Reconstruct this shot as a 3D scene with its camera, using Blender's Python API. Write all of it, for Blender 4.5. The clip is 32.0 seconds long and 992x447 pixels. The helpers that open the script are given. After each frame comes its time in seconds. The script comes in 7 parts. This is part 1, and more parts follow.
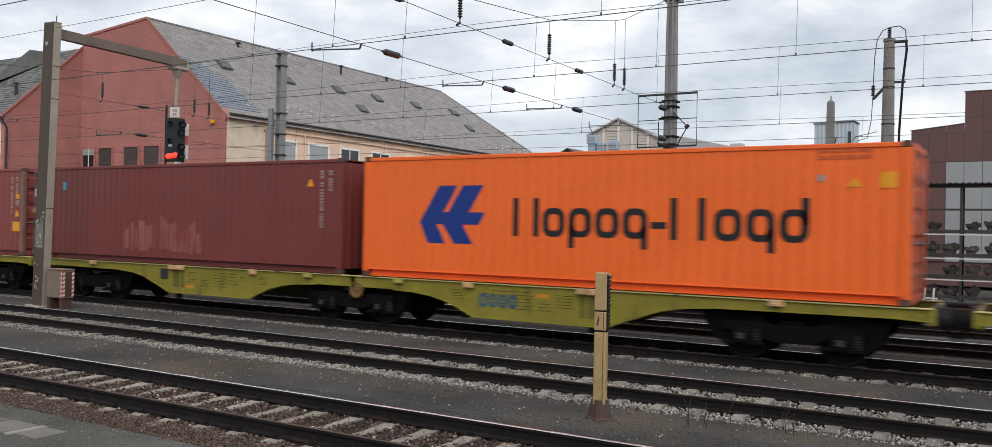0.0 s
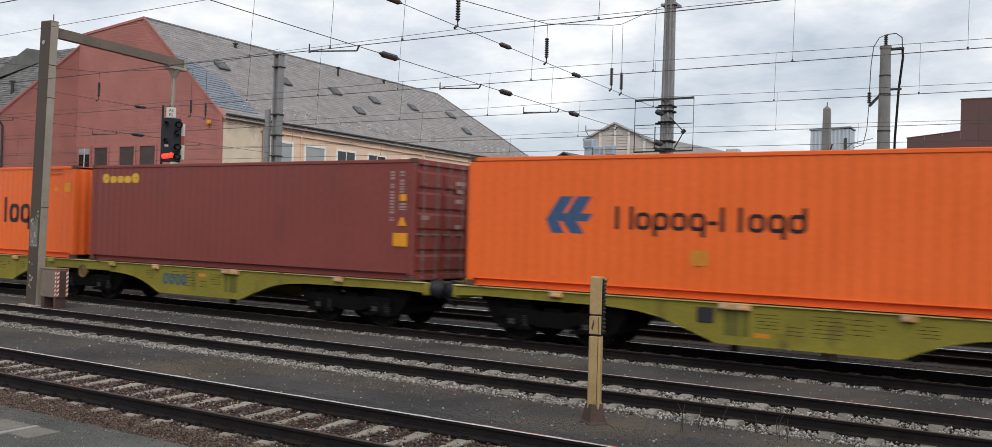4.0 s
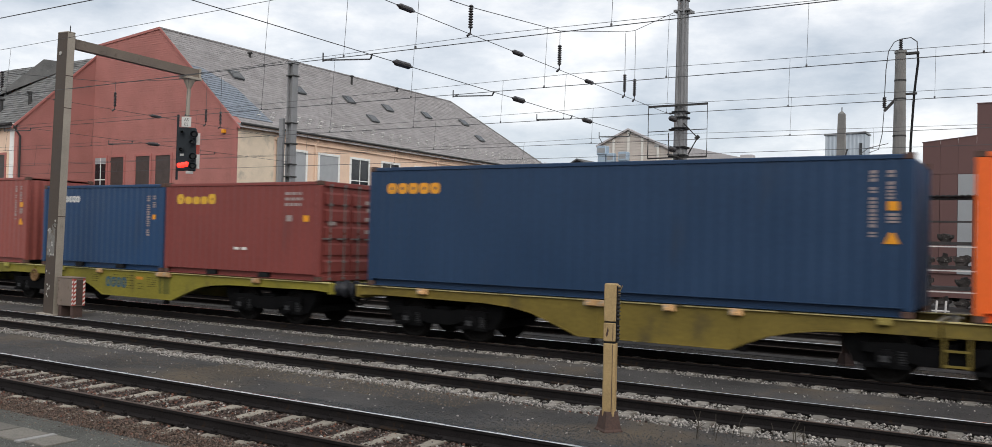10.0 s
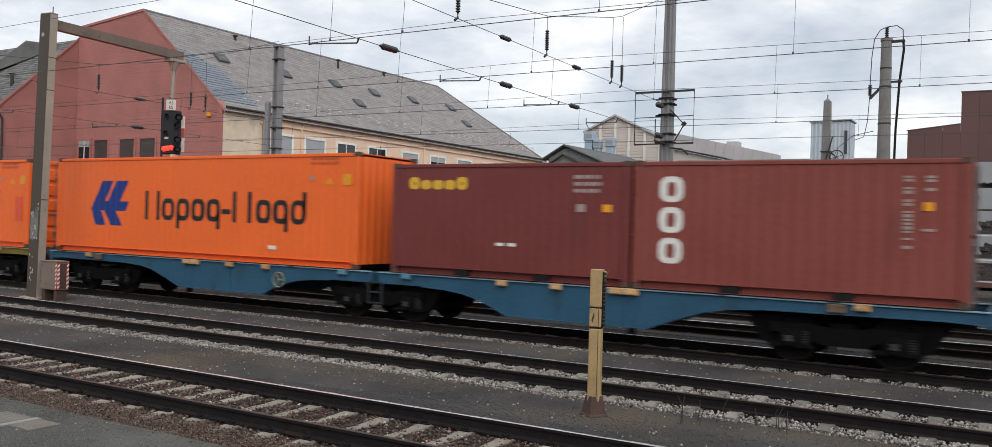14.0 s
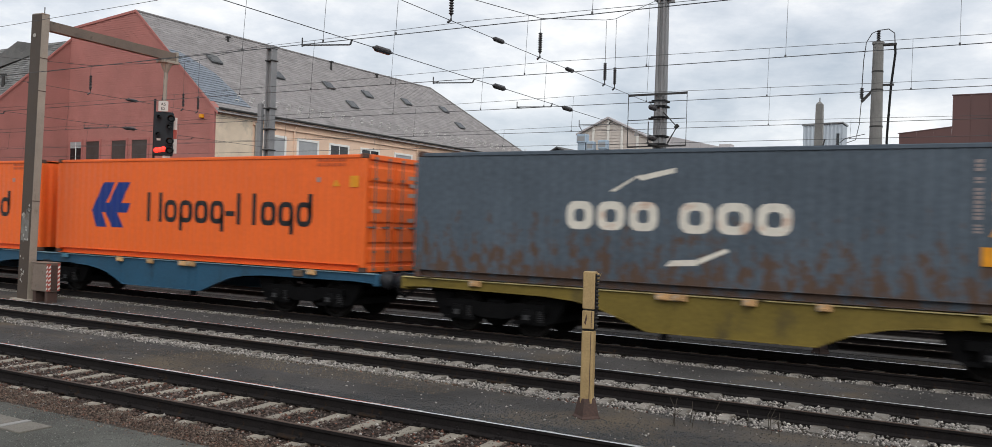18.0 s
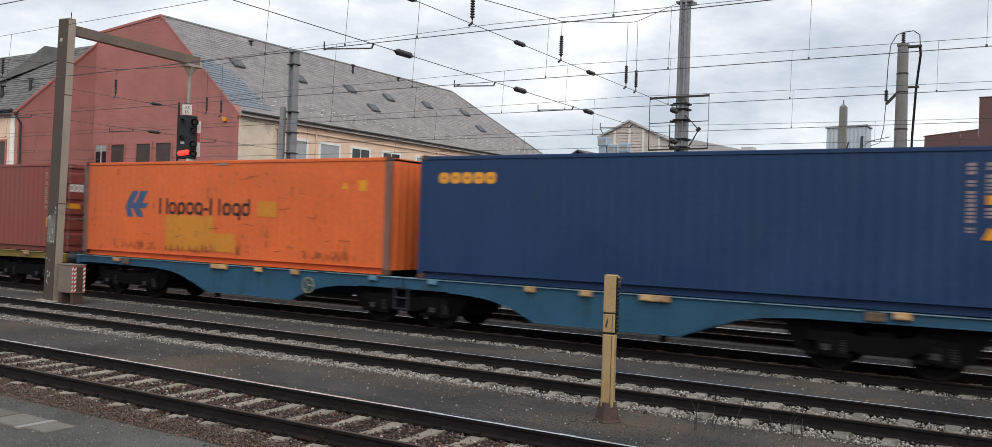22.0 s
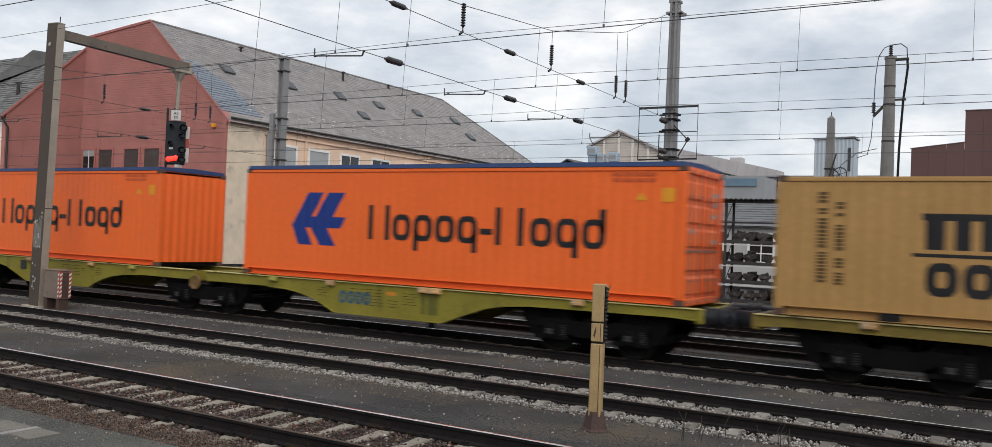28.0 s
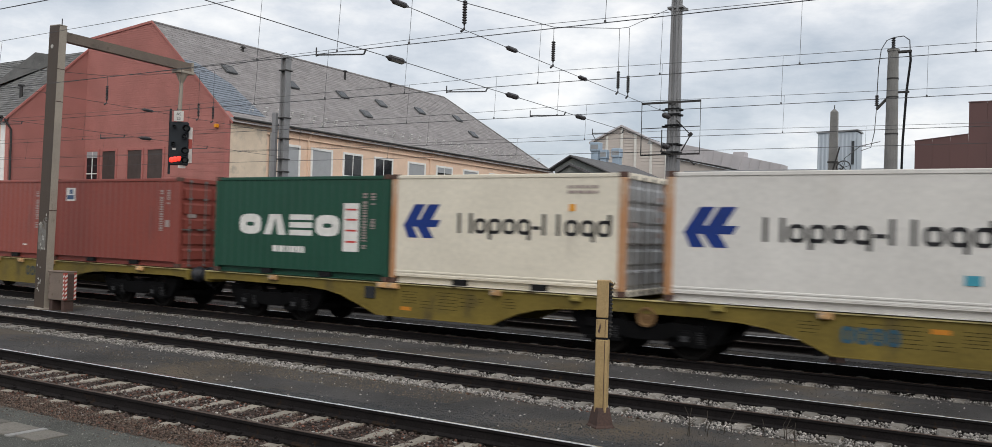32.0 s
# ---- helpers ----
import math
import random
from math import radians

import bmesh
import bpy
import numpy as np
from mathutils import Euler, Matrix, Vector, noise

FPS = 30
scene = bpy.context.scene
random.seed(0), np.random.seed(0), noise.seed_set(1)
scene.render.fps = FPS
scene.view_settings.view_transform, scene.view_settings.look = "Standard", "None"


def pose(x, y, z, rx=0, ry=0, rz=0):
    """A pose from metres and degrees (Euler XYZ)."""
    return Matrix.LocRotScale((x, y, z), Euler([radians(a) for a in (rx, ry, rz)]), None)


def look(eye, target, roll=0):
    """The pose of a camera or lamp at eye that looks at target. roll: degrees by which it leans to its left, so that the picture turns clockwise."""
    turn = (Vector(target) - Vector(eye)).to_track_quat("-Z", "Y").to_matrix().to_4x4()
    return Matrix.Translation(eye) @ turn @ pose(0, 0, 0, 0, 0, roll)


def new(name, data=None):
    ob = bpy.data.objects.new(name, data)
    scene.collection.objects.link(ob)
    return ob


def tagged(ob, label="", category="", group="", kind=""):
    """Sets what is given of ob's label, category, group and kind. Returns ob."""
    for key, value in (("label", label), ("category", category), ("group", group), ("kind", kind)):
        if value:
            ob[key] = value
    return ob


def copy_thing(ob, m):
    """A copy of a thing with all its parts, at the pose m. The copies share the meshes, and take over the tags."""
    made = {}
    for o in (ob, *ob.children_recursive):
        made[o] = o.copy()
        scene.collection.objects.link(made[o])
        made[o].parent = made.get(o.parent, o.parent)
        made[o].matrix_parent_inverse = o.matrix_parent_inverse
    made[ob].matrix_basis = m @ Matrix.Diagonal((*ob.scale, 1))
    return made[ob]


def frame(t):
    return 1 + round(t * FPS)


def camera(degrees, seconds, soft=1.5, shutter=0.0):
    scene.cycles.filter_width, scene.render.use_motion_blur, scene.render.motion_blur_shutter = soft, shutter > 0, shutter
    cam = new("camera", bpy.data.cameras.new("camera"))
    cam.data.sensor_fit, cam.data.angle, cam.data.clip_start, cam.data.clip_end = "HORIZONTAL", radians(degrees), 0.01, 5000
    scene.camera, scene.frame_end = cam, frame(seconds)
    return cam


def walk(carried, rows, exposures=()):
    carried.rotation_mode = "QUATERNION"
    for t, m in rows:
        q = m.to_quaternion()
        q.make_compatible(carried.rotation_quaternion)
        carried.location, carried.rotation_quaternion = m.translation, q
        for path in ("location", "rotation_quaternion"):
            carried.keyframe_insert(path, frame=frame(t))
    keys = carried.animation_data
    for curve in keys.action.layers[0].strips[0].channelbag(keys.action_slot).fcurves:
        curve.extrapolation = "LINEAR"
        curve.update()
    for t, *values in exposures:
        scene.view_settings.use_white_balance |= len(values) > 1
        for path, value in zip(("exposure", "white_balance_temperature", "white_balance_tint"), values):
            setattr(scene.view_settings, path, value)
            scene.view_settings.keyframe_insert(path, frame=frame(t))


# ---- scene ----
import itertools

EYE = (0.0, 0.0, 2.40)
# seconds, turn to the left, tilt up, lean to the left, in degrees
PATH = [
    (0, 31.244, 0.336, 1.168), (0.5, 31.046, 0.358, 1.261), (1, 30.949, 0.425, 1.386), (1.5, 30.932, 0.452, 1.396), (2, 30.987, 0.522, 1.503),
    (2.5, 30.980, 0.569, 1.573), (3, 30.969, 0.576, 1.653), (3.5, 30.936, 0.565, 1.711), (5.5, 31.393, 0.522, 1.359), (6, 31.566, 0.706, 1.199),
    (6.5, 31.798, 0.798, 1.145), (7, 31.830, 0.823, 1.247), (7.5, 31.876, 0.766, 1.273), (8, 31.848, 0.706, 1.348), (8.5, 31.844, 0.724, 1.354),
    (9, 31.856, 0.845, 1.482), (9.5, 31.862, 0.956, 1.508), (10, 31.876, 0.988, 1.434), (10.5, 31.966, 0.936, 1.405), (11, 32.039, 0.883, 1.271),
    (11.5, 32.071, 0.882, 1.278), (12, 32.116, 0.820, 1.276), (12.5, 32.004, 0.687, 1.413), (13, 31.760, 0.534, 1.495), (13.5, 31.344, 0.379, 1.676),
    (14, 30.980, 0.068, 1.696), (14.5, 30.818, -0.097, 1.759), (16.5, 29.997, -0.277, 1.910), (17, 30.063, -0.131, 1.854), (17.5, 30.218, 0.065, 1.816),
    (18, 30.530, 0.215, 1.778), (18.5, 30.855, 0.384, 1.695), (19, 31.194, 0.522, 1.625), (19.5, 31.452, 0.434, 1.553), (20, 31.622, 0.271, 1.654),
    (20.5, 31.693, 0.184, 1.741), (21, 31.774, 0.248, 1.778), (21.5, 31.826, 0.343, 1.837), (22, 31.876, 0.368, 1.875), (22.5, 31.896, 0.433, 1.899),
    (23, 31.994, 0.529, 1.833), (23.5, 32.040, 0.602, 1.809), (24, 32.098, 0.705, 1.871), (24.5, 32.112, 0.771, 1.912), (25, 32.022, 0.808, 2.001),
    (25.5, 31.894, 0.871, 2.093), (27.5, 31.240, 0.850, 2.250), (28, 31.188, 0.937, 2.308), (28.5, 31.075, 1.000, 2.382), (29, 30.959, 1.043, 2.437),
    (29.5, 30.833, 1.143, 2.498), (30, 31.012, 1.092, 2.429), (30.5, 31.095, 0.927, 2.351), (31, 31.238, 0.831, 2.112), (31.5, 31.370, 0.810, 1.850),
    (32, 31.413, 0.743, 1.693),
]
cam = camera(58.47, 32.0, soft=0.75, shutter=0.4)


def view(turn, tilt, lean):
    a, b = radians(turn), radians(tilt)
    ahead = Vector((-math.sin(a) * math.cos(b), math.cos(a) * math.cos(b), math.sin(b)))
    return look(EYE, Vector(EYE) + ahead * 10, lean)


walk(cam, [(t, view(a, b, c)) for t, a, b, c in PATH], exposures=[(0, 0.03), (3, 0.0), (6, 0.0), (8, 0.02), (9, 0.02), (10, 0.05), (12, 0.0), (13.5, 0.03), (17, 0.0), (18.5, 0.0), (20, 0.0), (22, 0.06), (24, 0.05), (25, 0.02), (28, -0.06), (29, -0.06), (30.5, -0.04), (32, -0.08)])

# ---- sky and sun ----
world = bpy.data.worlds.new("sky")
scene.world = world
world.use_nodes = True
wn, wl = world.node_tree.nodes, world.node_tree.links
wn.clear()
w_out, w_bg = wn.new("ShaderNodeOutputWorld"), wn.new("ShaderNodeBackground")
w_sky = wn.new("ShaderNodeTexSky")
w_sky.sky_type, w_sky.sun_disc = "NISHITA", False
w_sky.sun_elevation, w_sky.sun_rotation = radians(38), radians(137)
w_dim = wn.new("ShaderNodeMixRGB")
w_dim.blend_type, w_dim.inputs[0].default_value = "MULTIPLY", 1.0
w_dim.inputs[2].default_value = (0.12, 0.12, 0.12, 1)
w_co, w_map = wn.new("ShaderNodeTexCoord"), wn.new("ShaderNodeMapping")
w_map.inputs["Scale"].default_value = (1.7, 1.7, 4.2)
w_map.inputs["Location"].default_value = (3.0, 1.0, 0.0)
w_n1, w_n2 = wn.new("ShaderNodeTexNoise"), wn.new("ShaderNodeTexNoise")
w_n1.inputs["Scale"].default_value, w_n1.inputs["Detail"].default_value, w_n1.inputs["Roughness"].default_value = 2.9, 10, 0.6
w_n2.inputs["Scale"].default_value, w_n2.inputs["Detail"].default_value = 1.1, 3
w_add = wn.new("ShaderNodeMixRGB")
w_add.inputs[0].default_value = 0.35
w_ramp = wn.new("ShaderNodeValToRGB")
ramp = w_ramp.color_ramp
ramp.elements[0].position, ramp.elements[0].color = 0.38, (0.50, 0.555, 0.625, 1)
ramp.elements[1].position, ramp.elements[1].color = 0.61, (1.04, 1.03, 1.015, 1)
mid = ramp.elements.new(0.51)
mid.color = (0.755, 0.785, 0.83, 1)
w_mix = wn.new("ShaderNodeMixRGB")
w_mix.inputs[0].default_value = 0.88
for a, b in ((w_co.outputs["Generated"], w_map.inputs["Vector"]), (w_map.outputs[0], w_n1.inputs["Vector"]), (w_map.outputs[0], w_n2.inputs["Vector"]),
             (w_n1.outputs["Fac"], w_add.inputs[1]), (w_n2.outputs["Fac"], w_add.inputs[2]), (w_add.outputs[0], w_ramp.inputs["Fac"]),
             (w_sky.outputs[0], w_dim.inputs[1]), (w_dim.outputs[0], w_mix.inputs[1]), (w_ramp.outputs[0], w_mix.inputs[2]),
             (w_mix.outputs[0], w_bg.inputs["Color"]), (w_bg.outputs[0], w_out.inputs["Surface"])):
    wl.new(a, b)
w_bg.inputs["Strength"].default_value = 1.09
sun = new("sun", bpy.data.lights.new("sun", "SUN"))
sun.data.energy, sun.data.angle, sun.data.color = 1.65, radians(60), (1.0, 0.97, 0.92)
sun.matrix_world = look((34, -36, 42), (0, 0, 0))

# ---- materials ----


def material(name, color, rough=0.7, metal=0.0, vary=0.25, scale=3.0, fine=40.0, bump=0.15, bump_scale=60.0, spots=None, spot_at=0.62, spot_scale=1.2,
             streak=1.0, random_shade=0.0, soft_spots=0.06, spec=0.4, rise=0.0, rise_at=1.0, island=0.0):
    """A surface with colour that varies at two scales, fine relief, and stains of colour `spots`, drawn out downwards by `streak`."""
    m = bpy.data.materials.new(name)
    m.use_nodes = True
    n, l = m.node_tree.nodes, m.node_tree.links
    bsdf = n["Principled BSDF"]
    co = n.new("ShaderNodeTexCoord")
    big, small = n.new("ShaderNodeTexNoise"), n.new("ShaderNodeTexNoise")
    for node, s, d in ((big, scale, 5), (small, fine, 4)):
        node.inputs["Scale"].default_value, node.inputs["Detail"].default_value = s, d
        l.new(co.outputs["Object"], node.inputs["Vector"])
    both = n.new("ShaderNodeMath")
    both.operation = "ADD"
    l.new(big.outputs["Fac"], both.inputs[0])
    l.new(small.outputs["Fac"], both.inputs[1])
    rng = n.new("ShaderNodeMapRange")
    rng.inputs["From Min"].default_value, rng.inputs["From Max"].default_value = 0.7, 1.3
    rng.inputs["To Min"].default_value, rng.inputs["To Max"].default_value = 1 - vary, 1 + vary
    l.new(both.outputs[0], rng.inputs["Value"])
    hue = n.new("ShaderNodeHueSaturation")
    hue.inputs["Color"].default_value = (*color, 1)
    l.new(rng.outputs[0], hue.inputs["Value"])
    out = hue.outputs["Color"]
    if random_shade:
        info, r2, h2 = n.new("ShaderNodeObjectInfo"), n.new("ShaderNodeMapRange"), n.new("ShaderNodeHueSaturation")
        r2.inputs["To Min"].default_value, r2.inputs["To Max"].default_value = 1 - random_shade, 1 + random_shade
        l.new(info.outputs["Random"], r2.inputs["Value"])
        l.new(r2.outputs[0], h2.inputs["Value"])
        l.new(out, h2.inputs["Color"])
        out = h2.outputs["Color"]
    if island:
        geo, r3, h3 = n.new("ShaderNodeNewGeometry"), n.new("ShaderNodeMapRange"), n.new("ShaderNodeHueSaturation")
        r3.inputs["To Min"].default_value, r3.inputs["To Max"].default_value = 1 - island, 1 + island
        l.new(geo.outputs["Random Per Island"], r3.inputs["Value"])
        l.new(r3.outputs[0], h3.inputs["Value"])
        l.new(out, h3.inputs["Color"])
        out = h3.outputs["Color"]
    if spots:
        mp, sp, edge, mix = n.new("ShaderNodeMapping"), n.new("ShaderNodeTexNoise"), n.new("ShaderNodeMapRange"), n.new("ShaderNodeMixRGB")
        mp.inputs["Scale"].default_value = (1, 1, 1 / streak)
        sp.inputs["Scale"].default_value, sp.inputs["Detail"].default_value, sp.inputs["Roughness"].default_value = spot_scale, 8, 0.65
        edge.inputs["From Min"].default_value, edge.inputs["From Max"].default_value = spot_at, spot_at + soft_spots
        l.new(co.outputs["Object"], mp.inputs["Vector"])
        l.new(mp.outputs[0], sp.inputs["Vector"])
        if rise:
            # rust creeps up from the lower edge
            xyz, up = n.new("ShaderNodeSeparateXYZ"), n.new("ShaderNodeMath")
            up.operation = "MULTIPLY_ADD"
            l.new(co.outputs["Object"], xyz.inputs[0])
            l.new(xyz.outputs["Z"], up.inputs[0])
            up.inputs[1].default_value = -rise
            lift = n.new("ShaderNodeMath")
            lift.inputs[1].default_value = rise * rise_at
            l.new(sp.outputs["Fac"], lift.inputs[0])
            l.new(lift.outputs[0], up.inputs[2])
            l.new(up.outputs[0], edge.inputs["Value"])
        else:
            l.new(sp.outputs["Fac"], edge.inputs["Value"])
        l.new(edge.outputs[0], mix.inputs[0])
        l.new(out, mix.inputs[1])
        mix.inputs[2].default_value = (*spots, 1)
        out = mix.outputs[0]
    l.new(out, bsdf.inputs["Base Color"])
    rr = n.new("ShaderNodeMapRange")
    rr.inputs["From Min"].default_value, rr.inputs["From Max"].default_value = 0.3, 0.7
    rr.inputs["To Min"].default_value, rr.inputs["To Max"].default_value = max(rough - 0.12, 0.03), min(rough + 0.12, 1)
    l.new(big.outputs["Fac"], rr.inputs["Value"])
    l.new(rr.outputs[0], bsdf.inputs["Roughness"])
    bsdf.inputs["Metallic"].default_value = metal
    bsdf.inputs["Diffuse Roughness"].default_value = 0.9 if rough > 0.8 else 0.2
    bsdf.inputs["Specular IOR Level"].default_value = spec
    if bump:
        bn, bp = n.new("ShaderNodeTexNoise"), n.new("ShaderNodeBump")
        bn.inputs["Scale"].default_value, bn.inputs["Detail"].default_value = bump_scale, 5
        l.new(co.outputs["Object"], bn.inputs["Vector"])
        l.new(bn.outputs["Fac"], bp.inputs["Height"])
        bp.inputs["Strength"].default_value, bp.inputs["Distance"].default_value = bump, 0.02
        l.new(bp.outputs[0], bsdf.inputs["Normal"])
    return m


def glow(name, color, strength):
    m = bpy.data.materials.new(name)
    m.use_nodes = True
    b = m.node_tree.nodes["Principled BSDF"]
    b.inputs["Base Color"].default_value = (*color, 1)
    b.inputs["Emission Color"].default_value, b.inputs["Emission Strength"].default_value = (*color, 1), strength
    return m


RUST, GRIME = (0.10, 0.035, 0.015), (0.035, 0.03, 0.026)


def paint(name, color, **more):
    args = dict(rough=0.44, vary=0.10, scale=0.7, fine=9.0, bump=0.05, bump_scale=25, spots=[c * 0.55 + 0.02 for c in color], spot_at=0.60, spot_scale=0.9, streak=4.0, soft_spots=0.25, spec=0.30)
    args.update(more)
    return material(name, [c * 0.955 for c in color], **args)


ORANGE = paint("orange container paint", (0.87, 0.156, 0.028), spots=(0.79, 0.138, 0.026), vary=0.06)
ORANGE_WORN = paint("worn orange container paint", (0.72, 0.150, 0.040), spots=(0.36, 0.085, 0.034), spot_at=0.63, spot_scale=1.8, streak=3.0, vary=0.12, rise=0.05, rise_at=1.1, soft_spots=0.16)
MAROON = paint("maroon container paint", (0.228, 0.056, 0.048))
MAROON_DARK = paint("dark maroon container paint", (0.178, 0.041, 0.037))
OXIDE = paint("oxide red container paint", (0.29, 0.062, 0.043))
OXIDE_LIGHT = paint("faded oxide red container paint", (0.305, 0.082, 0.063))
OXIDE_DULL = paint("dull oxide red container paint", (0.262, 0.068, 0.053))
BROWN_RED = paint("brown red container paint", (0.248, 0.063, 0.050))
GREEN = paint("green container paint", (0.055, 0.152, 0.074), spots=(0.024, 0.088, 0.046), spot_at=0.53, streak=6.0, vary=0.2, scale=1.4)
FADED_RED = paint("faded pinkish red container paint", (0.298, 0.083, 0.068))
GREEN_DARK = paint("dark green container paint", (0.017, 0.077, 0.049))
BLUE = paint("blue container paint", (0.0165, 0.045, 0.120))
BLUE_SHORT = paint("washed blue container paint", (0.022, 0.062, 0.145))
NAVY = paint("navy container paint", (0.021, 0.050, 0.108))
SLATE_BLUE = paint("rusty slate blue container paint", (0.088, 0.112, 0.140), spots=(0.100, 0.063, 0.046), spot_at=0.51, spot_scale=4.2, streak=1.7, soft_spots=0.10, vary=0.2, rise=0.13, rise_at=0.95)
SAND = paint("sand yellow container paint", (0.43, 0.25, 0.088))
CREAM = paint("cream white container paint", (0.78, 0.72, 0.60), spots=(0.55, 0.50, 0.42), spot_at=0.62)
OFF_WHITE = paint("off white container paint", (0.71, 0.685, 0.645), spots=(0.55, 0.51, 0.45), spot_at=0.62)
TARP = paint("blue tarpaulin", (0.03, 0.06, 0.16), rough=0.6)
W_YELLOW = material("yellow green wagon paint", (0.228, 0.196, 0.029), 0.6, spec=0.25, vary=0.18, scale=1.2, fine=14, bump=0.08, spots=(0.105, 0.08, 0.028), spot_at=0.56, spot_scale=1.8, streak=2.5, soft_spots=0.2)
W_DIRTY = material("dirty yellow wagon paint", (0.172, 0.126, 0.024), 0.6, spec=0.35, vary=0.25, scale=1.2, fine=14, bump=0.1, spots=(0.07, 0.055, 0.025), spot_at=0.55, spot_scale=1.4, streak=2.0, soft_spots=0.2)
W_BLUE = material("blue wagon paint", (0.020, 0.082, 0.146), 0.6, vary=0.18, scale=1.2, fine=14, bump=0.08, spots=(0.02, 0.045, 0.06), spot_at=0.58, spot_scale=1.6, streak=2.5, soft_spots=0.2)
# paler than the sill paint: the sky-lit edge is put into the flange colour
FLANGE = {"yellow": material("yellow flange paint with edge light", (0.56, 0.49, 0.20), 0.6, vary=0.2, scale=2, spots=(0.16, 0.12, 0.05), spot_at=0.6, spot_scale=3), "dirty": material("dirty yellow flange paint with edge light", (0.50, 0.42, 0.19), 0.6, vary=0.25, scale=2, spots=(0.12, 0.09, 0.04), spot_at=0.57, spot_scale=3),
          "blue": material("blue flange paint with edge light", (0.20, 0.34, 0.42), 0.6, vary=0.2, scale=2, spots=(0.04, 0.09, 0.13), spot_at=0.58, spot_scale=3)}
RIBS = {"yellow": material("bright yellow rib paint", (0.32, 0.29, 0.065), 0.6, vary=0.2), "dirty": material("dull yellow rib paint", (0.265, 0.21, 0.055), 0.6, vary=0.2), "blue": material("pale blue rib paint", (0.09, 0.22, 0.30), 0.6, vary=0.2)}
BRACKET = material("rusty pale orange bracket paint", (0.46, 0.275, 0.125), 0.7, vary=0.35, spots=(0.42, 0.36, 0.28), spot_at=0.53, spot_scale=7, random_shade=0.3)
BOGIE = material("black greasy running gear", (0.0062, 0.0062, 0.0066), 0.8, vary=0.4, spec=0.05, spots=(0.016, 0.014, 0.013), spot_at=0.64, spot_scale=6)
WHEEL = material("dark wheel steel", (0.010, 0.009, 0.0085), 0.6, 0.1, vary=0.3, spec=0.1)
BLACK = material("black plastic", (0.012, 0.012, 0.013), 0.6, vary=0.2, spec=0.15)
GALV = material("galvanised steel", (0.33, 0.33, 0.32), 0.55, 0.5, vary=0.2, scale=6, spots=(0.20, 0.18, 0.15), spot_at=0.6, spot_scale=3)
ROD = material("weathered lock rod steel", (0.21, 0.20, 0.19), 0.55, 0.4, vary=0.3, spots=RUST, spot_at=0.6, spot_scale=7)
MARK = {
    "white": paint("white lettering paint", (0.76, 0.74, 0.70), vary=0.12),
    "black": paint("black lettering paint", (0.018, 0.018, 0.02)),
    "umber": paint("umber lettering paint", (0.10, 0.062, 0.026)),
    "blue": paint("blue lettering paint", (0.012, 0.04, 0.22)),
    "steel": paint("washed out blue lettering paint", (0.05, 0.10, 0.20)),
    "yellow": paint("yellow lettering paint", (0.72, 0.42, 0.045)),
    "amber": paint("amber lettering paint", (0.80, 0.36, 0.035)),
    "label": paint("amber warning label", (0.80, 0.34, 0.022)),
    "red": paint("red label print", (0.55, 0.06, 0.05)),
    "grey": paint("pale grey lettering paint", (0.36, 0.29, 0.27)),
    "rust": paint("rust red overpaint", (0.55, 0.10, 0.03)),
    "fresh": paint("fresh red overpaint", (0.78, 0.100, 0.040)),
    "scuff": paint("dark scuffed paint", (0.26, 0.075, 0.032), spots=(0.55, 0.12, 0.035), spot_at=0.48, spot_scale=5, streak=2),
    "teal": paint("teal sticker", (0.06, 0.32, 0.42)),
    "deep": paint("deep green paint", (0.024, 0.094, 0.048)),
    "wash": paint("pale rubbed paint", (0.33, 0.13, 0.10), spots=(0.21, 0.045, 0.036), spot_at=0.48, spot_scale=2.5, streak=6, soft_spots=0.12),
    "ochre": paint("ochre overpaint", (0.62, 0.24, 0.03)),
    "worn": paint("worn white lettering", (0.72, 0.68, 0.60), spots=(0.45, 0.17, 0.06), spot_at=0.53, spot_scale=2.2, streak=1.0),
}
RAIL_SIDE = material("rusty rail steel", (0.0165, 0.0145, 0.0145), 0.85, 0.0, spec=0.08, vary=0.35, scale=5, fine=50, spots=(0.032, 0.021, 0.014), spot_at=0.6, spot_scale=4)
RAIL_DULL = material("brown rail steel, no sky glint", (0.085, 0.06, 0.048), 0.6, 0.3, vary=0.25, scale=3, spec=0.2)
RAIL_TOP = material("polished rail steel", (0.78, 0.77, 0.75), 0.24, 1.0, vary=0.12, scale=2, bump=0.0)
SLEEPER = material("weathered pale sleeper", (0.245, 0.218, 0.180), 0.85, vary=0.25, scale=6, fine=60, bump=0.5, bump_scale=45, spots=(0.16, 0.13, 0.10), spot_at=0.58, spot_scale=5, random_shade=0.18)
SLEEPER_GREY = material("dirty grey sleeper", (0.185, 0.170, 0.150), 0.85, vary=0.35, scale=6, fine=60, bump=0.5, bump_scale=45, spots=(0.09, 0.075, 0.06), spot_at=0.52, spot_scale=4, random_shade=0.3)
STONE = material("pale ballast stone", (0.305, 0.283, 0.262), 0.9, vary=0.35, scale=14, fine=80, bump=0.4, island=0.6)
STONE_BROWN = material("rust brown ballast stone", (0.082, 0.058, 0.049), 0.9, vary=0.4, scale=6, fine=80, bump=0.4, island=0.75, spots=(0.13, 0.11, 0.095), spot_at=0.56, spot_scale=9)
STONE_RED = material("reddish brown leaf litter and stone", (0.128, 0.090, 0.070), 0.9, vary=0.4, scale=6, fine=80, bump=0.4, island=0.75, spots=(0.16, 0.13, 0.11), spot_at=0.58, spot_scale=9)
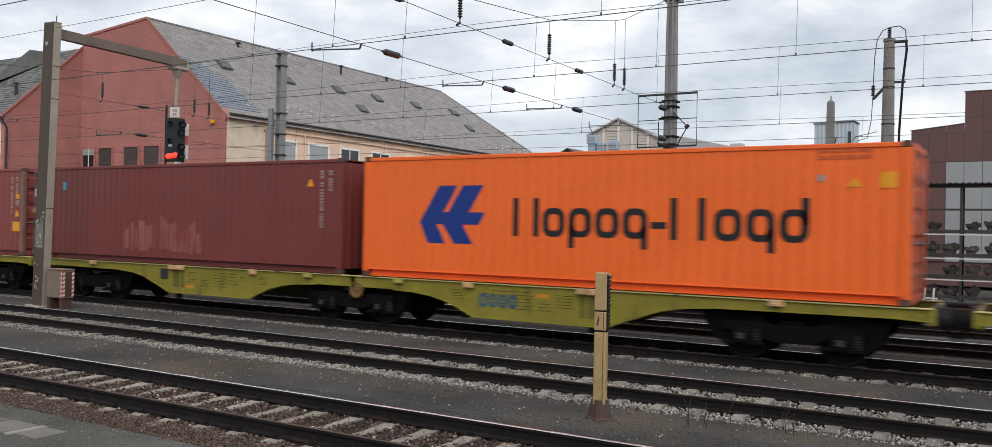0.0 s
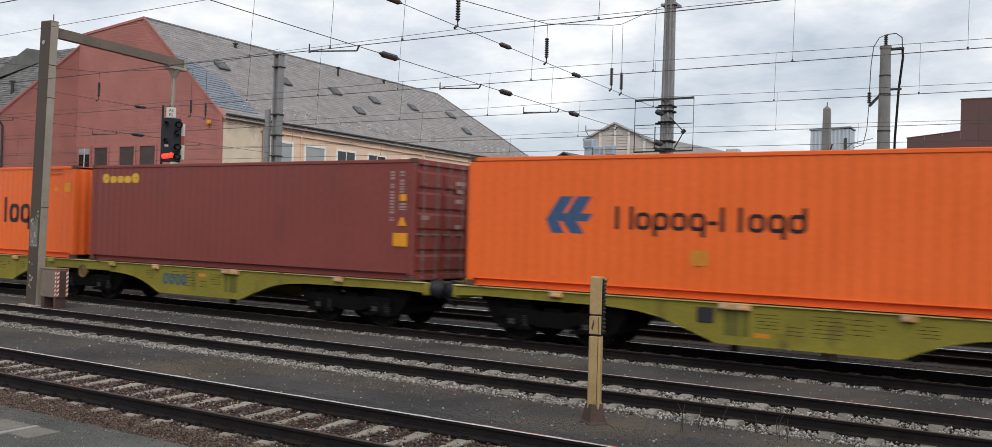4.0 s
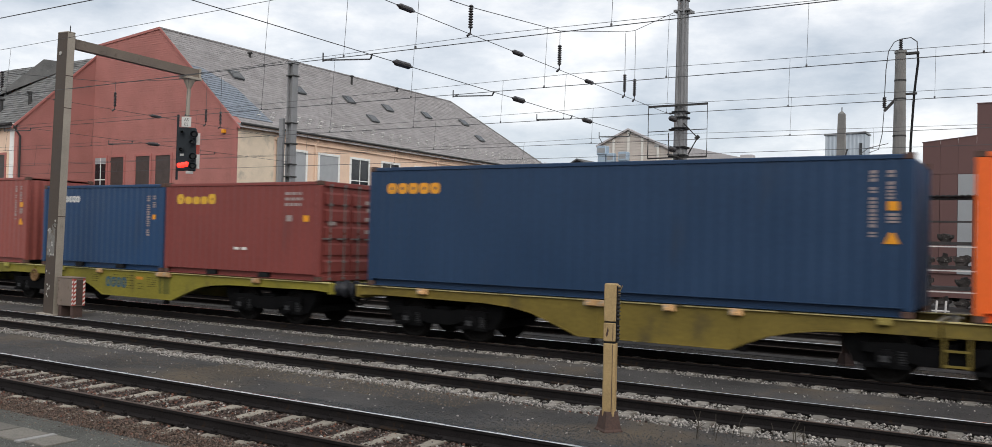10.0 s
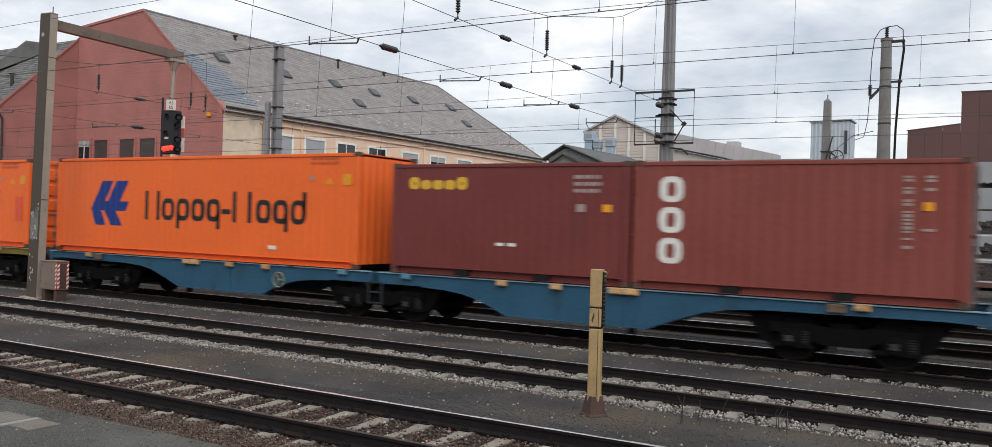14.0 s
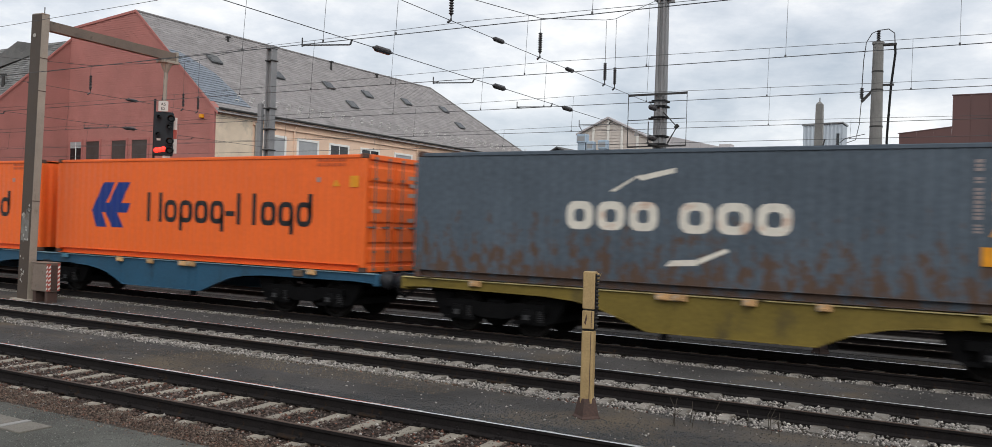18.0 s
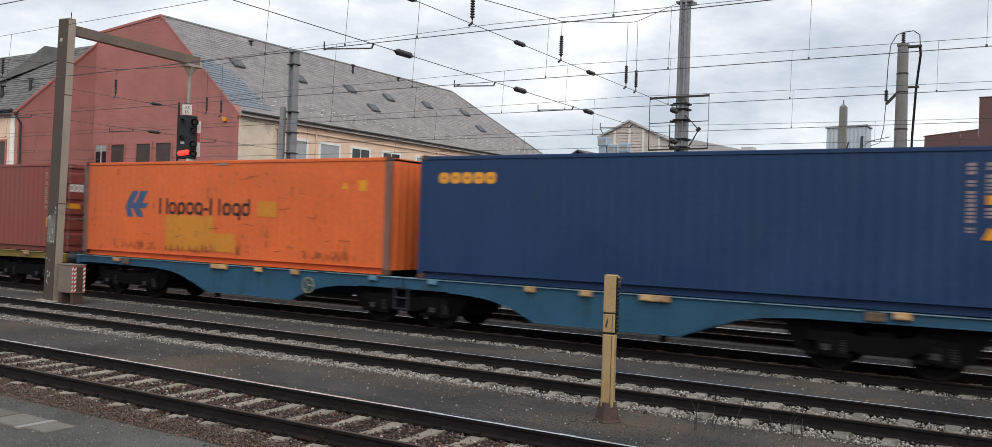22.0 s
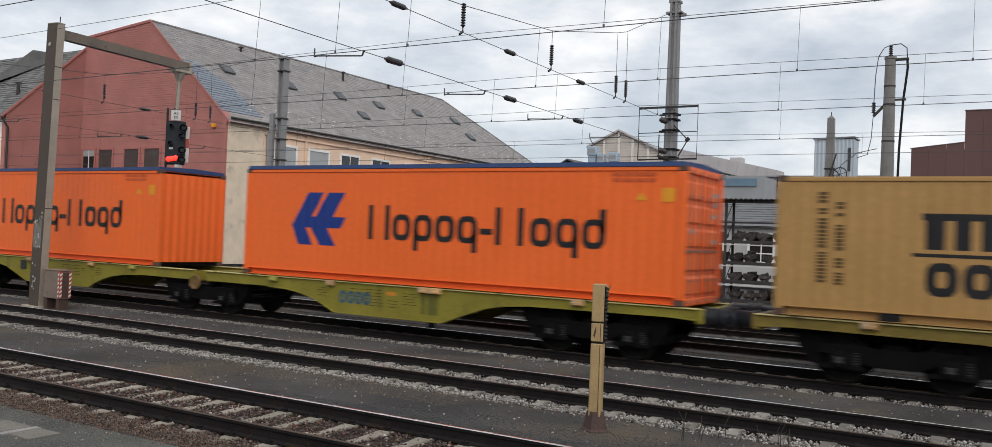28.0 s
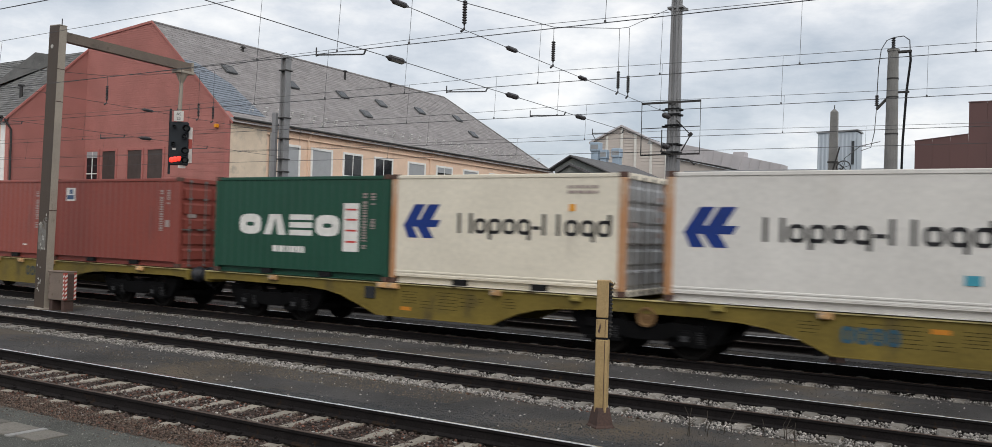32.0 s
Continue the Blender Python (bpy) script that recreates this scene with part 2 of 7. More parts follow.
GRIT = material("greenish grey asphalt grit", (0.125, 0.128, 0.116), 0.9, vary=0.3, scale=3, fine=60, bump=0.3, island=0.5)
CINDER = material("dark cinder grit", (0.071, 0.068, 0.065), 0.9, vary=0.4, scale=0.7, fine=60, bump=0.3, island=0.55)
LITTER = material("reddish brown dead leaf", (0.135, 0.062, 0.043), 0.9, vary=0.4, scale=8, fine=60, island=0.7)
OILY = material("oily blue grey grit", (0.050, 0.055, 0.060), 0.8, vary=0.35, scale=1.2, fine=60, bump=0.3, island=0.5)
TAN = material("tan brown grit", (0.150, 0.118, 0.082), 0.9, vary=0.35, scale=1.2, fine=60, bump=0.3, island=0.5)
STONE_GREY = material("grey ballast stone", (0.12, 0.112, 0.105), 0.9, vary=0.45, scale=14, fine=80, bump=0.4, island=0.5)
GROUND = material("dark cinder and asphalt", (0.065, 0.062, 0.061), 0.95, spec=0.12, vary=0.55, scale=0.5, fine=70, bump=0.6, bump_scale=110, spots=(0.112, 0.090, 0.066), spot_at=0.50, spot_scale=0.33, soft_spots=0.16)
BED = material("brown track bed", (0.038, 0.028, 0.024), 0.95, spec=0.1, vary=0.4, scale=3, fine=45, bump=0.8, bump_scale=50, spots=(0.17, 0.12, 0.09), spot_at=0.58, spot_scale=7)
BED_GREY = material("grey track bed", (0.088, 0.083, 0.079), 0.95, spec=0.1, vary=0.4, scale=3, fine=45, bump=0.8, bump_scale=50, spots=(0.13, 0.12, 0.11), spot_at=0.60, spot_scale=7)
BED_DARK = material("dark rusty track bed and rail foot shade", (0.024, 0.019, 0.016), 0.95, spec=0.1, vary=0.4, scale=3, fine=45, bump=0.8, bump_scale=50, spots=(0.06, 0.045, 0.036), spot_at=0.6, spot_scale=7)
ASPHALT = material("worn asphalt", (0.094, 0.094, 0.086), 0.92, spec=0.12, vary=0.5, scale=1.0, fine=70, bump=0.7, bump_scale=120, spots=(0.062, 0.066, 0.058), spot_at=0.56, spot_scale=3, soft_spots=0.2)
CONCRETE = material("weathered concrete", (0.36, 0.345, 0.31), 0.85, vary=0.2, scale=2.5, fine=40, bump=0.25, spots=(0.22, 0.20, 0.17), spot_at=0.6, spot_scale=2, streak=4, soft_spots=0.15)
MAST_GREY = material("weathered grey mast steel", (0.25, 0.25, 0.255), 0.65, 0.15, vary=0.2, scale=2, spots=(0.12, 0.11, 0.10), spot_at=0.6, spot_scale=2, streak=5, soft_spots=0.15)
POST_DARK = material("dark brown gantry front", (0.075, 0.056, 0.044), 0.65, vary=0.22, scale=1.5, spots=(0.085, 0.065, 0.05), spot_at=0.58, spot_scale=2.5, streak=3, soft_spots=0.12)
POST_ARM = material("brown gantry arm paint", (0.165, 0.132, 0.106), 0.6, vary=0.2, scale=1.5, spots=(0.10, 0.08, 0.062), spot_at=0.58, spot_scale=2.5)
POST_BROWN = material("brown grey gantry paint", (0.33, 0.29, 0.24), 0.6, vary=0.16, scale=1.5, spots=(0.14, 0.11, 0.085), spot_at=0.6, spot_scale=2.5, streak=3, soft_spots=0.12)
CHIP = material("pale chipped paint", (0.42, 0.40, 0.37), 0.8, vary=0.25)
CHIP_DARK = material("grey worn primer", (0.20, 0.19, 0.175), 0.8, vary=0.3, scale=4, spots=(0.15, 0.125, 0.10), spot_at=0.52, spot_scale=5)
POST_BEIGE = material("faded beige plastic post", (0.385, 0.270, 0.128), 0.6, vary=0.2, scale=3, fine=50, spots=(0.17, 0.115, 0.055), spot_at=0.54, spot_scale=7, streak=5, soft_spots=0.14)
POST_FOOT = material("rust brown post foot", (0.075, 0.045, 0.037), 0.8, vary=0.3, spots=(0.06, 0.04, 0.035), spot_at=0.55, spot_scale=9)
CABINET = material("brown cabinet paint", (0.20, 0.155, 0.125), 0.6, vary=0.2, scale=3, spots=(0.11, 0.08, 0.06), spot_at=0.58, spot_scale=4)
STRIPE_RED = material("faded red stripe paint", (0.40, 0.08, 0.06), 0.6, vary=0.2)
STRIPE_WHITE = material("faded white stripe paint", (0.70, 0.66, 0.62), 0.6, vary=0.15)
SIGNAL = material("dark signal housing", (0.022, 0.027, 0.032), 0.6, spec=0.2, vary=0.25, scale=4)
LAMP_RED = glow("red signal light", (1.0, 0.035, 0.02), 1.6)
LENS = material("dark signal lens", (0.01, 0.01, 0.012), 0.1, vary=0.1, bump=0)
WIRE = material("dark overhead wire", (0.085, 0.085, 0.088), 0.6, 0.4, vary=0.2, bump=0)
ROOF_SHED = material("dark grey shed roofing", (0.17, 0.175, 0.18), 0.8, vary=0.2, scale=2)
INSULATOR = material("dark brown insulator", (0.035, 0.032, 0.034), 0.25, vary=0.2)
BRICK = material("red brown clinker brick", (0.435, 0.188, 0.165), 0.85, spec=0.15, vary=0.16, scale=0.5, fine=18, bump=0.3, spots=(0.36, 0.15, 0.13), spot_at=0.55, spot_scale=0.8, random_shade=0.07, soft_spots=0.25)
BARGE = material("red barge board paint", (0.41, 0.155, 0.135), 0.7, vary=0.15)
SLATE_DARK = material("dark grey slate shingle", (0.165, 0.165, 0.162), 0.85, spec=0.15, vary=0.3, scale=1.2, fine=30, bump=0.3, spots=(0.30, 0.295, 0.28), spot_at=0.66, spot_scale=3.5, island=0.2)
SLATE = material("grey slate shingle", (0.282, 0.266, 0.264), 0.85, spec=0.15, vary=0.22, scale=1.2, fine=30, bump=0.3, spots=(0.35, 0.34, 0.33), spot_at=0.62, spot_scale=3.5, island=0.10, soft_spots=0.12)
SLATE_BLUE_TILE = material("blue grey replacement shingle", (0.225, 0.255, 0.295), 0.7, vary=0.25, scale=2.5, fine=25, random_shade=0.25)
PLASTER = material("peach plaster", (0.80, 0.605, 0.465), 0.9, vary=0.10, scale=0.7, fine=30, bump=0.3, spots=(0.66, 0.48, 0.35), spot_at=0.56, spot_scale=0.8, streak=3, soft_spots=0.2)
PLASTER_GREY = material("bare grey plaster", (0.71, 0.60, 0.475), 0.9, vary=0.14, scale=1.2, fine=30, bump=0.4, spots=(0.42, 0.37, 0.31), spot_at=0.55, spot_scale=1.0, soft_spots=0.2)
TRIM_WHITE = material("white window trim", (0.84, 0.83, 0.80), 0.6, vary=0.1)
GUTTER = material("dark gutter metal", (0.050, 0.048, 0.047), 0.6, 0.1, vary=0.2, spec=0.2)
BLIND = material("grey roller blind", (0.38, 0.39, 0.40), 0.6, vary=0.1, scale=2)
GLASS = material("dark window glass", (0.02, 0.022, 0.025), 0.08, vary=0.1, bump=0, spec=0.6)
PANEL = material("pale cladding panel", (0.53, 0.475, 0.43), 0.7, vary=0.08, scale=0.8, spots=(0.48, 0.45, 0.40), spot_at=0.58, spot_scale=0.6, streak=5, random_shade=0.04, soft_spots=0.2)
RIB = material("pale cladding rib", (0.70, 0.68, 0.63), 0.7, vary=0.08)
TOWER = material("silver blue trapezoid cladding", (0.44, 0.49, 0.54), 0.5, 0.2, vary=0.1, scale=0.8)
FACTORY = material("brown red metal cladding", (0.122, 0.062, 0.057), 0.6, vary=0.12, scale=0.4, random_shade=0.05)
FACTORY_GREY = material("grey metal cladding", (0.30, 0.31, 0.32), 0.6, vary=0.12, scale=0.5)
DUCT = material("pale blue duct metal", (0.36, 0.45, 0.54), 0.45, 0.3, vary=0.12)
ROOF_DARK = material("dark grey roofing", (0.11, 0.115, 0.12), 0.7, vary=0.2, scale=2)
WALL_WHITE = material("dull white plastered wall", (0.48, 0.48, 0.47), 0.85, vary=0.1, scale=1)
BAND_BLUE = material("dull blue parapet sheet", (0.14, 0.22, 0.29), 0.6, vary=0.15, scale=2)
RACK = material("dark rack steel", (0.05, 0.045, 0.045), 0.6, 0.2, vary=0.3)
RACK_PALE = material("pale rack rail", (0.62, 0.60, 0.58), 0.6, vary=0.15)
SCRAP = material("greasy machine parts", (0.055, 0.047, 0.043), 0.7, 0.1, vary=0.5, scale=6, random_shade=0.45, spots=(0.20, 0.19, 0.18), spot_at=0.58, spot_scale=7)
RACK_ROOF = material("dark corrugated canopy sheet", (0.045, 0.044, 0.045), 0.6, vary=0.3)
STONEWORK = material("pale grey stone block", (0.30, 0.295, 0.28), 0.85, vary=0.25, scale=2, fine=20, bump=0.4, island=0.22)
PLATE = material("white sign plate", (0.56, 0.55, 0.52), 0.5, vary=0.06)
HEDGE = material("dry grass stem", (0.05, 0.04, 0.03), 0.9, vary=0.3)
COVER = material("dirty concrete cover", (0.128, 0.118, 0.102), 0.9, random_shade=0.2, vary=0.3, scale=3, fine=40, bump=0.3, spots=(0.075, 0.073, 0.065), spot_at=0.55, spot_scale=3, soft_spots=0.2)
CONCRETE_DARK = material("dark weathered concrete", (0.24, 0.235, 0.225), 0.85, vary=0.2, scale=2.5, fine=40, bump=0.25, spots=(0.16, 0.15, 0.14), spot_at=0.58, spot_scale=2, streak=4, soft_spots=0.15)
SLATE_ROOF = material("dark slate roofing", (0.135, 0.134, 0.137), 0.85, vary=0.3, scale=1.5, fine=20, bump=0.3, spec=0.1)
ROOF_GREY = material("mid grey sheet roofing", (0.46, 0.435, 0.44), 0.7, vary=0.15, scale=0.6, spots=(0.38, 0.36, 0.365), spot_at=0.55, spot_scale=0.5, streak=3, soft_spots=0.2)
BOARD_GREY = material("grey green boarding", (0.215, 0.232, 0.22), 0.8, vary=0.15, scale=2)
MARK["teal_dark"] = paint("faded blue wagon lettering", (0.035, 0.10, 0.15))
SPRING = material("dark spring steel", (0.021, 0.021, 0.022), 0.6, 0.2, vary=0.3, spec=0.2)
HANDWHEEL = material("rusty brown hand wheel", (0.16, 0.09, 0.035), 0.7, vary=0.3)
GRIMY_POST = paint("rubbed grimy brown frame paint", (0.235, 0.125, 0.098), spots=(0.10, 0.055, 0.042), spot_at=0.48, spot_scale=4, streak=3)
CASTING = material("grimy corner casting steel", (0.10, 0.06, 0.048), 0.7, vary=0.35, scale=6, spec=0.15)
STEEL_DOOR = material("stainless door sheet", (0.50, 0.51, 0.52), 0.42, 0.6, vary=0.15, scale=3, spots=(0.30, 0.29, 0.28), spot_at=0.58, spot_scale=2, streak=5, soft_spots=0.2)
RUST_EDGE = paint("rusty orange frame paint", (0.50, 0.26, 0.13), spots=(0.62, 0.55, 0.45), spot_at=0.50, spot_scale=3, streak=3, soft_spots=0.15)
DULL_GLASS = material("dull brown window glass", (0.075, 0.06, 0.055), 0.5, vary=0.3, scale=2, bump=0, spec=0.25)

# ---- mesh builder ----


class Build:
    """Collects plain pieces into one mesh."""

    def __init__(self):
        self.v, self.f = [], []

    def add(self, verts, faces):
        k = len(self.v)
        self.v += [tuple(p) for p in verts]
        self.f += [tuple(i + k for i in face) for face in faces]
        return self

    def box(self, x0, x1, y0, y1, z0, z1, b=0.0):
        if b <= 0:
            p = [(x, y, z) for x in (x0, x1) for y in (y0, y1) for z in (z0, z1)]
            return self.add(p, [(0, 1, 3, 2), (4, 6, 7, 5), (0, 4, 5, 1), (2, 3, 7, 6), (0, 2, 6, 4), (1, 5, 7, 3)])
        lo, hi = (x0, y0, z0), (x1, y1, z1)
        p, at = [], {}
        for s in itertools.product((0, 1), repeat=3):
            for k in range(3):
                q = [(hi[i] if s[i] else lo[i]) if i == k else (hi[i] - b if s[i] else lo[i] + b) for i in range(3)]
                at[s, k] = len(p)
                p.append(q)
        faces = []
        for k in range(3):
            i, j = (k + 1) % 3, (k + 2) % 3
            for e in (0, 1):
                ring = []
                for a, c in ((0, 0), (1, 0), (1, 1), (0, 1)):
                    s = [0, 0, 0]
                    s[k], s[i], s[j] = e, a, c
                    ring.append(at[tuple(s), k])
                faces.append(ring if e else ring[::-1])
            for a, c in itertools.product((0, 1), repeat=2):
                s0, s1 = [0, 0, 0], [0, 0, 0]
                s0[k], s1[k] = 0, 1
                s0[i] = s1[i] = a
                s0[j] = s1[j] = c
                s0, s1 = tuple(s0), tuple(s1)
                q = [at[s0, i], at[s1, i], at[s1, j], at[s0, j]]
                faces.append(q if a != c else q[::-1])
        for s in itertools.product((0, 1), repeat=3):
            q = [at[s, 0], at[s, 1], at[s, 2]]
            faces.append(q if sum(s) % 2 else q[::-1])
        return self.add(p, faces)

    def tube(self, a, c, r, sides=8, r2=None):
        a, c = Vector(a), Vector(c)
        d = (c - a).normalized()
        u = d.orthogonal().normalized()
        w = d.cross(u)
        p = []
        for end, rad in ((a, r), (c, r if r2 is None else r2)):
            for k in range(sides):
                t = 2 * math.pi * k / sides
                p.append(end + (u * math.cos(t) + w * math.sin(t)) * rad)
        f = [(k, (k + 1) % sides, sides + (k + 1) % sides, sides + k) for k in range(sides)]
        return self.add(p, f + [tuple(range(sides))[::-1], tuple(range(sides, 2 * sides))])

    def path(self, pts, r, sides=5):
        """One bent round bar along the points."""
        pts = [Vector(q) for q in pts]
        p, f = [], []
        for i, q in enumerate(pts):
            d = (pts[min(i + 1, len(pts) - 1)] - pts[max(i - 1, 0)]).normalized()
            u = d.cross(Vector((0, 0, 1)) if abs(d.z) < 0.9 else Vector((0, 1, 0))).normalized()
            w = d.cross(u)
            p += [q + (u * math.cos(2 * math.pi * k / sides) + w * math.sin(2 * math.pi * k / sides)) * r for k in range(sides)]
        for i in range(len(pts) - 1):
            f += [(i * sides + k, i * sides + (k + 1) % sides, (i + 1) * sides + (k + 1) % sides, (i + 1) * sides + k) for k in range(sides)]
        return self.add(p, f + [tuple(range(sides))[::-1], tuple(range((len(pts) - 1) * sides, len(pts) * sides))])

    def lathe(self, base, axis, rings, sides=12):
        """Rings of (distance along the axis, radius)."""
        base, d = Vector(base), Vector(axis).normalized()
        u = d.orthogonal().normalized()
        w = d.cross(u)
        p, f = [], []
        for h, r in rings:
            for k in range(sides):
                t = 2 * math.pi * k / sides
                p.append(base + d * h + (u * math.cos(t) + w * math.sin(t)) * r)
        for i in range(len(rings) - 1):
            for k in range(sides):
                f.append((i * sides + k, i * sides + (k + 1) % sides, (i + 1) * sides + (k + 1) % sides, (i + 1) * sides + k))
        f += [tuple(range(sides))[::-1], tuple(range((len(rings) - 1) * sides, len(rings) * sides))]
        return self.add(p, f)

    def prism(self, outline, y0, y1, plane="xz"):
        """An outline of two coordinates, drawn out along the third axis from y0 to y1."""
        n = len(outline)
        put = {"xz": lambda a, b, c: (a, c, b), "yz": lambda a, b, c: (c, a, b), "xy": lambda a, b, c: (a, b, c)}[plane]
        p = [put(a, b, y0) for a, b in outline] + [put(a, b, y1) for a, b in outline]
        f = [(k, (k + 1) % n, n + (k + 1) % n, n + k) for k in range(n)]
        return self.add(p, f + [tuple(range(n))[::-1], tuple(range(n, 2 * n))])

    def mesh(self, name, mat, fix=True, smooth=False):
        me = bpy.data.meshes.new(name)
        me.from_pydata(self.v, [], self.f)
        if fix:
            bm = bmesh.new()
            bm.from_mesh(me)
            bmesh.ops.recalc_face_normals(bm, faces=bm.faces)
            bm.to_mesh(me)
            bm.free()
        me.materials.append(mat)
        if smooth:
            me.polygons.foreach_set("use_smooth", [True] * len(me.polygons))
        return me


def thing(name, x, y, z, label, category, group="", kind="", turn=0):
    ob = new(name)
    ob.matrix_basis = pose(x, y, z, 0, 0, turn)
    ob.empty_display_size = 0.2
    return tagged(ob, label, category, group, kind)


def part(name, built, mat, parent, label="", at=None, smooth=False):
    """Links a built mesh, or mesh data that others share, as one part under its thing."""
    me = built.mesh(name, mat, smooth=smooth) if isinstance(built, Build) else built
    ob = new(name, me)
    ob.parent = parent
    if at is not None:
        ob.matrix_basis = at if isinstance(at, Matrix) else Matrix.Translation(at)
    if label:
        tagged(ob, label)
    return ob


def single(name, built, mat, label, category, group="", kind="", at=(0, 0, 0), smooth=False):
    ob = new(name, built.mesh(name, mat, smooth=smooth) if isinstance(built, Build) else built)
    ob.location = at
    return tagged(ob, label, category, group, kind)


# ---- plan: rails run along x, the camera looks across them; z = 0 on the rail heads ----
TRACKS = (8.63, 13.45, 18.05, 22.25, 26.4)
GROUND_Z, TROUGH_Z = -0.17, -0.222
TRAIN_Y = TRACKS[2]
SPEED = (9.1938, 0.047108, -0.0000826)


def gone(t):
    """How far the train has rolled to the left after t seconds."""
    return SPEED[0] * t + SPEED[1] * t * t / 2 + SPEED[2] * t ** 3 / 3


# ---- ground ----
g = Build()
xs = [-1500, -300, -120, -60, -40, -20, 0, 20, 60, 300, 1500]
# the three nearer tracks lie in shallow troughs
LOW = (7.25, 9.95, 12.10, 14.35, 16.82, 19.35)
ys = sorted([-1500, -300, -60, -10, 0, 6.96, 10.12, 11.95, 14.5, 16.68, 19.5, 30, 40, 60, 120, 400, 1800, *LOW])
g.add([(x, y, TROUGH_Z if y in LOW else GROUND_Z) for y in ys for x in xs],
      [(j * len(xs) + i, j * len(xs) + i + 1, (j + 1) * len(xs) + i + 1, (j + 1) * len(xs) + i) for j in range(len(ys) - 1) for i in range(len(xs) - 1)])
single("ground", g, GROUND, "dark cinder and asphalt rail yard ground", "ground", kind="structure")
g = Build()
g.box(-60, 30, -6, 6.95, GROUND_Z - 0.1, GROUND_Z + 0.012)
single("pavement", g, ASPHALT, "worn grey asphalt beside the nearest track", "pavement", kind="structure")
duct = thing("cable_duct", 0, 0, GROUND_Z, "pale concrete cable duct covers set in asphalt", "cable duct")
for x0, x1, y0, y1 in ((-13.9, -12.2, 6.02, 6.46), (-12.17, -11.05, 6.03, 6.46), (-11.02, -10.44, 6.02, 6.47), (-10.29, -9.87, 6.06, 6.47)):
    part("cover_slab", Build().box(x0, x1, y0, y1, 0, 0.03, 0.008), COVER, duct)
part("edge_strip", Build().box(-10.42, -10.31, 6.0, 6.49, 0, 0.032, 0.006), CONCRETE_DARK, duct, "paler concrete strip")


def stones(name, mat, bands, seed, label, size=0.03, heap=0.03, low=0.0):
    """Loose stones over bands of (y0, y1, x0, x1, number): small uneven octahedra."""
    rng = np.random.default_rng(seed)
    pts = []
    for y0, y1, x0, x1, n in bands:
        # nearer the camera's side the stones lie denser
        x = x0 + (x1 - x0) * rng.random(n)
        pts.append(np.stack([x, y0 + (y1 - y0) * rng.random(n), np.full(n, GROUND_Z + low) + rng.random(n) * heap], 1))
    c = np.concatenate(pts)
    n = len(c)
    unit = np.array([(1, 0, 0), (-1, 0, 0), (0, 1, 0), (0, -1, 0), (0, 0, 1), (0, 0, -1)], float)
    r = size * (0.55 + 0.9 * rng.random((n, 1, 1)) ** 2) * (0.6 + 0.8 * rng.random((n, 6, 1)))
    ang = rng.random(n) * 6.28
    rot = np.zeros((n, 3, 3))
    rot[:, 0, 0] = rot[:, 1, 1] = np.cos(ang)
    rot[:, 0, 1], rot[:, 1, 0], rot[:, 2, 2] = -np.sin(ang), np.sin(ang), 0.75
    v = np.einsum("nij,nkj->nki", rot, unit[None] * r) + c[:, None]
    faces = np.array([(0, 2, 4), (2, 1, 4), (1, 3, 4), (3, 0, 4), (2, 0, 5), (1, 2, 5), (3, 1, 5), (0, 3, 5)])
    f = (faces[None] + (np.arange(n) * 6)[:, None, None]).reshape(-1, 3)
    me = bpy.data.meshes.new(name)
    me.vertices.add(n * 6)
    me.vertices.foreach_set("co", v.reshape(-1))
    me.loops.add(len(f) * 3)
    me.loops.foreach_set("vertex_index", f.reshape(-1))
    me.polygons.add(len(f))
    me.polygons.foreach_set("loop_start", np.arange(len(f)) * 3)
    me.update(calc_edges=True)
    me.materials.append(mat)
    return tagged(new(name, me), label, "gravel", kind="stuff")


t1, t2, t3, t4, t5 = TRACKS
stones("ballast", STONE, [(t2 - 1.30, t2 - 0.83, -16, 3, 5600), (t2 - 1.34, t2 - 0.83, -46, -16, 5600), (t2 - 0.3, t2 + 0.68, -16, 3, 9500), (t2 - 0.3, t2 + 0.68, -46, -16, 7500),
                          (t3 - 1.18, t3 - 0.86, -20, 4, 2600), (t3 - 1.18, t3 - 0.86, -46, -20, 1500), (t2 - 1.42, t2 - 1.26, -20, 3, 1100), (t2 - 1.62, t2 - 1.35, -20, 3, 500)], 1, "pale grey crushed ballast stones along the rails", 0.0225, 0.036, -0.040)
stones("track_gravel", STONE_BROWN, [(t1 - 1.4, t1 + 0.72, -18, 3, 17000), (t1 - 1.4, t1 + 0.72, -40, -18, 5000)], 2, "rust brown track gravel between the sleepers", 0.0225, 0.022, TROUGH_Z - GROUND_Z + 0.008)
stones("edge_gravel", STONE_RED, [(t1 - 1.62, t1 - 1.05, -18, 2, 21000), (t1 - 1.8, t1 - 1.55, -18, 2, 5200), (t1 - 2.0, t1 - 1.7, -18, 2, 1800)], 12, "rust brown gravel spilled along the asphalt edge", 0.0115, 0.024, -0.008)
stones("pale_chips", STONE, [(t1 - 1.4, t1 + 0.72, -18, 3, 1500), (t1 - 1.75, t1 - 1.0, -18, 2, 260)], 13, "pale stone chips in the brown track gravel", 0.020, 0.02, TROUGH_Z - GROUND_Z + 0.018)
stones("leaf_litter", LITTER, [(t1 - 1.45, t1 + 0.72, -18, 3, 1500), (t1 - 1.75, t1 - 1.0, -18, 2, 1500), (t2 - 1.75, t2 - 1.3, -12, 1, 260)], 21, "reddish brown leaf litter in the track gravel", 0.024, 0.012, TROUGH_Z - GROUND_Z + 0.026)
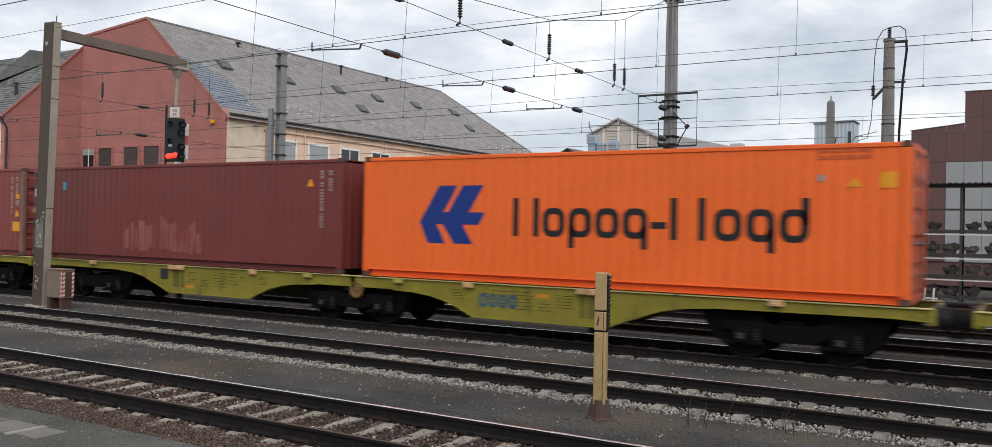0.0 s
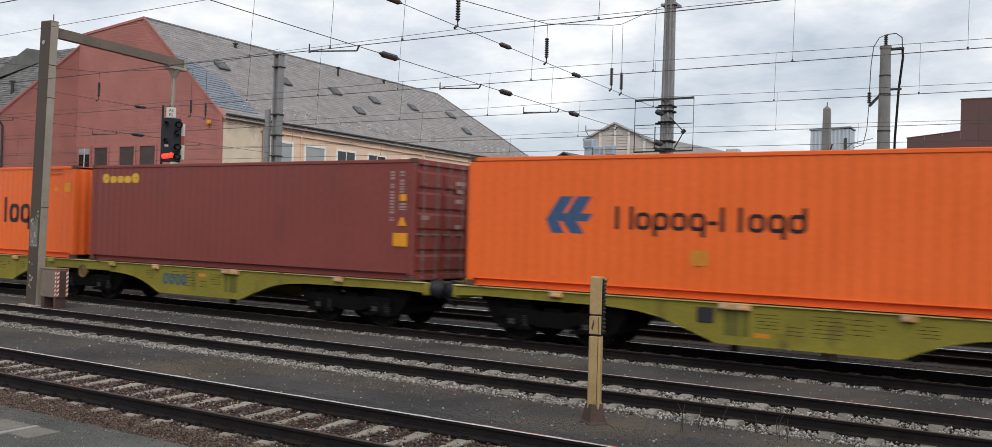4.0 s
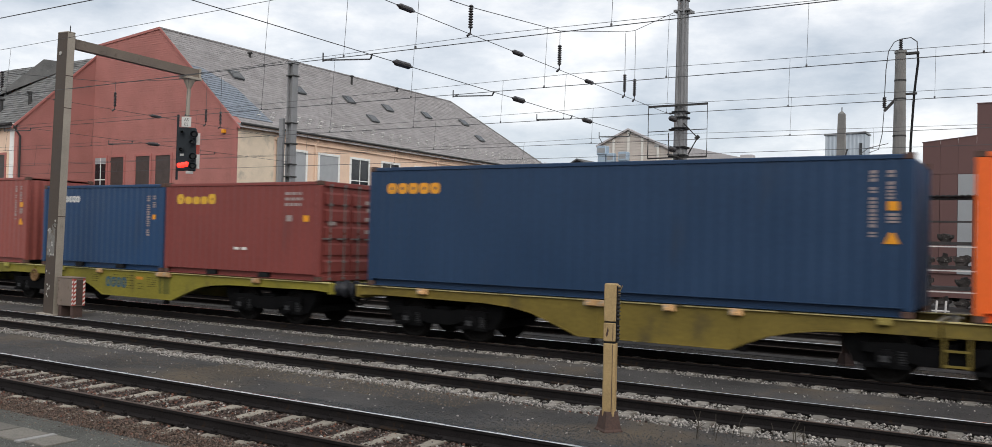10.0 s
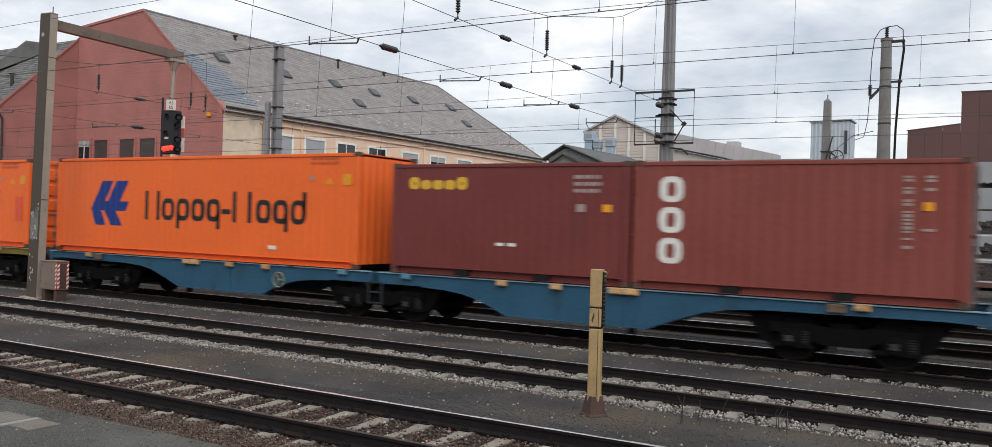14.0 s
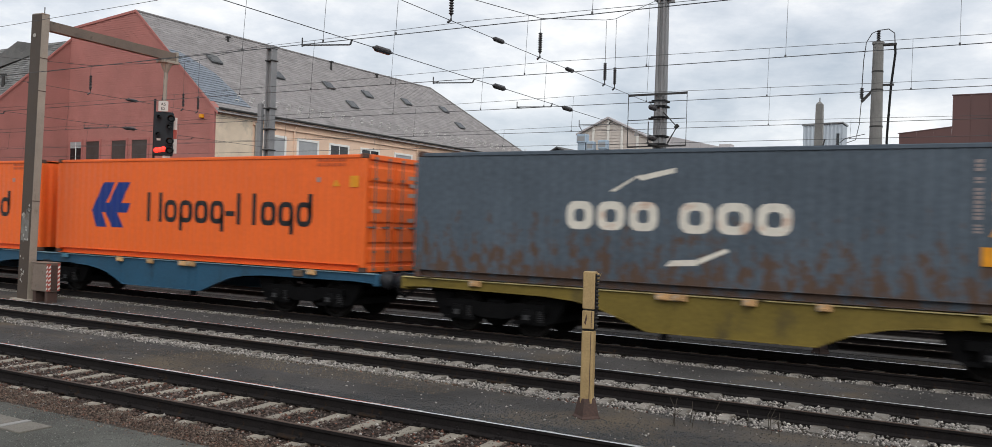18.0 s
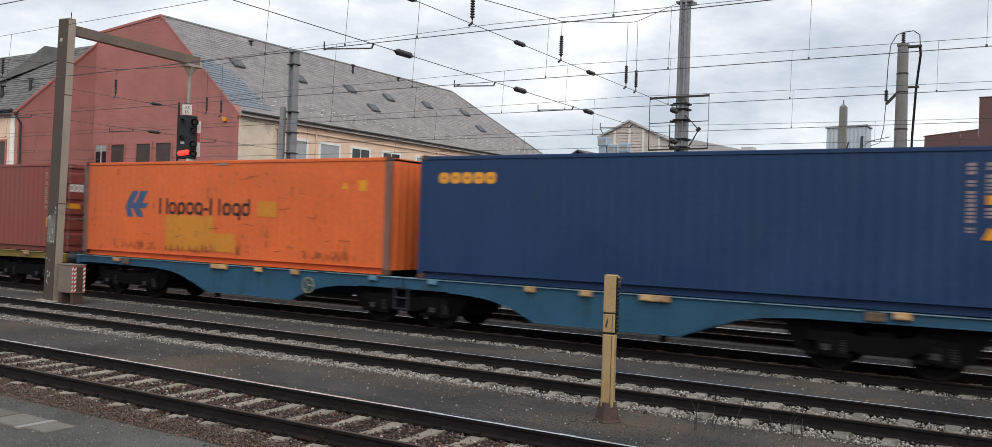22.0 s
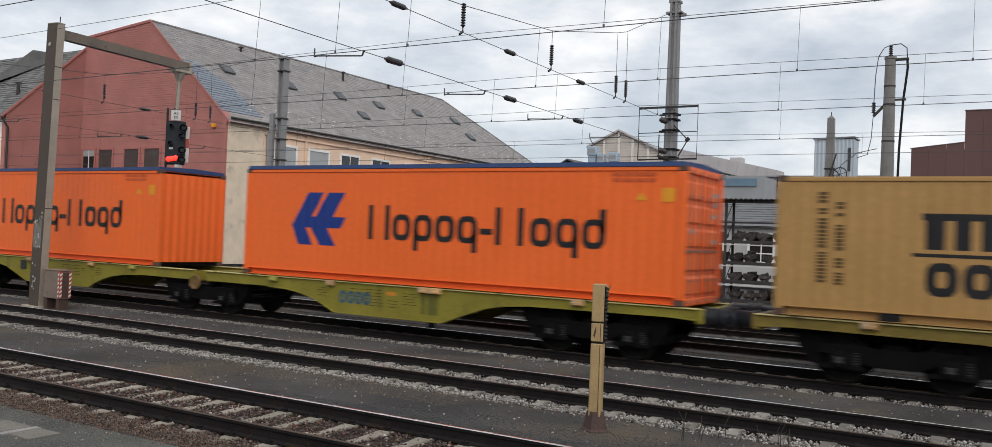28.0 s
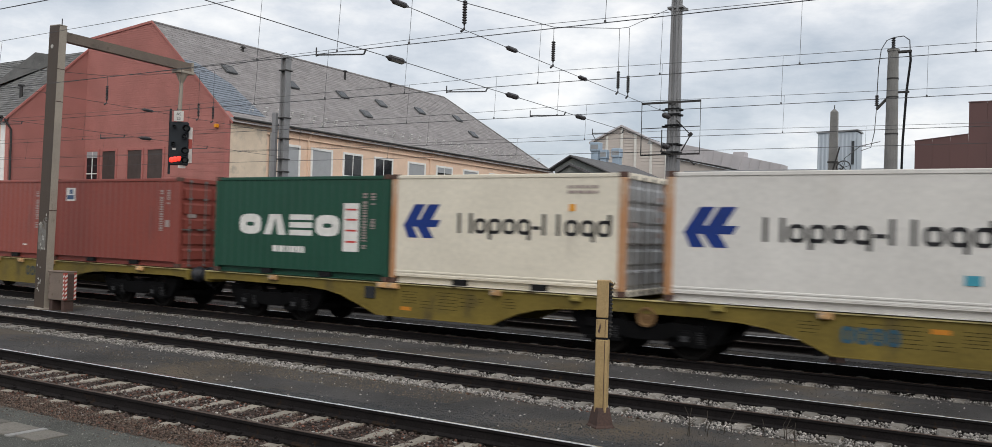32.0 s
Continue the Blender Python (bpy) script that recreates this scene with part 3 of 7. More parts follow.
stones("oily_grit", OILY, [(t1 + 0.85, t1 + 1.75, -10.5, 3, 15000), (t1 + 0.85, t1 + 2.5, -8.5, 2, 9000)], 22, "oily blue grey grit beside the rail", 0.0095, 0.005)
stones("tan_grit", TAN, [(t2 - 2.3, t2 - 1.35, -13.5, -7.5, 5200), (t2 - 2.6, t2 - 1.9, -22, -12, 2200)], 23, "tan brown grit on the cinder ground", 0.0085, 0.005)
stones("track_pebble", STONE, [(t1 + 0.85, t2 - 1.3, -18, 3, 420), (t2 + 0.9, t3 - 1.1, -24, 3, 500), (3.5, 6.9, -12, 0, 60)], 3, "scattered pale pebbles on the track bed", 0.016)
stones("yard_gravel", STONE_GREY, [(t3 + 1.5, t4 - 0.8, -30, 5, 7000), (t4 - 0.7, t4 + 0.7, -30, 5, 4000), (t4 + 0.8, t5 + 1.5, -30, 6, 7000)], 4, "grey ballast gravel between the far tracks", 0.019, 0.008)

stones("rail_gravel", STONE_GREY, [(t3 - 0.68, t3 + 0.68, -30, 4, 8000)], 14, "grey gravel between the rails under the train", 0.019, 0.010, TROUGH_Z - GROUND_Z + 0.008)
stones("asphalt_grit", GRIT, [(4.6, 6.95, -16, -2, 26000)], 5, "greenish grey grit on the worn asphalt", 0.0085, 0.004, 0.011)
stones("cinder_grit", CINDER, [(t1 + 0.85, t2 - 1.3, -18, 3, 26000), (t2 + 0.9, t3 - 1.1, -24, 3, 14000), (t1 + 0.85, t2 - 1.3, -40, -18, 3000)], 6, "dark cinder grit between the tracks", 0.0085, 0.005)

# ---- tracks ----
RAIL = [(-0.07, -0.176), (0.07, -0.176), (0.07, -0.164), (0.012, -0.14), (0.009, -0.05), (0.034, -0.036), (0.034, -0.004), (-0.034, -0.004), (-0.034, -0.036), (-0.009, -0.05), (-0.012, -0.14), (-0.07, -0.164)]


def rail_mesh(x0, x1):
    return Build().prism(RAIL, x0, x1, "yz").mesh("rail", RAIL_SIDE)


RAIL_MESH = rail_mesh(-350, 250)
# the head is worn round towards the track's middle, where the wheel flanges run
CROWN = [(-0.024, -0.0045), (-0.0145, 0.0006), (-0.003, 0.0024), (0.022, 0.0027), (0.030, -0.0045)]
HEAD_MESH = Build().prism(CROWN, -350, 250, "yz").mesh("rail_head", RAIL_TOP)
DULL_MESH = Build().prism([(-y, z) for y, z in CROWN], -350, 250, "yz").mesh("rail_head", RAIL_DULL)


def sleeper_mesh(seed):
    rng = random.Random(seed)
    b, n, h = Build(), 21, 0.004
    p = []
    for i in range(n):
        y = -1.25 + 2.5 * i / (n - 1)
        # cast concrete: wider and higher under the rails than in the middle
        seat = math.exp(-((abs(y) - 0.75) / 0.36) ** 2)
        wl, wr = 0.078 + 0.030 * seat + rng.uniform(-h, h), 0.078 + 0.030 * seat + rng.uniform(-h, h)
        z = 0.016 * seat - 0.008 + rng.uniform(-0.003, 0.003)
        p += [(-wl, y, -0.10), (-wl, y, z - 0.01), (-wl + 0.02, y, z), (wr - 0.02, y, z + 0.002), (wr, y, z - 0.01), (wr, y, -0.10)]
    f = []
    for i in range(n - 1):
        for k in range(6):
            a, c = i * 6 + k, i * 6 + (k + 1) % 6
            f.append((a, c, c + 6, a + 6))
    f += [tuple(range(6))[::-1], tuple(range(6 * (n - 1), 6 * n))]
    return b.add(p, f).mesh("sleeper", SLEEPER)


SLEEPERS = [sleeper_mesh(k) for k in range(5)]
SLEEPERS_GREY = [me.copy() for me in SLEEPERS]
for me in SLEEPERS_GREY:
    me.materials[0] = SLEEPER_GREY
clip = Build()
clip.box(-0.09, 0.09, -0.12, 0.12, -0.165, -0.150, 0.004)
for s in (-1, 1):
    clip.box(-0.045, 0.045, s * 0.085 - 0.025, s * 0.085 + 0.025, -0.150, -0.115, 0.008)
    clip.tube((0, s * 0.085, -0.12), (0, s * 0.085, -0.085), 0.014, 6)
CLIP = clip.mesh("rail_clip", RAIL_SIDE)

for k, y in enumerate(TRACKS):
    bed = Build()
    hi = (-0.044, -0.044, -0.044, 0.015, 0.015)[k]
    w = (1.32, 0.86, 1.2, 1.45, 1.45)[k]
    bed.prism([(y - w - 0.05, GROUND_Z - 0.09), (y - w, GROUND_Z + hi), (y + w, GROUND_Z + hi), (y + w + 0.05, GROUND_Z - 0.09)], -350, 250, "yz")
    tr = thing("railway_track", 0, 0, 0, ("rusty rails on pale sleepers in brown gravel", "rails sunk in cinder with pale ballast strips", "rails under the freight train with pale sleeper ends",
                                          "far rails in grey gravel behind the train", "far rails in grey gravel behind the train")[k], "railway track", "tracks of the yard", "structure")
    part("track_bed", bed, (BED, BED_DARK, BED_GREY, BED_GREY, BED_GREY)[k], tr)
    if k in (1, 2):
        # cinder fills the track and leaves the near sleeper ends bare
        part("track_fill", Build().box(-350, 250, y + 0.83, y + 1.7, GROUND_Z - 0.06, GROUND_Z + 0.004), GROUND, tr, "dark cinder fill")
    if k >= 2:
        for s in (-1, 1):
            # the rail foot's shade on the bed, painted as a dark strip
            part("stained_strip", Build().box(-350, 250, y + s * 0.7525 - 0.17, y + s * 0.7525 + 0.11, GROUND_Z - 0.08, GROUND_Z + hi + 0.004), BED_DARK, tr, "dark strip beside the rail, rail shade painted in")
    for s in (-1, 1):
        r = part("rail", RAIL_MESH, RAIL_SIDE, tr, "rusty steel rail", (0, y + s * 0.7525, 0))
        # near heads mirror no sky towards the camera: the brown colour stands for that
        worn = s < 0
        part("rail_head", DULL_MESH if worn else HEAD_MESH, RAIL_TOP, r, "brown running surface, sky glint left out" if worn else "polished running surface")
    rng = random.Random(50 + k)
    if k < 4:
        for i in range(95 if k < 3 else 50):
            x = 3.83 - 0.612 * i + rng.uniform(-0.02, 0.02)
            top = (-0.188, -0.170, -0.180, -0.160)[k]
            part("sleeper", (SLEEPERS_GREY if k in (1, 2) else SLEEPERS)[rng.randrange(5)], SLEEPER, tr, at=pose(x, y + rng.uniform(-0.03, 0.03), top, 0, 0, rng.uniform(-1.2, 1.2)))
            if k == 0 and i < 60:
                for s in (-1, 1):
                    part("rail_clip", CLIP, RAIL_SIDE, tr, at=(x, y + s * 0.7525, -0.014))

# ---- containers ----
PITCH, DEEP = 0.278, 0.0105


class Wall:
    """The corrugated side of a container between x0 and x1: gives its depth at any x."""

    def __init__(self, x0, x1, deep=DEEP):
        self.x0, self.x1 = x0, x1
        n = max(1, round((x1 - x0) / PITCH))
        self.step = (x1 - x0) / n
        self.breaks = []
        for i in range(n):
            a = x0 + i * self.step
            for u, d in ((0.0, 0.0), (0.26, 0.0), (0.50, 1.0), (0.76, 1.0)):
                self.breaks.append((a + u * self.step, d * deep))
        self.breaks.append((x1, 0.0))

    def pieces(self, outline):
        """Cuts a convex outline of (x, z) along the folds; yields points (x, depth, z)."""
        for (a, da), (c, dc) in zip(self.breaks, self.breaks[1:]):
            poly = outline
            for edge, sign in ((a, 1), (c, -1)):
                out = []
                for p, q in zip(poly, poly[1:] + poly[:1]):
                    ip, iq = (p[0] - edge) * sign >= 0, (q[0] - edge) * sign >= 0
                    if ip:
                        out.append(p)
                    if ip != iq:
                        k = (edge - p[0]) / (q[0] - p[0])
                        out.append((edge, p[1] + k * (q[1] - p[1])))
                poly = out
                if len(poly) < 3:
                    break
            if len(poly) >= 3:
                yield [(x, da + (dc - da) * (x - a) / (c - a), z) for x, z in poly]


CACHE = {}


def kept(key, make):
    if key not in CACHE:
        CACHE[key] = make()
    return CACHE[key]


def corrugated(x0, x1, z0, z1, back=0.004, deep=DEEP):
    w, b = Wall(x0, x1, deep), Build()
    n = len(w.breaks)
    p = [(x, d, z) for z in (z0, z1) for x, d in w.breaks] + [(x, d + back, z) for z in (z0, z1) for x, d in w.breaks]
    f = []
    for i in range(n - 1):
        f += [(i, i + 1, n + i + 1, n + i), (2 * n + i + 1, 2 * n + i, 3 * n + i, 3 * n + i + 1), (n + i, n + i + 1, 3 * n + i + 1, 3 * n + i), (i + 1, i, 2 * n + i, 2 * n + i + 1)]
    return b.add(p, f)


def rect(x0, x1, z0, z1):
    return [(x0, z0), (x1, z0), (x1, z1), (x0, z1)]


class Letter(list):
    """The outlines of one letter block."""


def ring(x0, x1, z0, z1, s, h, bend=0.42):
    """A hollow rounded block: two upright strokes of width s, two flat ones of height h. bend: how far the corners are rounded."""
    cx, cz, w, g = (x0 + x1) / 2, (z0 + z1) / 2, (x1 - x0) / 2, (z1 - z0) / 2

    def at(k, w, g):
        a = math.pi * 2 * (k + 0.5) / 16
        u, v = math.cos(a), math.sin(a)
        m = 1 - bend + bend * max(abs(u), abs(v))
        m = m / max(abs(u), abs(v))
        return cx + u * m * w, cz + v * m * g

    return [[at(k, w, g), at(k + 1, w, g), at(k + 1, w - s, g - h), at(k, w - s, g - h)] for k in range(16)]


def word(x0, x1, base, top, shapes, stroke=None):
    """A wordmark as plain blocks. A: tall ring, H: two tall bars, l: one tall bar, x: low ring, p: low ring with a bar that hangs on its left, y: on its right,
    d: low ring with a tall bar on its right, V: two leaning bars, E: three flat bars, -: a dash."""
    high = top - base
    size = {"-": 0.62, "l": 0.50, "L": 0.95, "H": 1.2}
    w = (x1 - x0) / sum(size.get(c, 1) for c in shapes)
    s = stroke or w * 0.24
    out, x = [], x0
    for c in shapes:
        cell = w * size.get(c, 1)
        a, e = x + cell * 0.06, x + cell * 0.94
        x += cell
        h = s * 0.86
        if c == "-":
            out.append(Letter([rect(a, e, base + high * 0.26, base + high * 0.42)]))
        elif c in "lL":
            out.append(Letter([rect(a + s * 0.1, a + s * 1.1, base, top)]))
        elif c == "H":
            out.append(Letter([rect(a, a + s, base, top), rect(e - s, e, base, top)]))
        elif c == "V":
            m = (a + e) / 2
            out.append(Letter([[(a, base), (a + s * 1.1, base), (m + s * 0.1, top), (m - s * 0.8, top)], [(e - s * 1.1, base), (e, base), (m + s * 0.8, top), (m - s * 0.1, top)]]))
        elif c == "E":
            g = high * 0.26
            out.append(Letter([rect(a, e, base, base + g), rect(a, e, base + high * 0.37, base + high * 0.63), rect(a, e, top - g, top)]))
        else:
            zt = top if c == "A" else base + high * 0.75
            one = Letter(ring(a, e, base, zt, s, h))
            if c == "p":
                one.append(rect(a, a + s, base - high * 0.27, base + high * 0.3))
            if c == "y":
                one.append(rect(e - s, e, base - high * 0.25, base + high * 0.3))
            if c == "d":
                one.append(rect(e - s, e, base + high * 0.4, top))
            out.append(one)
    return out


def chevrons(x0, x1, z0, z1):
    """Four slanted bars on a band that is pointed on the left."""
    w, h = x1 - x0, z1 - z0
    bars = ([(0.09, 0.54), (0.38, 0.54), (0.587, 1.0), (0.30, 1.0)], [(0.445, 0.54), (0.76, 0.54), (0.975, 1.0), (0.667, 1.0)],
            [(0.0, 0.36), (0.02, 0.33), (0.905, 0.33), (1.0, 0.54), (0.09, 0.54)], [(0.14, 0.0), (0.41, 0.0), (0.27, 0.33), (0.02, 0.33)], [(0.54, 0.0), (0.825, 0.0), (0.667, 0.33), (0.365, 0.33)])
    return [[(x0 + w * u, z0 + h * v) for u, v in bar] for bar in bars]


def codes(x, top, bottom, wide=0.11, seed=1, gaps=0.25):
    """A column of small bars, as unreadable numbers written downwards."""
    rng, z, out = random.Random(seed), top, []
    while z > bottom + 0.08:
        h = rng.choice((0.035, 0.045, 0.055))
        if rng.random() > gaps * 0.5:
            out.append(rect(x, x + wide, z - h, z))
        z -= h + 0.022
    return out


def lines(x0, x1, top, n, h=0.055, gap=0.075, seed=2):
    rng, out = random.Random(seed), []
    for k in range(n):
        x = x0
        while x < x1 - 0.05:
            w = rng.uniform(0.06, 0.2)
            out.append(rect(x, min(x + w, x1), top - k * (h + gap) - h, top - k * (h + gap)))
            x += w + 0.03
    return out


def stack(x0, x1, top, bottom, n, stroke=0.09):
    """Letters one below the other as plain hollow blocks."""
    h, out = (top - bottom) / n, []
    for k in range(n):
        z1 = top - k * h
        z0 = z1 - h * 0.84
        out.append(Letter(ring(x0, x1, z0, z1, stroke * 1.5, stroke)))
    return out


def tri(x0, x1, z0, z1):
    return [[(x0, z0), (x1, z0), ((x0 + x1) / 2 + 0.03, z1), ((x0 + x1) / 2 - 0.03, z1)]]


def scuffs(L):
    """Dark rubbed streaks low on the folds and thin scratches above them."""
    rng, out = random.Random(23), []
    for x0, x1 in ((1.5, 3.5), (3.9, 6.0), (6.9, 7.4), (9.4, 11.2)):
        x = x0
        while x < min(x1, L):
            w, z = rng.uniform(0.025, 0.085), 1.44 + rng.uniform(0, 0.10)
            h = rng.uniform(0.05, 0.24)
            out.append([(x, z), (x + w, z + rng.uniform(-0.02, 0.02)), (x + w * rng.uniform(0.6, 1), z + h), (x + w * rng.uniform(0, 0.4), z + h * rng.uniform(0.7, 1))])
            x += rng.choice((0.10, 0.139, 0.139, 0.278))
    for k in range(60):
        x, z = rng.uniform(0.4, L - 0.6), 1.6 + 2.1 * rng.random() ** 1.3
        if k % 3:
            out.append(rect(x, x + rng.uniform(0.015, 0.04), z, z + rng.uniform(0.04, 0.22)))
        else:
            w, d = rng.uniform(0.10, 0.45), rng.uniform(-0.05, 0.05)
            out.append([(x, z), (x + w, z + d), (x + w, z + d + 0.016), (x, z + 0.016)])
    return out


def rubbed(x0, x1):
    """Upright strips of uneven height, where the folds were rubbed."""
    rng, out, x = random.Random(17), [], x0
    while x < x1:
        u = (x - x0) / (x1 - x0)
        out.append(rect(x, x + rng.uniform(0.05, 0.12), 1.5 + rng.uniform(0, 0.15), 2.0 + 0.55 * math.sin(math.pi * u) ** 0.5 + rng.uniform(-0.25, 0.1)))
        x += rng.uniform(0.13, 0.17)
    return out


# marks as (part name, colour, outlines); x from the left end, z above the rails
def tail_marks(L, tint="grey", amber=True, low=2.5, square=False):
    m = [("number_marking", tint, codes(L - 0.72, 3.78, low, 0.10, 5)), ("number_marking", tint, codes(L - 0.43, 3.78, 3.2, 0.10, 6))]
    if amber:
        m += [("warning_label", "label", [rect(L - 0.43, L - 0.25, 3.07, 3.23)]), ("number_marking", tint, codes(L - 0.43, 3.02, 2.80, 0.18, 7)), ("warning_label", "label", tri(L - 0.48, L - 0.22, 2.48, 2.68))]
    if square:
        m.append(("warning_label", "label", [rect(L - 0.60, L - 0.18, 1.99, 2.31)]))
    return m


LINE_WORD = "Hxpxy-Llxyd"


def orange_marks(tag=(), cut=False):
    m = [("logo_shape", "blue", chevrons(1.67, 3.48, 2.04, 3.37)), ("wordmark", "black", word(4.16, 10.53, 2.25, 3.08, LINE_WORD, 0.150)),
         ("number_marking", "rust", lines(10.62, 11.55, 3.97, 2, 0.07, 0.05)), ("warning_label", "label", tri(11.12, 11.38, 3.28, 3.43)), ("warning_label", "label", [rect(11.68, 11.96, 3.26, 3.54)]),
         ("sticker", "grey", [rect(10.62, 10.75, 3.38, 3.50)])]
    return m + list(tag)


def small_orange(color, label, extra=()):
    return [("logo_shape", color, chevrons(1.97, 3.07, 2.42, 3.20)), ("wordmark", label, word(3.55, 7.4, 2.53, 3.0, LINE_WORD, 0.085)),
            ("warning_label", "label", tri(10.62, 10.86, 3.28, 3.43)), ("warning_label", "label", [rect(11.2, 11.46, 3.24, 3.50)])] + list(extra)


def white_line(L):
    return [("logo_shape", "blue", chevrons(0.36, 1.44, 2.28, 3.07)), ("wordmark", "black", word(1.89, 5.76, 2.42, 2.88, LINE_WORD, 0.085)), ("number_marking", "grey", lines(L - 1.35, L - 0.6, 3.5, 2, 0.06, 0.05, 4)),
            ("sticker", "label", [rect(L - 1.3, L - 1.16, 2.95, 3.1)])]


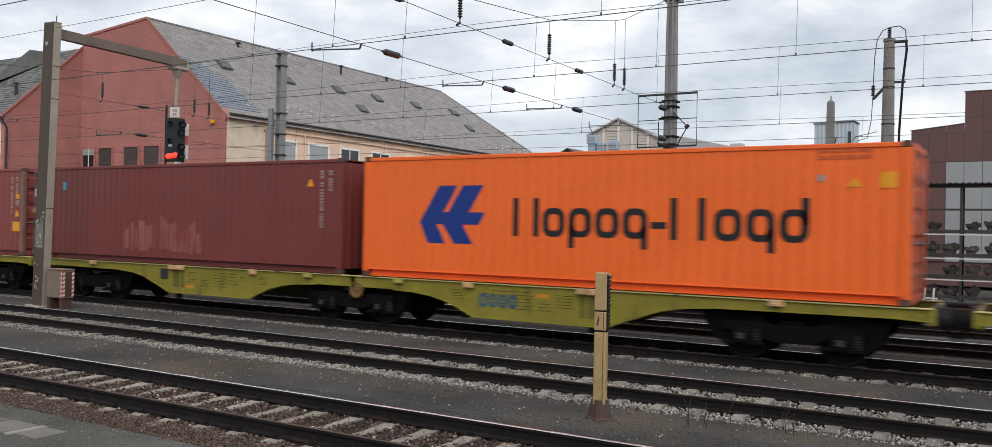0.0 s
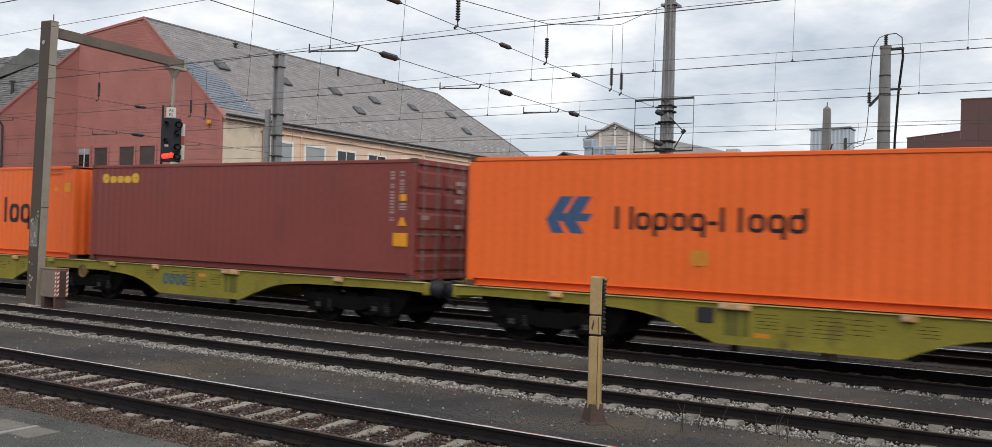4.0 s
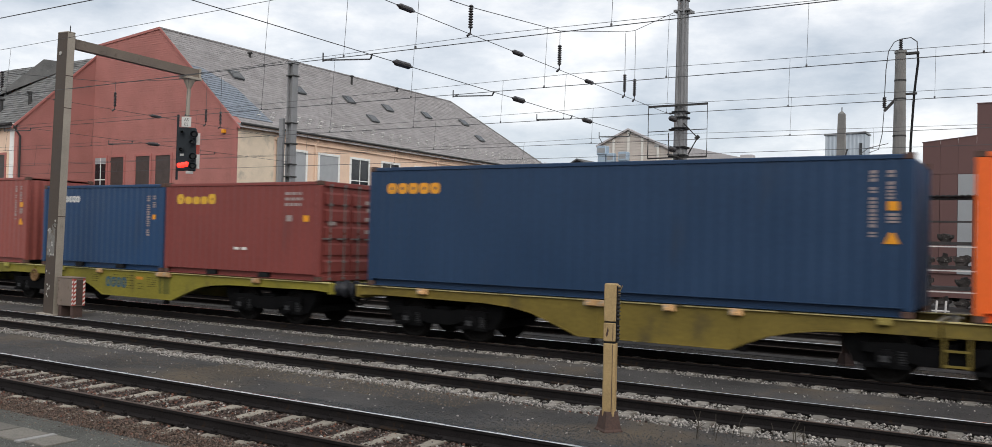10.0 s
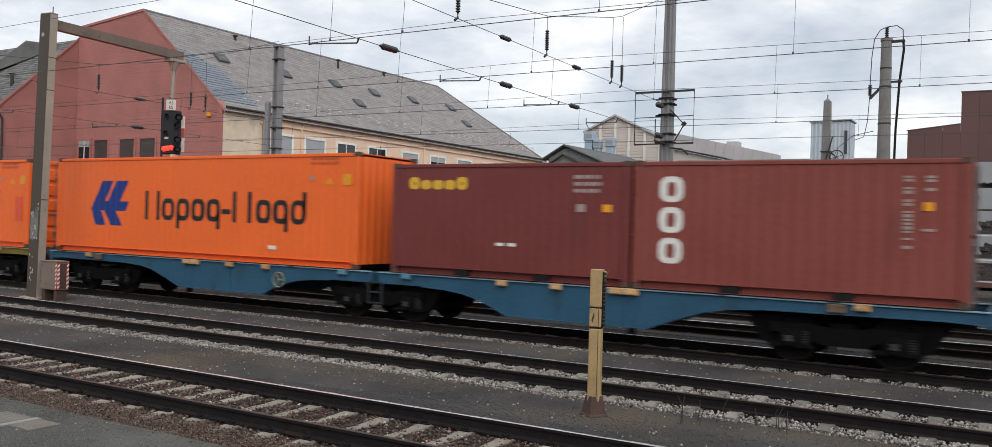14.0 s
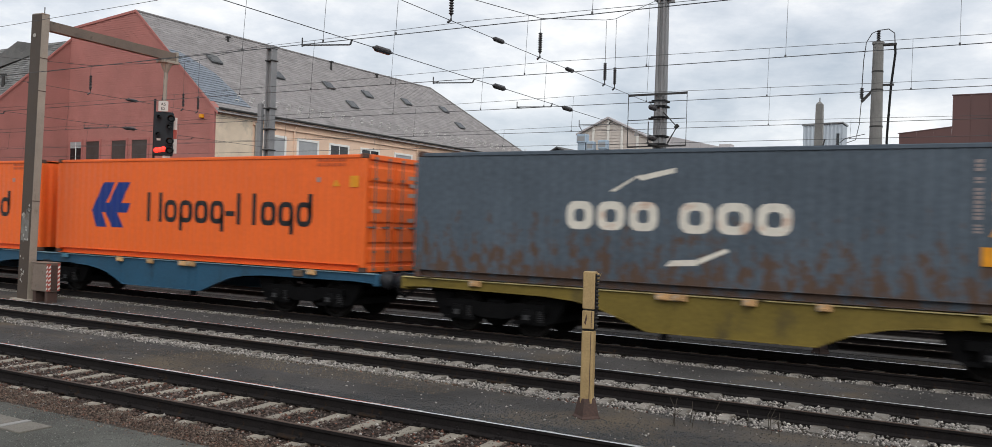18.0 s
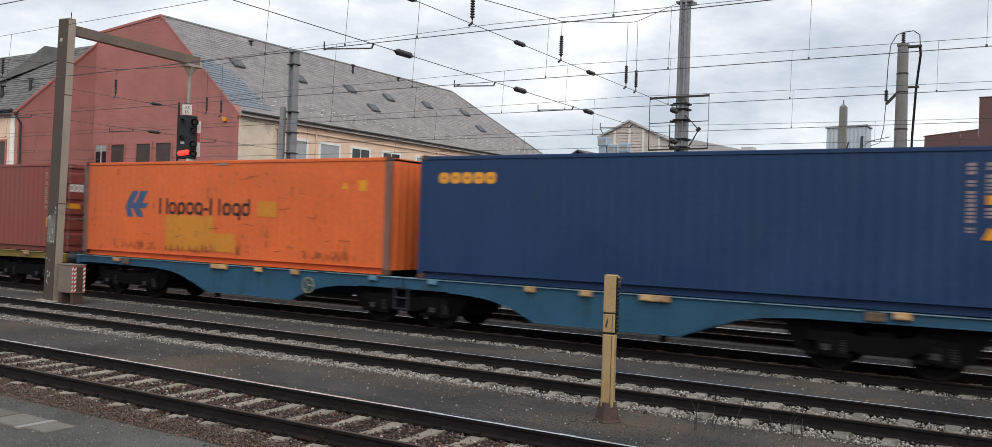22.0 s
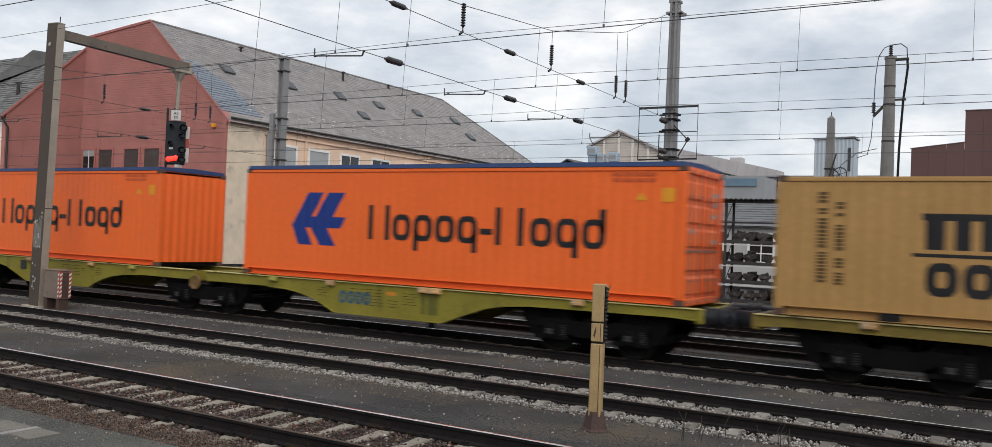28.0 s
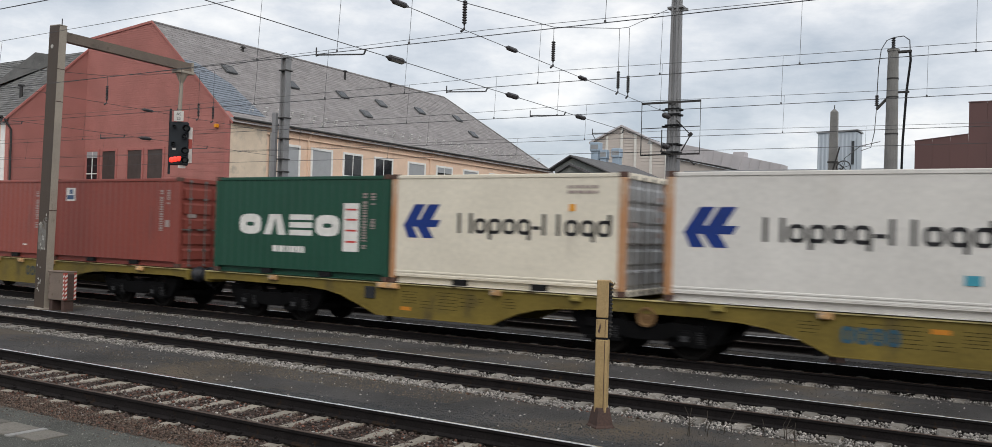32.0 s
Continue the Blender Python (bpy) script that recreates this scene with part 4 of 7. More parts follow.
DESIGN = {
    "maroon_plain": [("sticker", "teal", [rect(0.62, 0.80, 3.35, 3.6)]), ("rubbed_patch", "wash", rubbed(3.64, 7.15)),
                     ("warning_label", "label", tri(11.02, 11.24, 3.38, 3.56))] + tail_marks(12.19, amber=False, low=2.3),
    "maroon_tex": tail_marks(12.19, square=True) + [("wordmark", "white", stack(0.5, 0.98, 3.79, 2.59, 3))],
    "orange": orange_marks(),
    "orange_patch": orange_marks([("repaint_patch", "fresh", [rect(2.05, 2.4, 3.70, 4.0)])]),
    "orange_red": orange_marks([("repaint_patch", "fresh", [rect(11.45, 11.85, 2.05, 2.85)]), ("sticker", "white", [rect(6.0, 6.2, 1.62, 1.72)])]),
    "orange_mid": orange_marks([("sticker", "white", [rect(9.2, 9.48, 1.58, 1.68)])]),
    "orange_top": orange_marks([("repaint_patch", "wash", [rect(0.02, 0.2, 2.72, 2.82)])])[:1] + [("wordmark", "black", word(4.16, 10.53, 2.25, 3.08, LINE_WORD, 0.150)), ("warning_label", "label", tri(11.12, 11.38, 3.28, 3.43)), ("warning_label", "label", [rect(11.68, 11.96, 3.26, 3.54)]), ("number_marking", "rust", lines(10.62, 11.55, 3.85, 2, 0.07, 0.05))],
    "orange_small": small_orange("steel", "black", [("sticker", "ochre", [rect(5.2, 5.55, 1.85, 2.15)])]),
    "orange_worn": small_orange("steel", "black", [("repaint_patch", "ochre", [rect(7.67, 8.4, 2.53, 2.94), rect(3.92, 5.98, 1.52, 2.50), rect(5.98, 6.85, 1.52, 2.02)]), ("repaint_patch", "grey", [rect(5.95, 6.5, 3.93, 4.02)]), ("scuff_mark", "scuff", scuffs(12.0))]),
    "maroon_yellow": [("wordmark", "yellow", word(0.49, 2.2, 3.53, 3.81, "AxxxA", 0.125))] + tail_marks(12.19, square=True),
    "green": [("wordmark", "white", word(2.40, 3.28, 2.4, 3.0, "A", 0.24) + word(4.5, 5.5, 2.4, 3.0, "V", 0.26) + word(6.72, 7.66, 2.4, 3.02, "E", 0.24) + word(8.85, 9.82, 2.4, 3.02, "A", 0.24)),
              ("number_marking", "white", lines(5.48, 6.61, 2.1, 1, 0.18)), ("number_board", "white", [rect(11.19, 11.71, 2.26, 3.5)]), ("board_stripe", "red", [rect(11.26, 11.64, z, z + 0.045) for z in (2.50, 2.78, 3.05, 3.30)]), ("number_marking", "grey", lines(10.9, 11.9, 3.83, 1, 0.09)),
              ("drip_stain", "deep", [rect(6.6 + 0.16 * k, 6.68 + 0.16 * k, 2.30 - (0.13, 0.3, 0.18, 0.36, 0.22, 0.3, 0.15)[k % 7], 2.33) for k in range(9)]), ("sticker", "amber", [rect(11.62, 11.74, 3.32, 3.46)]), ("number_marking", "white", lines(9.6, 9.8, 3.5, 1, 0.05)),
              ("repaint_patch", "deep", [rect(2.45, 5.6, 1.40, 2.37), rect(2.45, 5.6, 3.02, 3.9), rect(3.32, 4.45, 2.37, 3.02)])],
    "maroon_bare": tail_marks(12.19, low=2.6) + [("sticker", "grey", [rect(0.35, 0.55, 2.25, 2.45), rect(0.35, 0.55, 2.05, 2.2)])],
    "blue_short": [("wordmark", "white", word(0.95, 1.93, 3.22, 3.50, "xxxxx", 0.07)), ("logo_shape", "red", [rect(0.6, 0.88, 3.24, 3.46)])] + [("number_marking", "grey", codes(5.26, 3.42, 2.15, 0.14, 3)), ("number_marking", "grey", codes(5.53, 3.42, 3.0, 0.14, 4)), ("warning_label", "label", [rect(5.53, 5.68, 2.72, 2.86)])],
    "maroon_short": [("wordmark", "yellow", word(0.46, 2.12, 3.17, 3.46, "AxxxA", 0.125)), ("number_marking", "grey", lines(4.77, 5.42, 3.49, 3, 0.075, 0.07)), ("sticker", "grey", [rect(4.85, 5.05, 2.72, 2.88)]), ("warning_label", "label", [rect(5.45, 5.66, 2.72, 2.88)]), ("sticker", "white", [rect(2.9, 3.1, 1.93, 2.0), rect(3.2, 3.4, 1.93, 2.0)])],
    "maroon_stack": [("wordmark", "white", stack(0.54, 1.04, 3.46, 1.63, 3, 0.11)), ("number_marking", "grey", codes(5.0, 3.46, 2.1, 0.15, 8)), ("number_marking", "grey", codes(5.35, 3.46, 3.05, 0.15, 9)), ("warning_label", "label", [rect(5.32, 5.48, 2.85, 3.0)]), ("number_marking", "grey", codes(5.3, 2.6, 2.4, 0.2, 2))],
    "blue_long": [("wordmark", "amber", word(0.52, 2.12, 3.42, 3.77, "xxxxx", 0.11))] + tail_marks(12.19),
    "rusty_blue": [("wordmark", "worn", word(3.84, 5.95, 2.4, 3.0, "AAA", 0.19) + word(6.3, 8.56, 2.38, 3.0, "AAA", 0.19)), ("logo_shape", "worn", [[(4.85, 3.20), (4.98, 3.20), (5.55, 3.56), (5.4, 3.50)], [(5.4, 3.50), (5.55, 3.42), (6.25, 3.58), (6.25, 3.68)], [(6.08, 1.72), (6.2, 1.84), (6.7, 1.88), (6.75, 1.76)], [(6.7, 1.76), (6.72, 1.88), (7.3, 2.12), (7.36, 2.06)]])]
                  + tail_marks(12.19, low=2.45, square=True),
    "oxide_tex": [("wordmark", "white", stack(0.54, 1.02, 3.40, 2.19, 3))] + tail_marks(12.19, amber=False, low=2.1) + [("warning_label", "label", tri(11.0, 11.24, 2.62, 2.80)), ("warning_label", "label", [rect(11.75, 11.92, 2.8, 2.92)])],
    "oxide_long": [("wordmark", "white", stack(0.60, 1.17, 3.80, 2.22, 6, 0.06)), ("warning_label", "label", [rect(0.32, 0.58, 1.72, 1.95)]), ("sticker", "grey", [rect(6.1, 6.4, 1.55, 1.75)])] + tail_marks(12.19, low=2.3),
    "sand_short": [("logo_shape", "black", [rect(2.52, 2.82, 2.5, 3.0), rect(2.97, 3.22, 2.5, 3.0), rect(3.37, 3.66, 2.5, 3.0), rect(2.46, 3.60, 3.0, 3.12), rect(2.32, 3.86, 2.37, 2.43)]), ("wordmark", "black", word(2.5, 3.66, 1.70, 2.28, "AA", 0.17)), ("number_marking", "umber", codes(0.74, 3.48, 1.75, 0.16, 5)), ("number_marking", "umber", codes(1.05, 3.3, 1.75, 0.14, 6, 0.8))],
    "tex_short": [("wordmark", "white", stack(0.5, 0.95, 3.44, 2.3, 3)), ("number_marking", "grey", codes(5.25, 3.4, 2.2, 0.13, 3)), ("number_marking", "grey", codes(5.5, 3.4, 2.3, 0.13, 4, 0.9)), ("warning_label", "label", [rect(5.52, 5.66, 3.05, 3.17)])],
    "oxide_short": [("number_marking", "grey", codes(5.17, 3.38, 2.1, 0.14, 3)), ("number_marking", "grey", codes(5.45, 3.38, 2.9, 0.14, 4)), ("sticker", "white", [rect(4.5, 4.7, 1.62, 1.66), rect(5.42, 5.58, 2.28, 2.42)])],
    "oxide_badge": [("sticker", "white", [rect(0.65, 1.11, 3.08, 3.49)]), ("sticker", "steel", [rect(0.70, 1.06, 3.13, 3.26), rect(0.82, 1.0, 3.30, 3.44)]), ("number_marking", "grey", codes(5.2, 3.42, 2.1, 0.14, 6)), ("number_marking", "grey", codes(5.5, 3.42, 2.95, 0.14, 7)), ("sticker", "grey", [rect(5.45, 5.65, 2.35, 2.55)])],
    "green_short": [("wordmark", "white", word(0.9, 4.55, 2.24, 2.78, "AVEA", 0.25)), ("number_marking", "white", lines(2.2, 3.33, 1.96, 1, 0.16)), ("number_board", "white", [rect(4.62, 5.13, 1.88, 3.08)]), ("board_stripe", "red", [rect(4.69, 5.06, z, z + 0.045) for z in (2.10, 2.38, 2.65, 2.90)]), ("number_marking", "grey", codes(5.24, 3.33, 1.9, 0.13, 6)), ("number_marking", "grey", codes(5.5, 3.33, 2.4, 0.13, 7, 0.9))],
    "white_short": white_line(6.058),
    "white_long": white_line(12.19) + [("sticker", "teal", [rect(5.3, 5.55, 1.78, 1.95)])],
}
BASE_Z = 1.19
LENGTH = {40: 12.192, 20: 6.058}


def container(s, feet, high, skin, design, label, smooth_sides=False, tarp=False, turned=False):
    """One freight container, its left end at s on the train. Doors at the right end, or at the left one if it stands turned."""
    L, h = LENGTH[feet], high
    me = skin.name
    box = thing("freight_container", s + L / 2, TRAIN_Y, BASE_Z, label, "container", "containers on the train")
    k = (feet, high, me)
    x0, x1 = -L / 2, L / 2
    lip = 0.02
    for side in (0, 1):
        post = kept(("posts", *k), lambda: Build().box(-0.08, 0.08, -0.03, 0.09, 0.118, h - 0.118, 0.012).mesh("corner_post", RUST_EDGE if smooth_sides else skin))
        for x in (x0 + 0.08, x1 - 0.08):
            grimy = skin is ORANGE_WORN or (x > 0 and "tex" in design)
            part("corner_post", kept(("grimyposts", high), lambda: Build().box(-0.08, 0.08, -0.03, 0.09, 0.118, h - 0.118, 0.012).mesh("corner_post", GRIMY_POST)) if grimy else post, skin, box, "rubbed grimy brown corner post" if grimy else "", at=pose(x, -1.189 if side == 0 else 1.189, 0, 0, 0, 0 if side == 0 else 180))
        rail_top = kept(("toprail", *k), lambda: Build().box(x0 + 0.17, x1 - 0.17, -0.03, 0.05, h - 0.11, h - 0.03, 0.01).mesh("top_rail", skin))
        rail_low = kept(("lowrail", *k), lambda: Build().prism([(-0.035, 0.016), (0.095, 0.016), (0.095, 0.185), (-0.035, 0.185), (-0.035, 0.172), (0.080, 0.166), (0.080, 0.030), (-0.035, 0.024)], x0 + 0.17, x1 - 0.17, "yz").mesh("bottom_rail", skin))
        turn = pose(0, -1.185 if side == 0 else 1.185, 0, 0, 0, 0 if side == 0 else 180)
        part("top_rail", rail_top, skin, box, at=turn)
        part("bottom_rail", rail_low, skin, box, at=turn)
        if smooth_sides:
            panel = kept(("flat", *k), lambda: Build().prism([(0.03, 0.17), (0.03, h - 0.1), (0.0, h - 0.1), (0.0, 0.31), (-0.012, 0.30), (-0.012, 0.27), (0.0, 0.26), (0.0, 0.24), (-0.012, 0.23), (-0.012, 0.20), (0.0, 0.19), (0.0, 0.17)], x0 + 0.15, x1 - 0.15, "yz").mesh("side_panel", skin))
        else:
            panel = kept(("side", *k), lambda: corrugated(x0 + 0.15, x1 - 0.15, 0.17, h - 0.1).mesh("side_panel", skin))
        part("side_panel", panel, skin, box, at=pose(0, -1.195 if side == 0 else 1.195, 0, 0, 0, 0 if side == 0 else 180))
    roof = kept(("roof", *k), lambda: Build().box(x0 + 0.1, x1 - 0.1, -1.16, 1.16, h - 0.045, h - 0.02).mesh("roof_panel", skin))
    part("roof_panel", roof, TARP if tarp else skin, box)
    if tarp:
        cover = kept(("tarp", *k), lambda: Build().prism([(-1.225, h - 0.02), (-1.20, h + 0.075), (0, h + 0.12), (1.20, h + 0.075), (1.225, h - 0.02)], x0 + 0.06, x1 - 0.06, "yz").mesh("tarpaulin", TARP))
        part("tarpaulin", cover, TARP, box, "blue tarpaulin cover")
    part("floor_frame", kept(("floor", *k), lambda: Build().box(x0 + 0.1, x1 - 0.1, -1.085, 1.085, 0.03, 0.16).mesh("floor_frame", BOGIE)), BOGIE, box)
    if feet == 20:
        for x in (-1.025, 1.025):
            part("fork_pocket", kept(("fork", *k), lambda: Build().box(-0.175, 0.175, -1.219, -1.10, 0.032, 0.155).mesh("fork_pocket", BLACK)), BLACK, box, at=(x, 0, 0))
    cast = kept(("cast", me), lambda: Build().box(-0.089, 0.089, -0.081, 0.081, 0, 0.118, 0.012).mesh("corner_casting", CASTING))
    for x, y, z in itertools.product((x0 + 0.089, x1 - 0.089), (-1.138, 1.138), (0, h - 0.118)):
        part("corner_casting", cast, CASTING, box, at=(x, y, z))
    front = kept(("front", *k), lambda: corrugated(-1.12, 1.12, 0.12, h - 0.1, 0.004, 0.034).mesh("end_wall", skin))
    part("end_wall", front, skin, box, at=pose((x1 - 0.03) if turned else (x0 + 0.03), 0, 0, 0, 0, 90 if turned else -90))
    way = pose(0, 0, 0, 0, 0, 180 if turned else 0)
    part("door_sill", kept(("sill", *k), lambda: Build().box(x1 - 0.1, x1 - 0.002, -1.06, 1.06, 0.0, 0.14, 0.01).mesh("door_sill", skin)), skin, box, at=way)
    part("door_header", kept(("header", *k), lambda: Build().box(x1 - 0.1, x1 - 0.002, -1.06, 1.06, h - 0.14, h - 0.01, 0.01).mesh("door_header", skin)), skin, box, at=way)

    def leaf():
        b = Build().box(-0.02, 0.0, -0.54, 0.54, 0.14, h - 0.14)
        step = (h - 0.4) / 5
        for i in range(5):
            z = 0.2 + i * step
            b.prism([(0.0, z), (0.045, z + 0.05), (0.045, z + step - 0.14), (0.0, z + step - 0.08)], -0.48, 0.48)
        return b.mesh("door_leaf", STEEL_DOOR if smooth_sides else skin)

    def rod():
        b = Build().tube((0.055, 0, 0.06), (0.055, 0, h - 0.06), 0.015, 6)
        for z in (0.07, 0.5, 1.1, h - 0.6, h - 0.1):
            b.box(0.02, 0.08, -0.05, 0.05, z - 0.03, z + 0.03)
        return b.box(0.05, 0.08, -0.28, 0.02, 1.08, 1.12).mesh("lock_rod", ROD)

    leaf_mesh, rod_mesh = kept(("leaf", *k), leaf), kept(("rod", high), rod)
    for y in (-0.55, 0.55):
        d = part("door_leaf", leaf_mesh, skin, box, at=way @ pose(x1 - 0.060, y, 0))
        for dy in (-0.27, 0.27):
            part("lock_rod", rod_mesh, ROD, d, "steel lock rod", (0, dy, 0))
    tags = Build()
    for z, y, w in ((h - 0.5, 0.75, 0.4), (h - 0.7, 0.75, 0.3), (h - 0.95, 0.72, 0.35), (1.3, 0.7, 0.3), (1.5, -0.75, 0.3)):
        tags.box(x1 - 0.012, x1 - 0.008, y - w / 2, y + w / 2, z - 0.05, z + 0.05)
    plates = part("door_marking", kept(("doortag", feet, high), lambda: tags.mesh("door_marking", MARK["grey"])), MARK["grey"], box, at=way)
    tagged(plates, kind="stuff")
    if "tex" in design and not turned:
        # wordmark blocks and a yellow plate on the near door leaf
        for i in range(3):
            y = -0.80 + i * 0.17
            part("letter_block", kept(("doorword", high), lambda: Build().box(-0.004, 0, 0, 0.045, 0, 0.26).box(-0.004, 0, 0.095, 0.14, 0, 0.26).box(-0.004, 0, 0.045, 0.095, 0.02, 0.07).box(-0.004, 0, 0.045, 0.095, 0.19, 0.24).mesh("letter_block", MARK["white"])), MARK["white"], box, "white painted letter block", (x1 - 0.006, y, h - 0.92))
        part("door_plate", kept(("doorplate", high), lambda: Build().box(-0.004, 0, -0.84, -0.42, h * 0.5 - 0.02, h * 0.5 + 0.15).mesh("door_plate", MARK["label"])), MARK["label"], box, "amber plate on the door", (x1 - 0.006, 0, 0))
    # painted marks lie on the folds of the near side
    wall = Wall(x0 + 0.15, x1 - 0.15)
    for n, (name, tint, shapes) in enumerate(DESIGN[design]):
        def marks(chosen):
            b = Build()
            for outline in chosen:
                outline = [(min(max(x - L / 2, x0 + 0.16), x1 - 0.16), min(max(z - BASE_Z, 0.19), h - 0.11)) for x, z in outline]
                rise = 0.004 + 0.003 * n
                for piece in ([[(x, 0.0, z) for x, z in outline]] if smooth_sides else wall.pieces(outline)):
                    b.add([(x, -1.195 + d - rise, z) for x, d, z in piece], [tuple(range(len(piece)))])
            return b.mesh(name, MARK[tint])
        letters = [q for q in shapes if isinstance(q, Letter)]
        rest = [q for q in shapes if not isinstance(q, Letter)]
        for i, q in enumerate(letters):
            part("letter_block", kept((design, feet, high, n, i), lambda: marks(q)), MARK[tint], box, tint.replace("worn", "rust stained white") + " painted letter block")
        if rest:
            m = part(name, kept((design, feet, high, n), lambda: marks(rest)), MARK[tint], box, {"label": "amber warning label"}.get(tint, ""))
            if len(rest) > 1:
                tagged(m, kind="stuff")
    return box


# ---- wagons ----
WHEEL_R = 0.46
RUSTY = material("rusty brown bracket steel", (0.135, 0.092, 0.062), 0.8, vary=0.4, scale=6)
STENCIL = material("faded brown stencil paint", (0.048, 0.038, 0.014), 0.8, vary=0.4, scale=6, spec=0.1)
OLIVE = material("dark green patched wagon paint", (0.125, 0.118, 0.028), 0.7, vary=0.3, scale=3, spec=0.2)
SLATE_PLATE = material("dark grey plate paint", (0.030, 0.032, 0.036), 0.6, vary=0.2, spec=0.2)
BUFFER = material("greasy dark blue grey buffer steel", (0.028, 0.030, 0.036), 0.45, 0.3, vary=0.4, scale=6, spots=(0.012, 0.011, 0.011), spot_at=0.55, spot_scale=5)


def wheelset_mesh():
    b = Build()
    for s in (-1, 1):
        b.lathe((0, s * 0.68, 0), (0, s, 0), [(0, 0.09), (0.0, 0.30), (0.0, 0.485), (0.03, 0.485), (0.035, 0.462), (0.135, 0.455), (0.135, 0.39), (0.09, 0.36), (0.085, 0.16), (0.16, 0.13), (0.16, 0.05)], 20)
        b.lathe((0, s * 0.84, 0), (0, s, 0), [(0, 0.06), (0.16, 0.06)], 8)
        for k in range(4):
            a = k * math.pi / 2
            b.tube((0.25 * math.cos(a), s * 0.775, 0.25 * math.sin(a)), (0.25 * math.cos(a), s * 0.79, 0.25 * math.sin(a)), 0.045, 6)
    return b.tube((0, -0.68, 0), (0, 0.68, 0), 0.085, 10).mesh("wheelset", WHEEL)


WHEELSET = wheelset_mesh()


def bogie_frame_mesh():
    b = Build()
    for s in (-1, 1):
        y0, y1 = sorted((s * 0.93, s * 1.05))
        b.prism([(-1.28, 0.60), (-1.28, 0.72), (-0.5, 0.74), (-0.35, 0.70), (0.35, 0.70), (0.5, 0.74), (1.28, 0.72), (1.28, 0.56), (0.74, 0.53), (0.52, 0.42), (0.30, 0.37), (-0.30, 0.37), (-0.52, 0.42), (-0.74, 0.53), (-1.28, 0.56)], y0, y1)
    b.box(-0.22, 0.22, -0.95, 0.95, 0.42, 0.78, 0.02)
    for x in (-1.22, 1.22):
        b.box(x - 0.05, x + 0.05, -0.95, 0.95, 0.56, 0.68)
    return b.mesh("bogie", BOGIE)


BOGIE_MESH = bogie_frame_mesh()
# sloping black wedges and a cross beam at both ends of a bogie
END_WEDGE = Build().prism([(1.18, 0.86), (1.70, 0.86), (1.66, 0.66), (1.46, 0.36), (1.30, 0.30), (1.18, 0.40)], -0.92, -0.74).mesh("brake_gear", BOGIE)
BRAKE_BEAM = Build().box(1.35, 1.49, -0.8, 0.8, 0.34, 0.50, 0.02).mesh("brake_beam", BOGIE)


def axle_box_mesh():
    arch = [(-0.40, -0.17), (0.40, -0.17), (0.40, -0.11), (0.22, -0.09), (0.20, 0.06), (0.12, 0.16), (-0.12, 0.16), (-0.20, 0.06), (-0.22, -0.09), (-0.40, -0.11)]
    b = Build().prism(arch, -0.09, 0.09)
    return b.lathe((0, -0.085, 0), (0, -1, 0), [(0, 0.165), (0.03, 0.165), (0.04, 0.14), (0.07, 0.13), (0.075, 0.05)], 16).mesh("axle_box", BOGIE)


def spring_mesh():
    rings = [(0, 0.03)]
    for i in range(6):
        rings += [(i * 0.047, 0.070), (i * 0.047 + 0.018, 0.085), (i * 0.047 + 0.034, 0.070)]
    return Build().lathe((0, 0, -0.13), (0, 0, 1), rings, 10).mesh("spring", SPRING)


SPRING_MESH = spring_mesh()


AXLE_BOX = axle_box_mesh()
PALE_MARK = material("dirty pale bearing mark", (0.034, 0.034, 0.036), 0.7, vary=0.3)
COVER_PLATE = Build().box(-0.075, 0.075, -0.165, -0.161, 0.02, 0.055).box(-0.075, 0.075, -0.165, -0.161, -0.055, -0.02).box(-0.05, 0.05, -0.164, -0.161, -0.02, 0.02).mesh("cover_plate", PALE_MARK)
# fish belly sill: distance from the short-coupled end of the wagon, height
BELLY = [(-0.42, 0.90), (0.9, 0.90), (1.55, 0.875), (2.05, 0.81), (2.5, 0.70), (2.85, 0.56), (3.2, 0.40), (6.45, 0.40), (6.95, 0.59), (7.6, 0.82), (8.1, 0.91), (8.8, 0.96), (11.9, 0.985), (12.55, 0.95)]
LOGO_WORD = "AAAA"
LOGO_INK = {"yellow": MARK["teal_dark"], "dirty": material("grimy blue grey lettering", (0.040, 0.056, 0.062), 0.7, vary=0.4, scale=5, spots=(0.10, 0.085, 0.03), spot_at=0.56, spot_scale=9)}


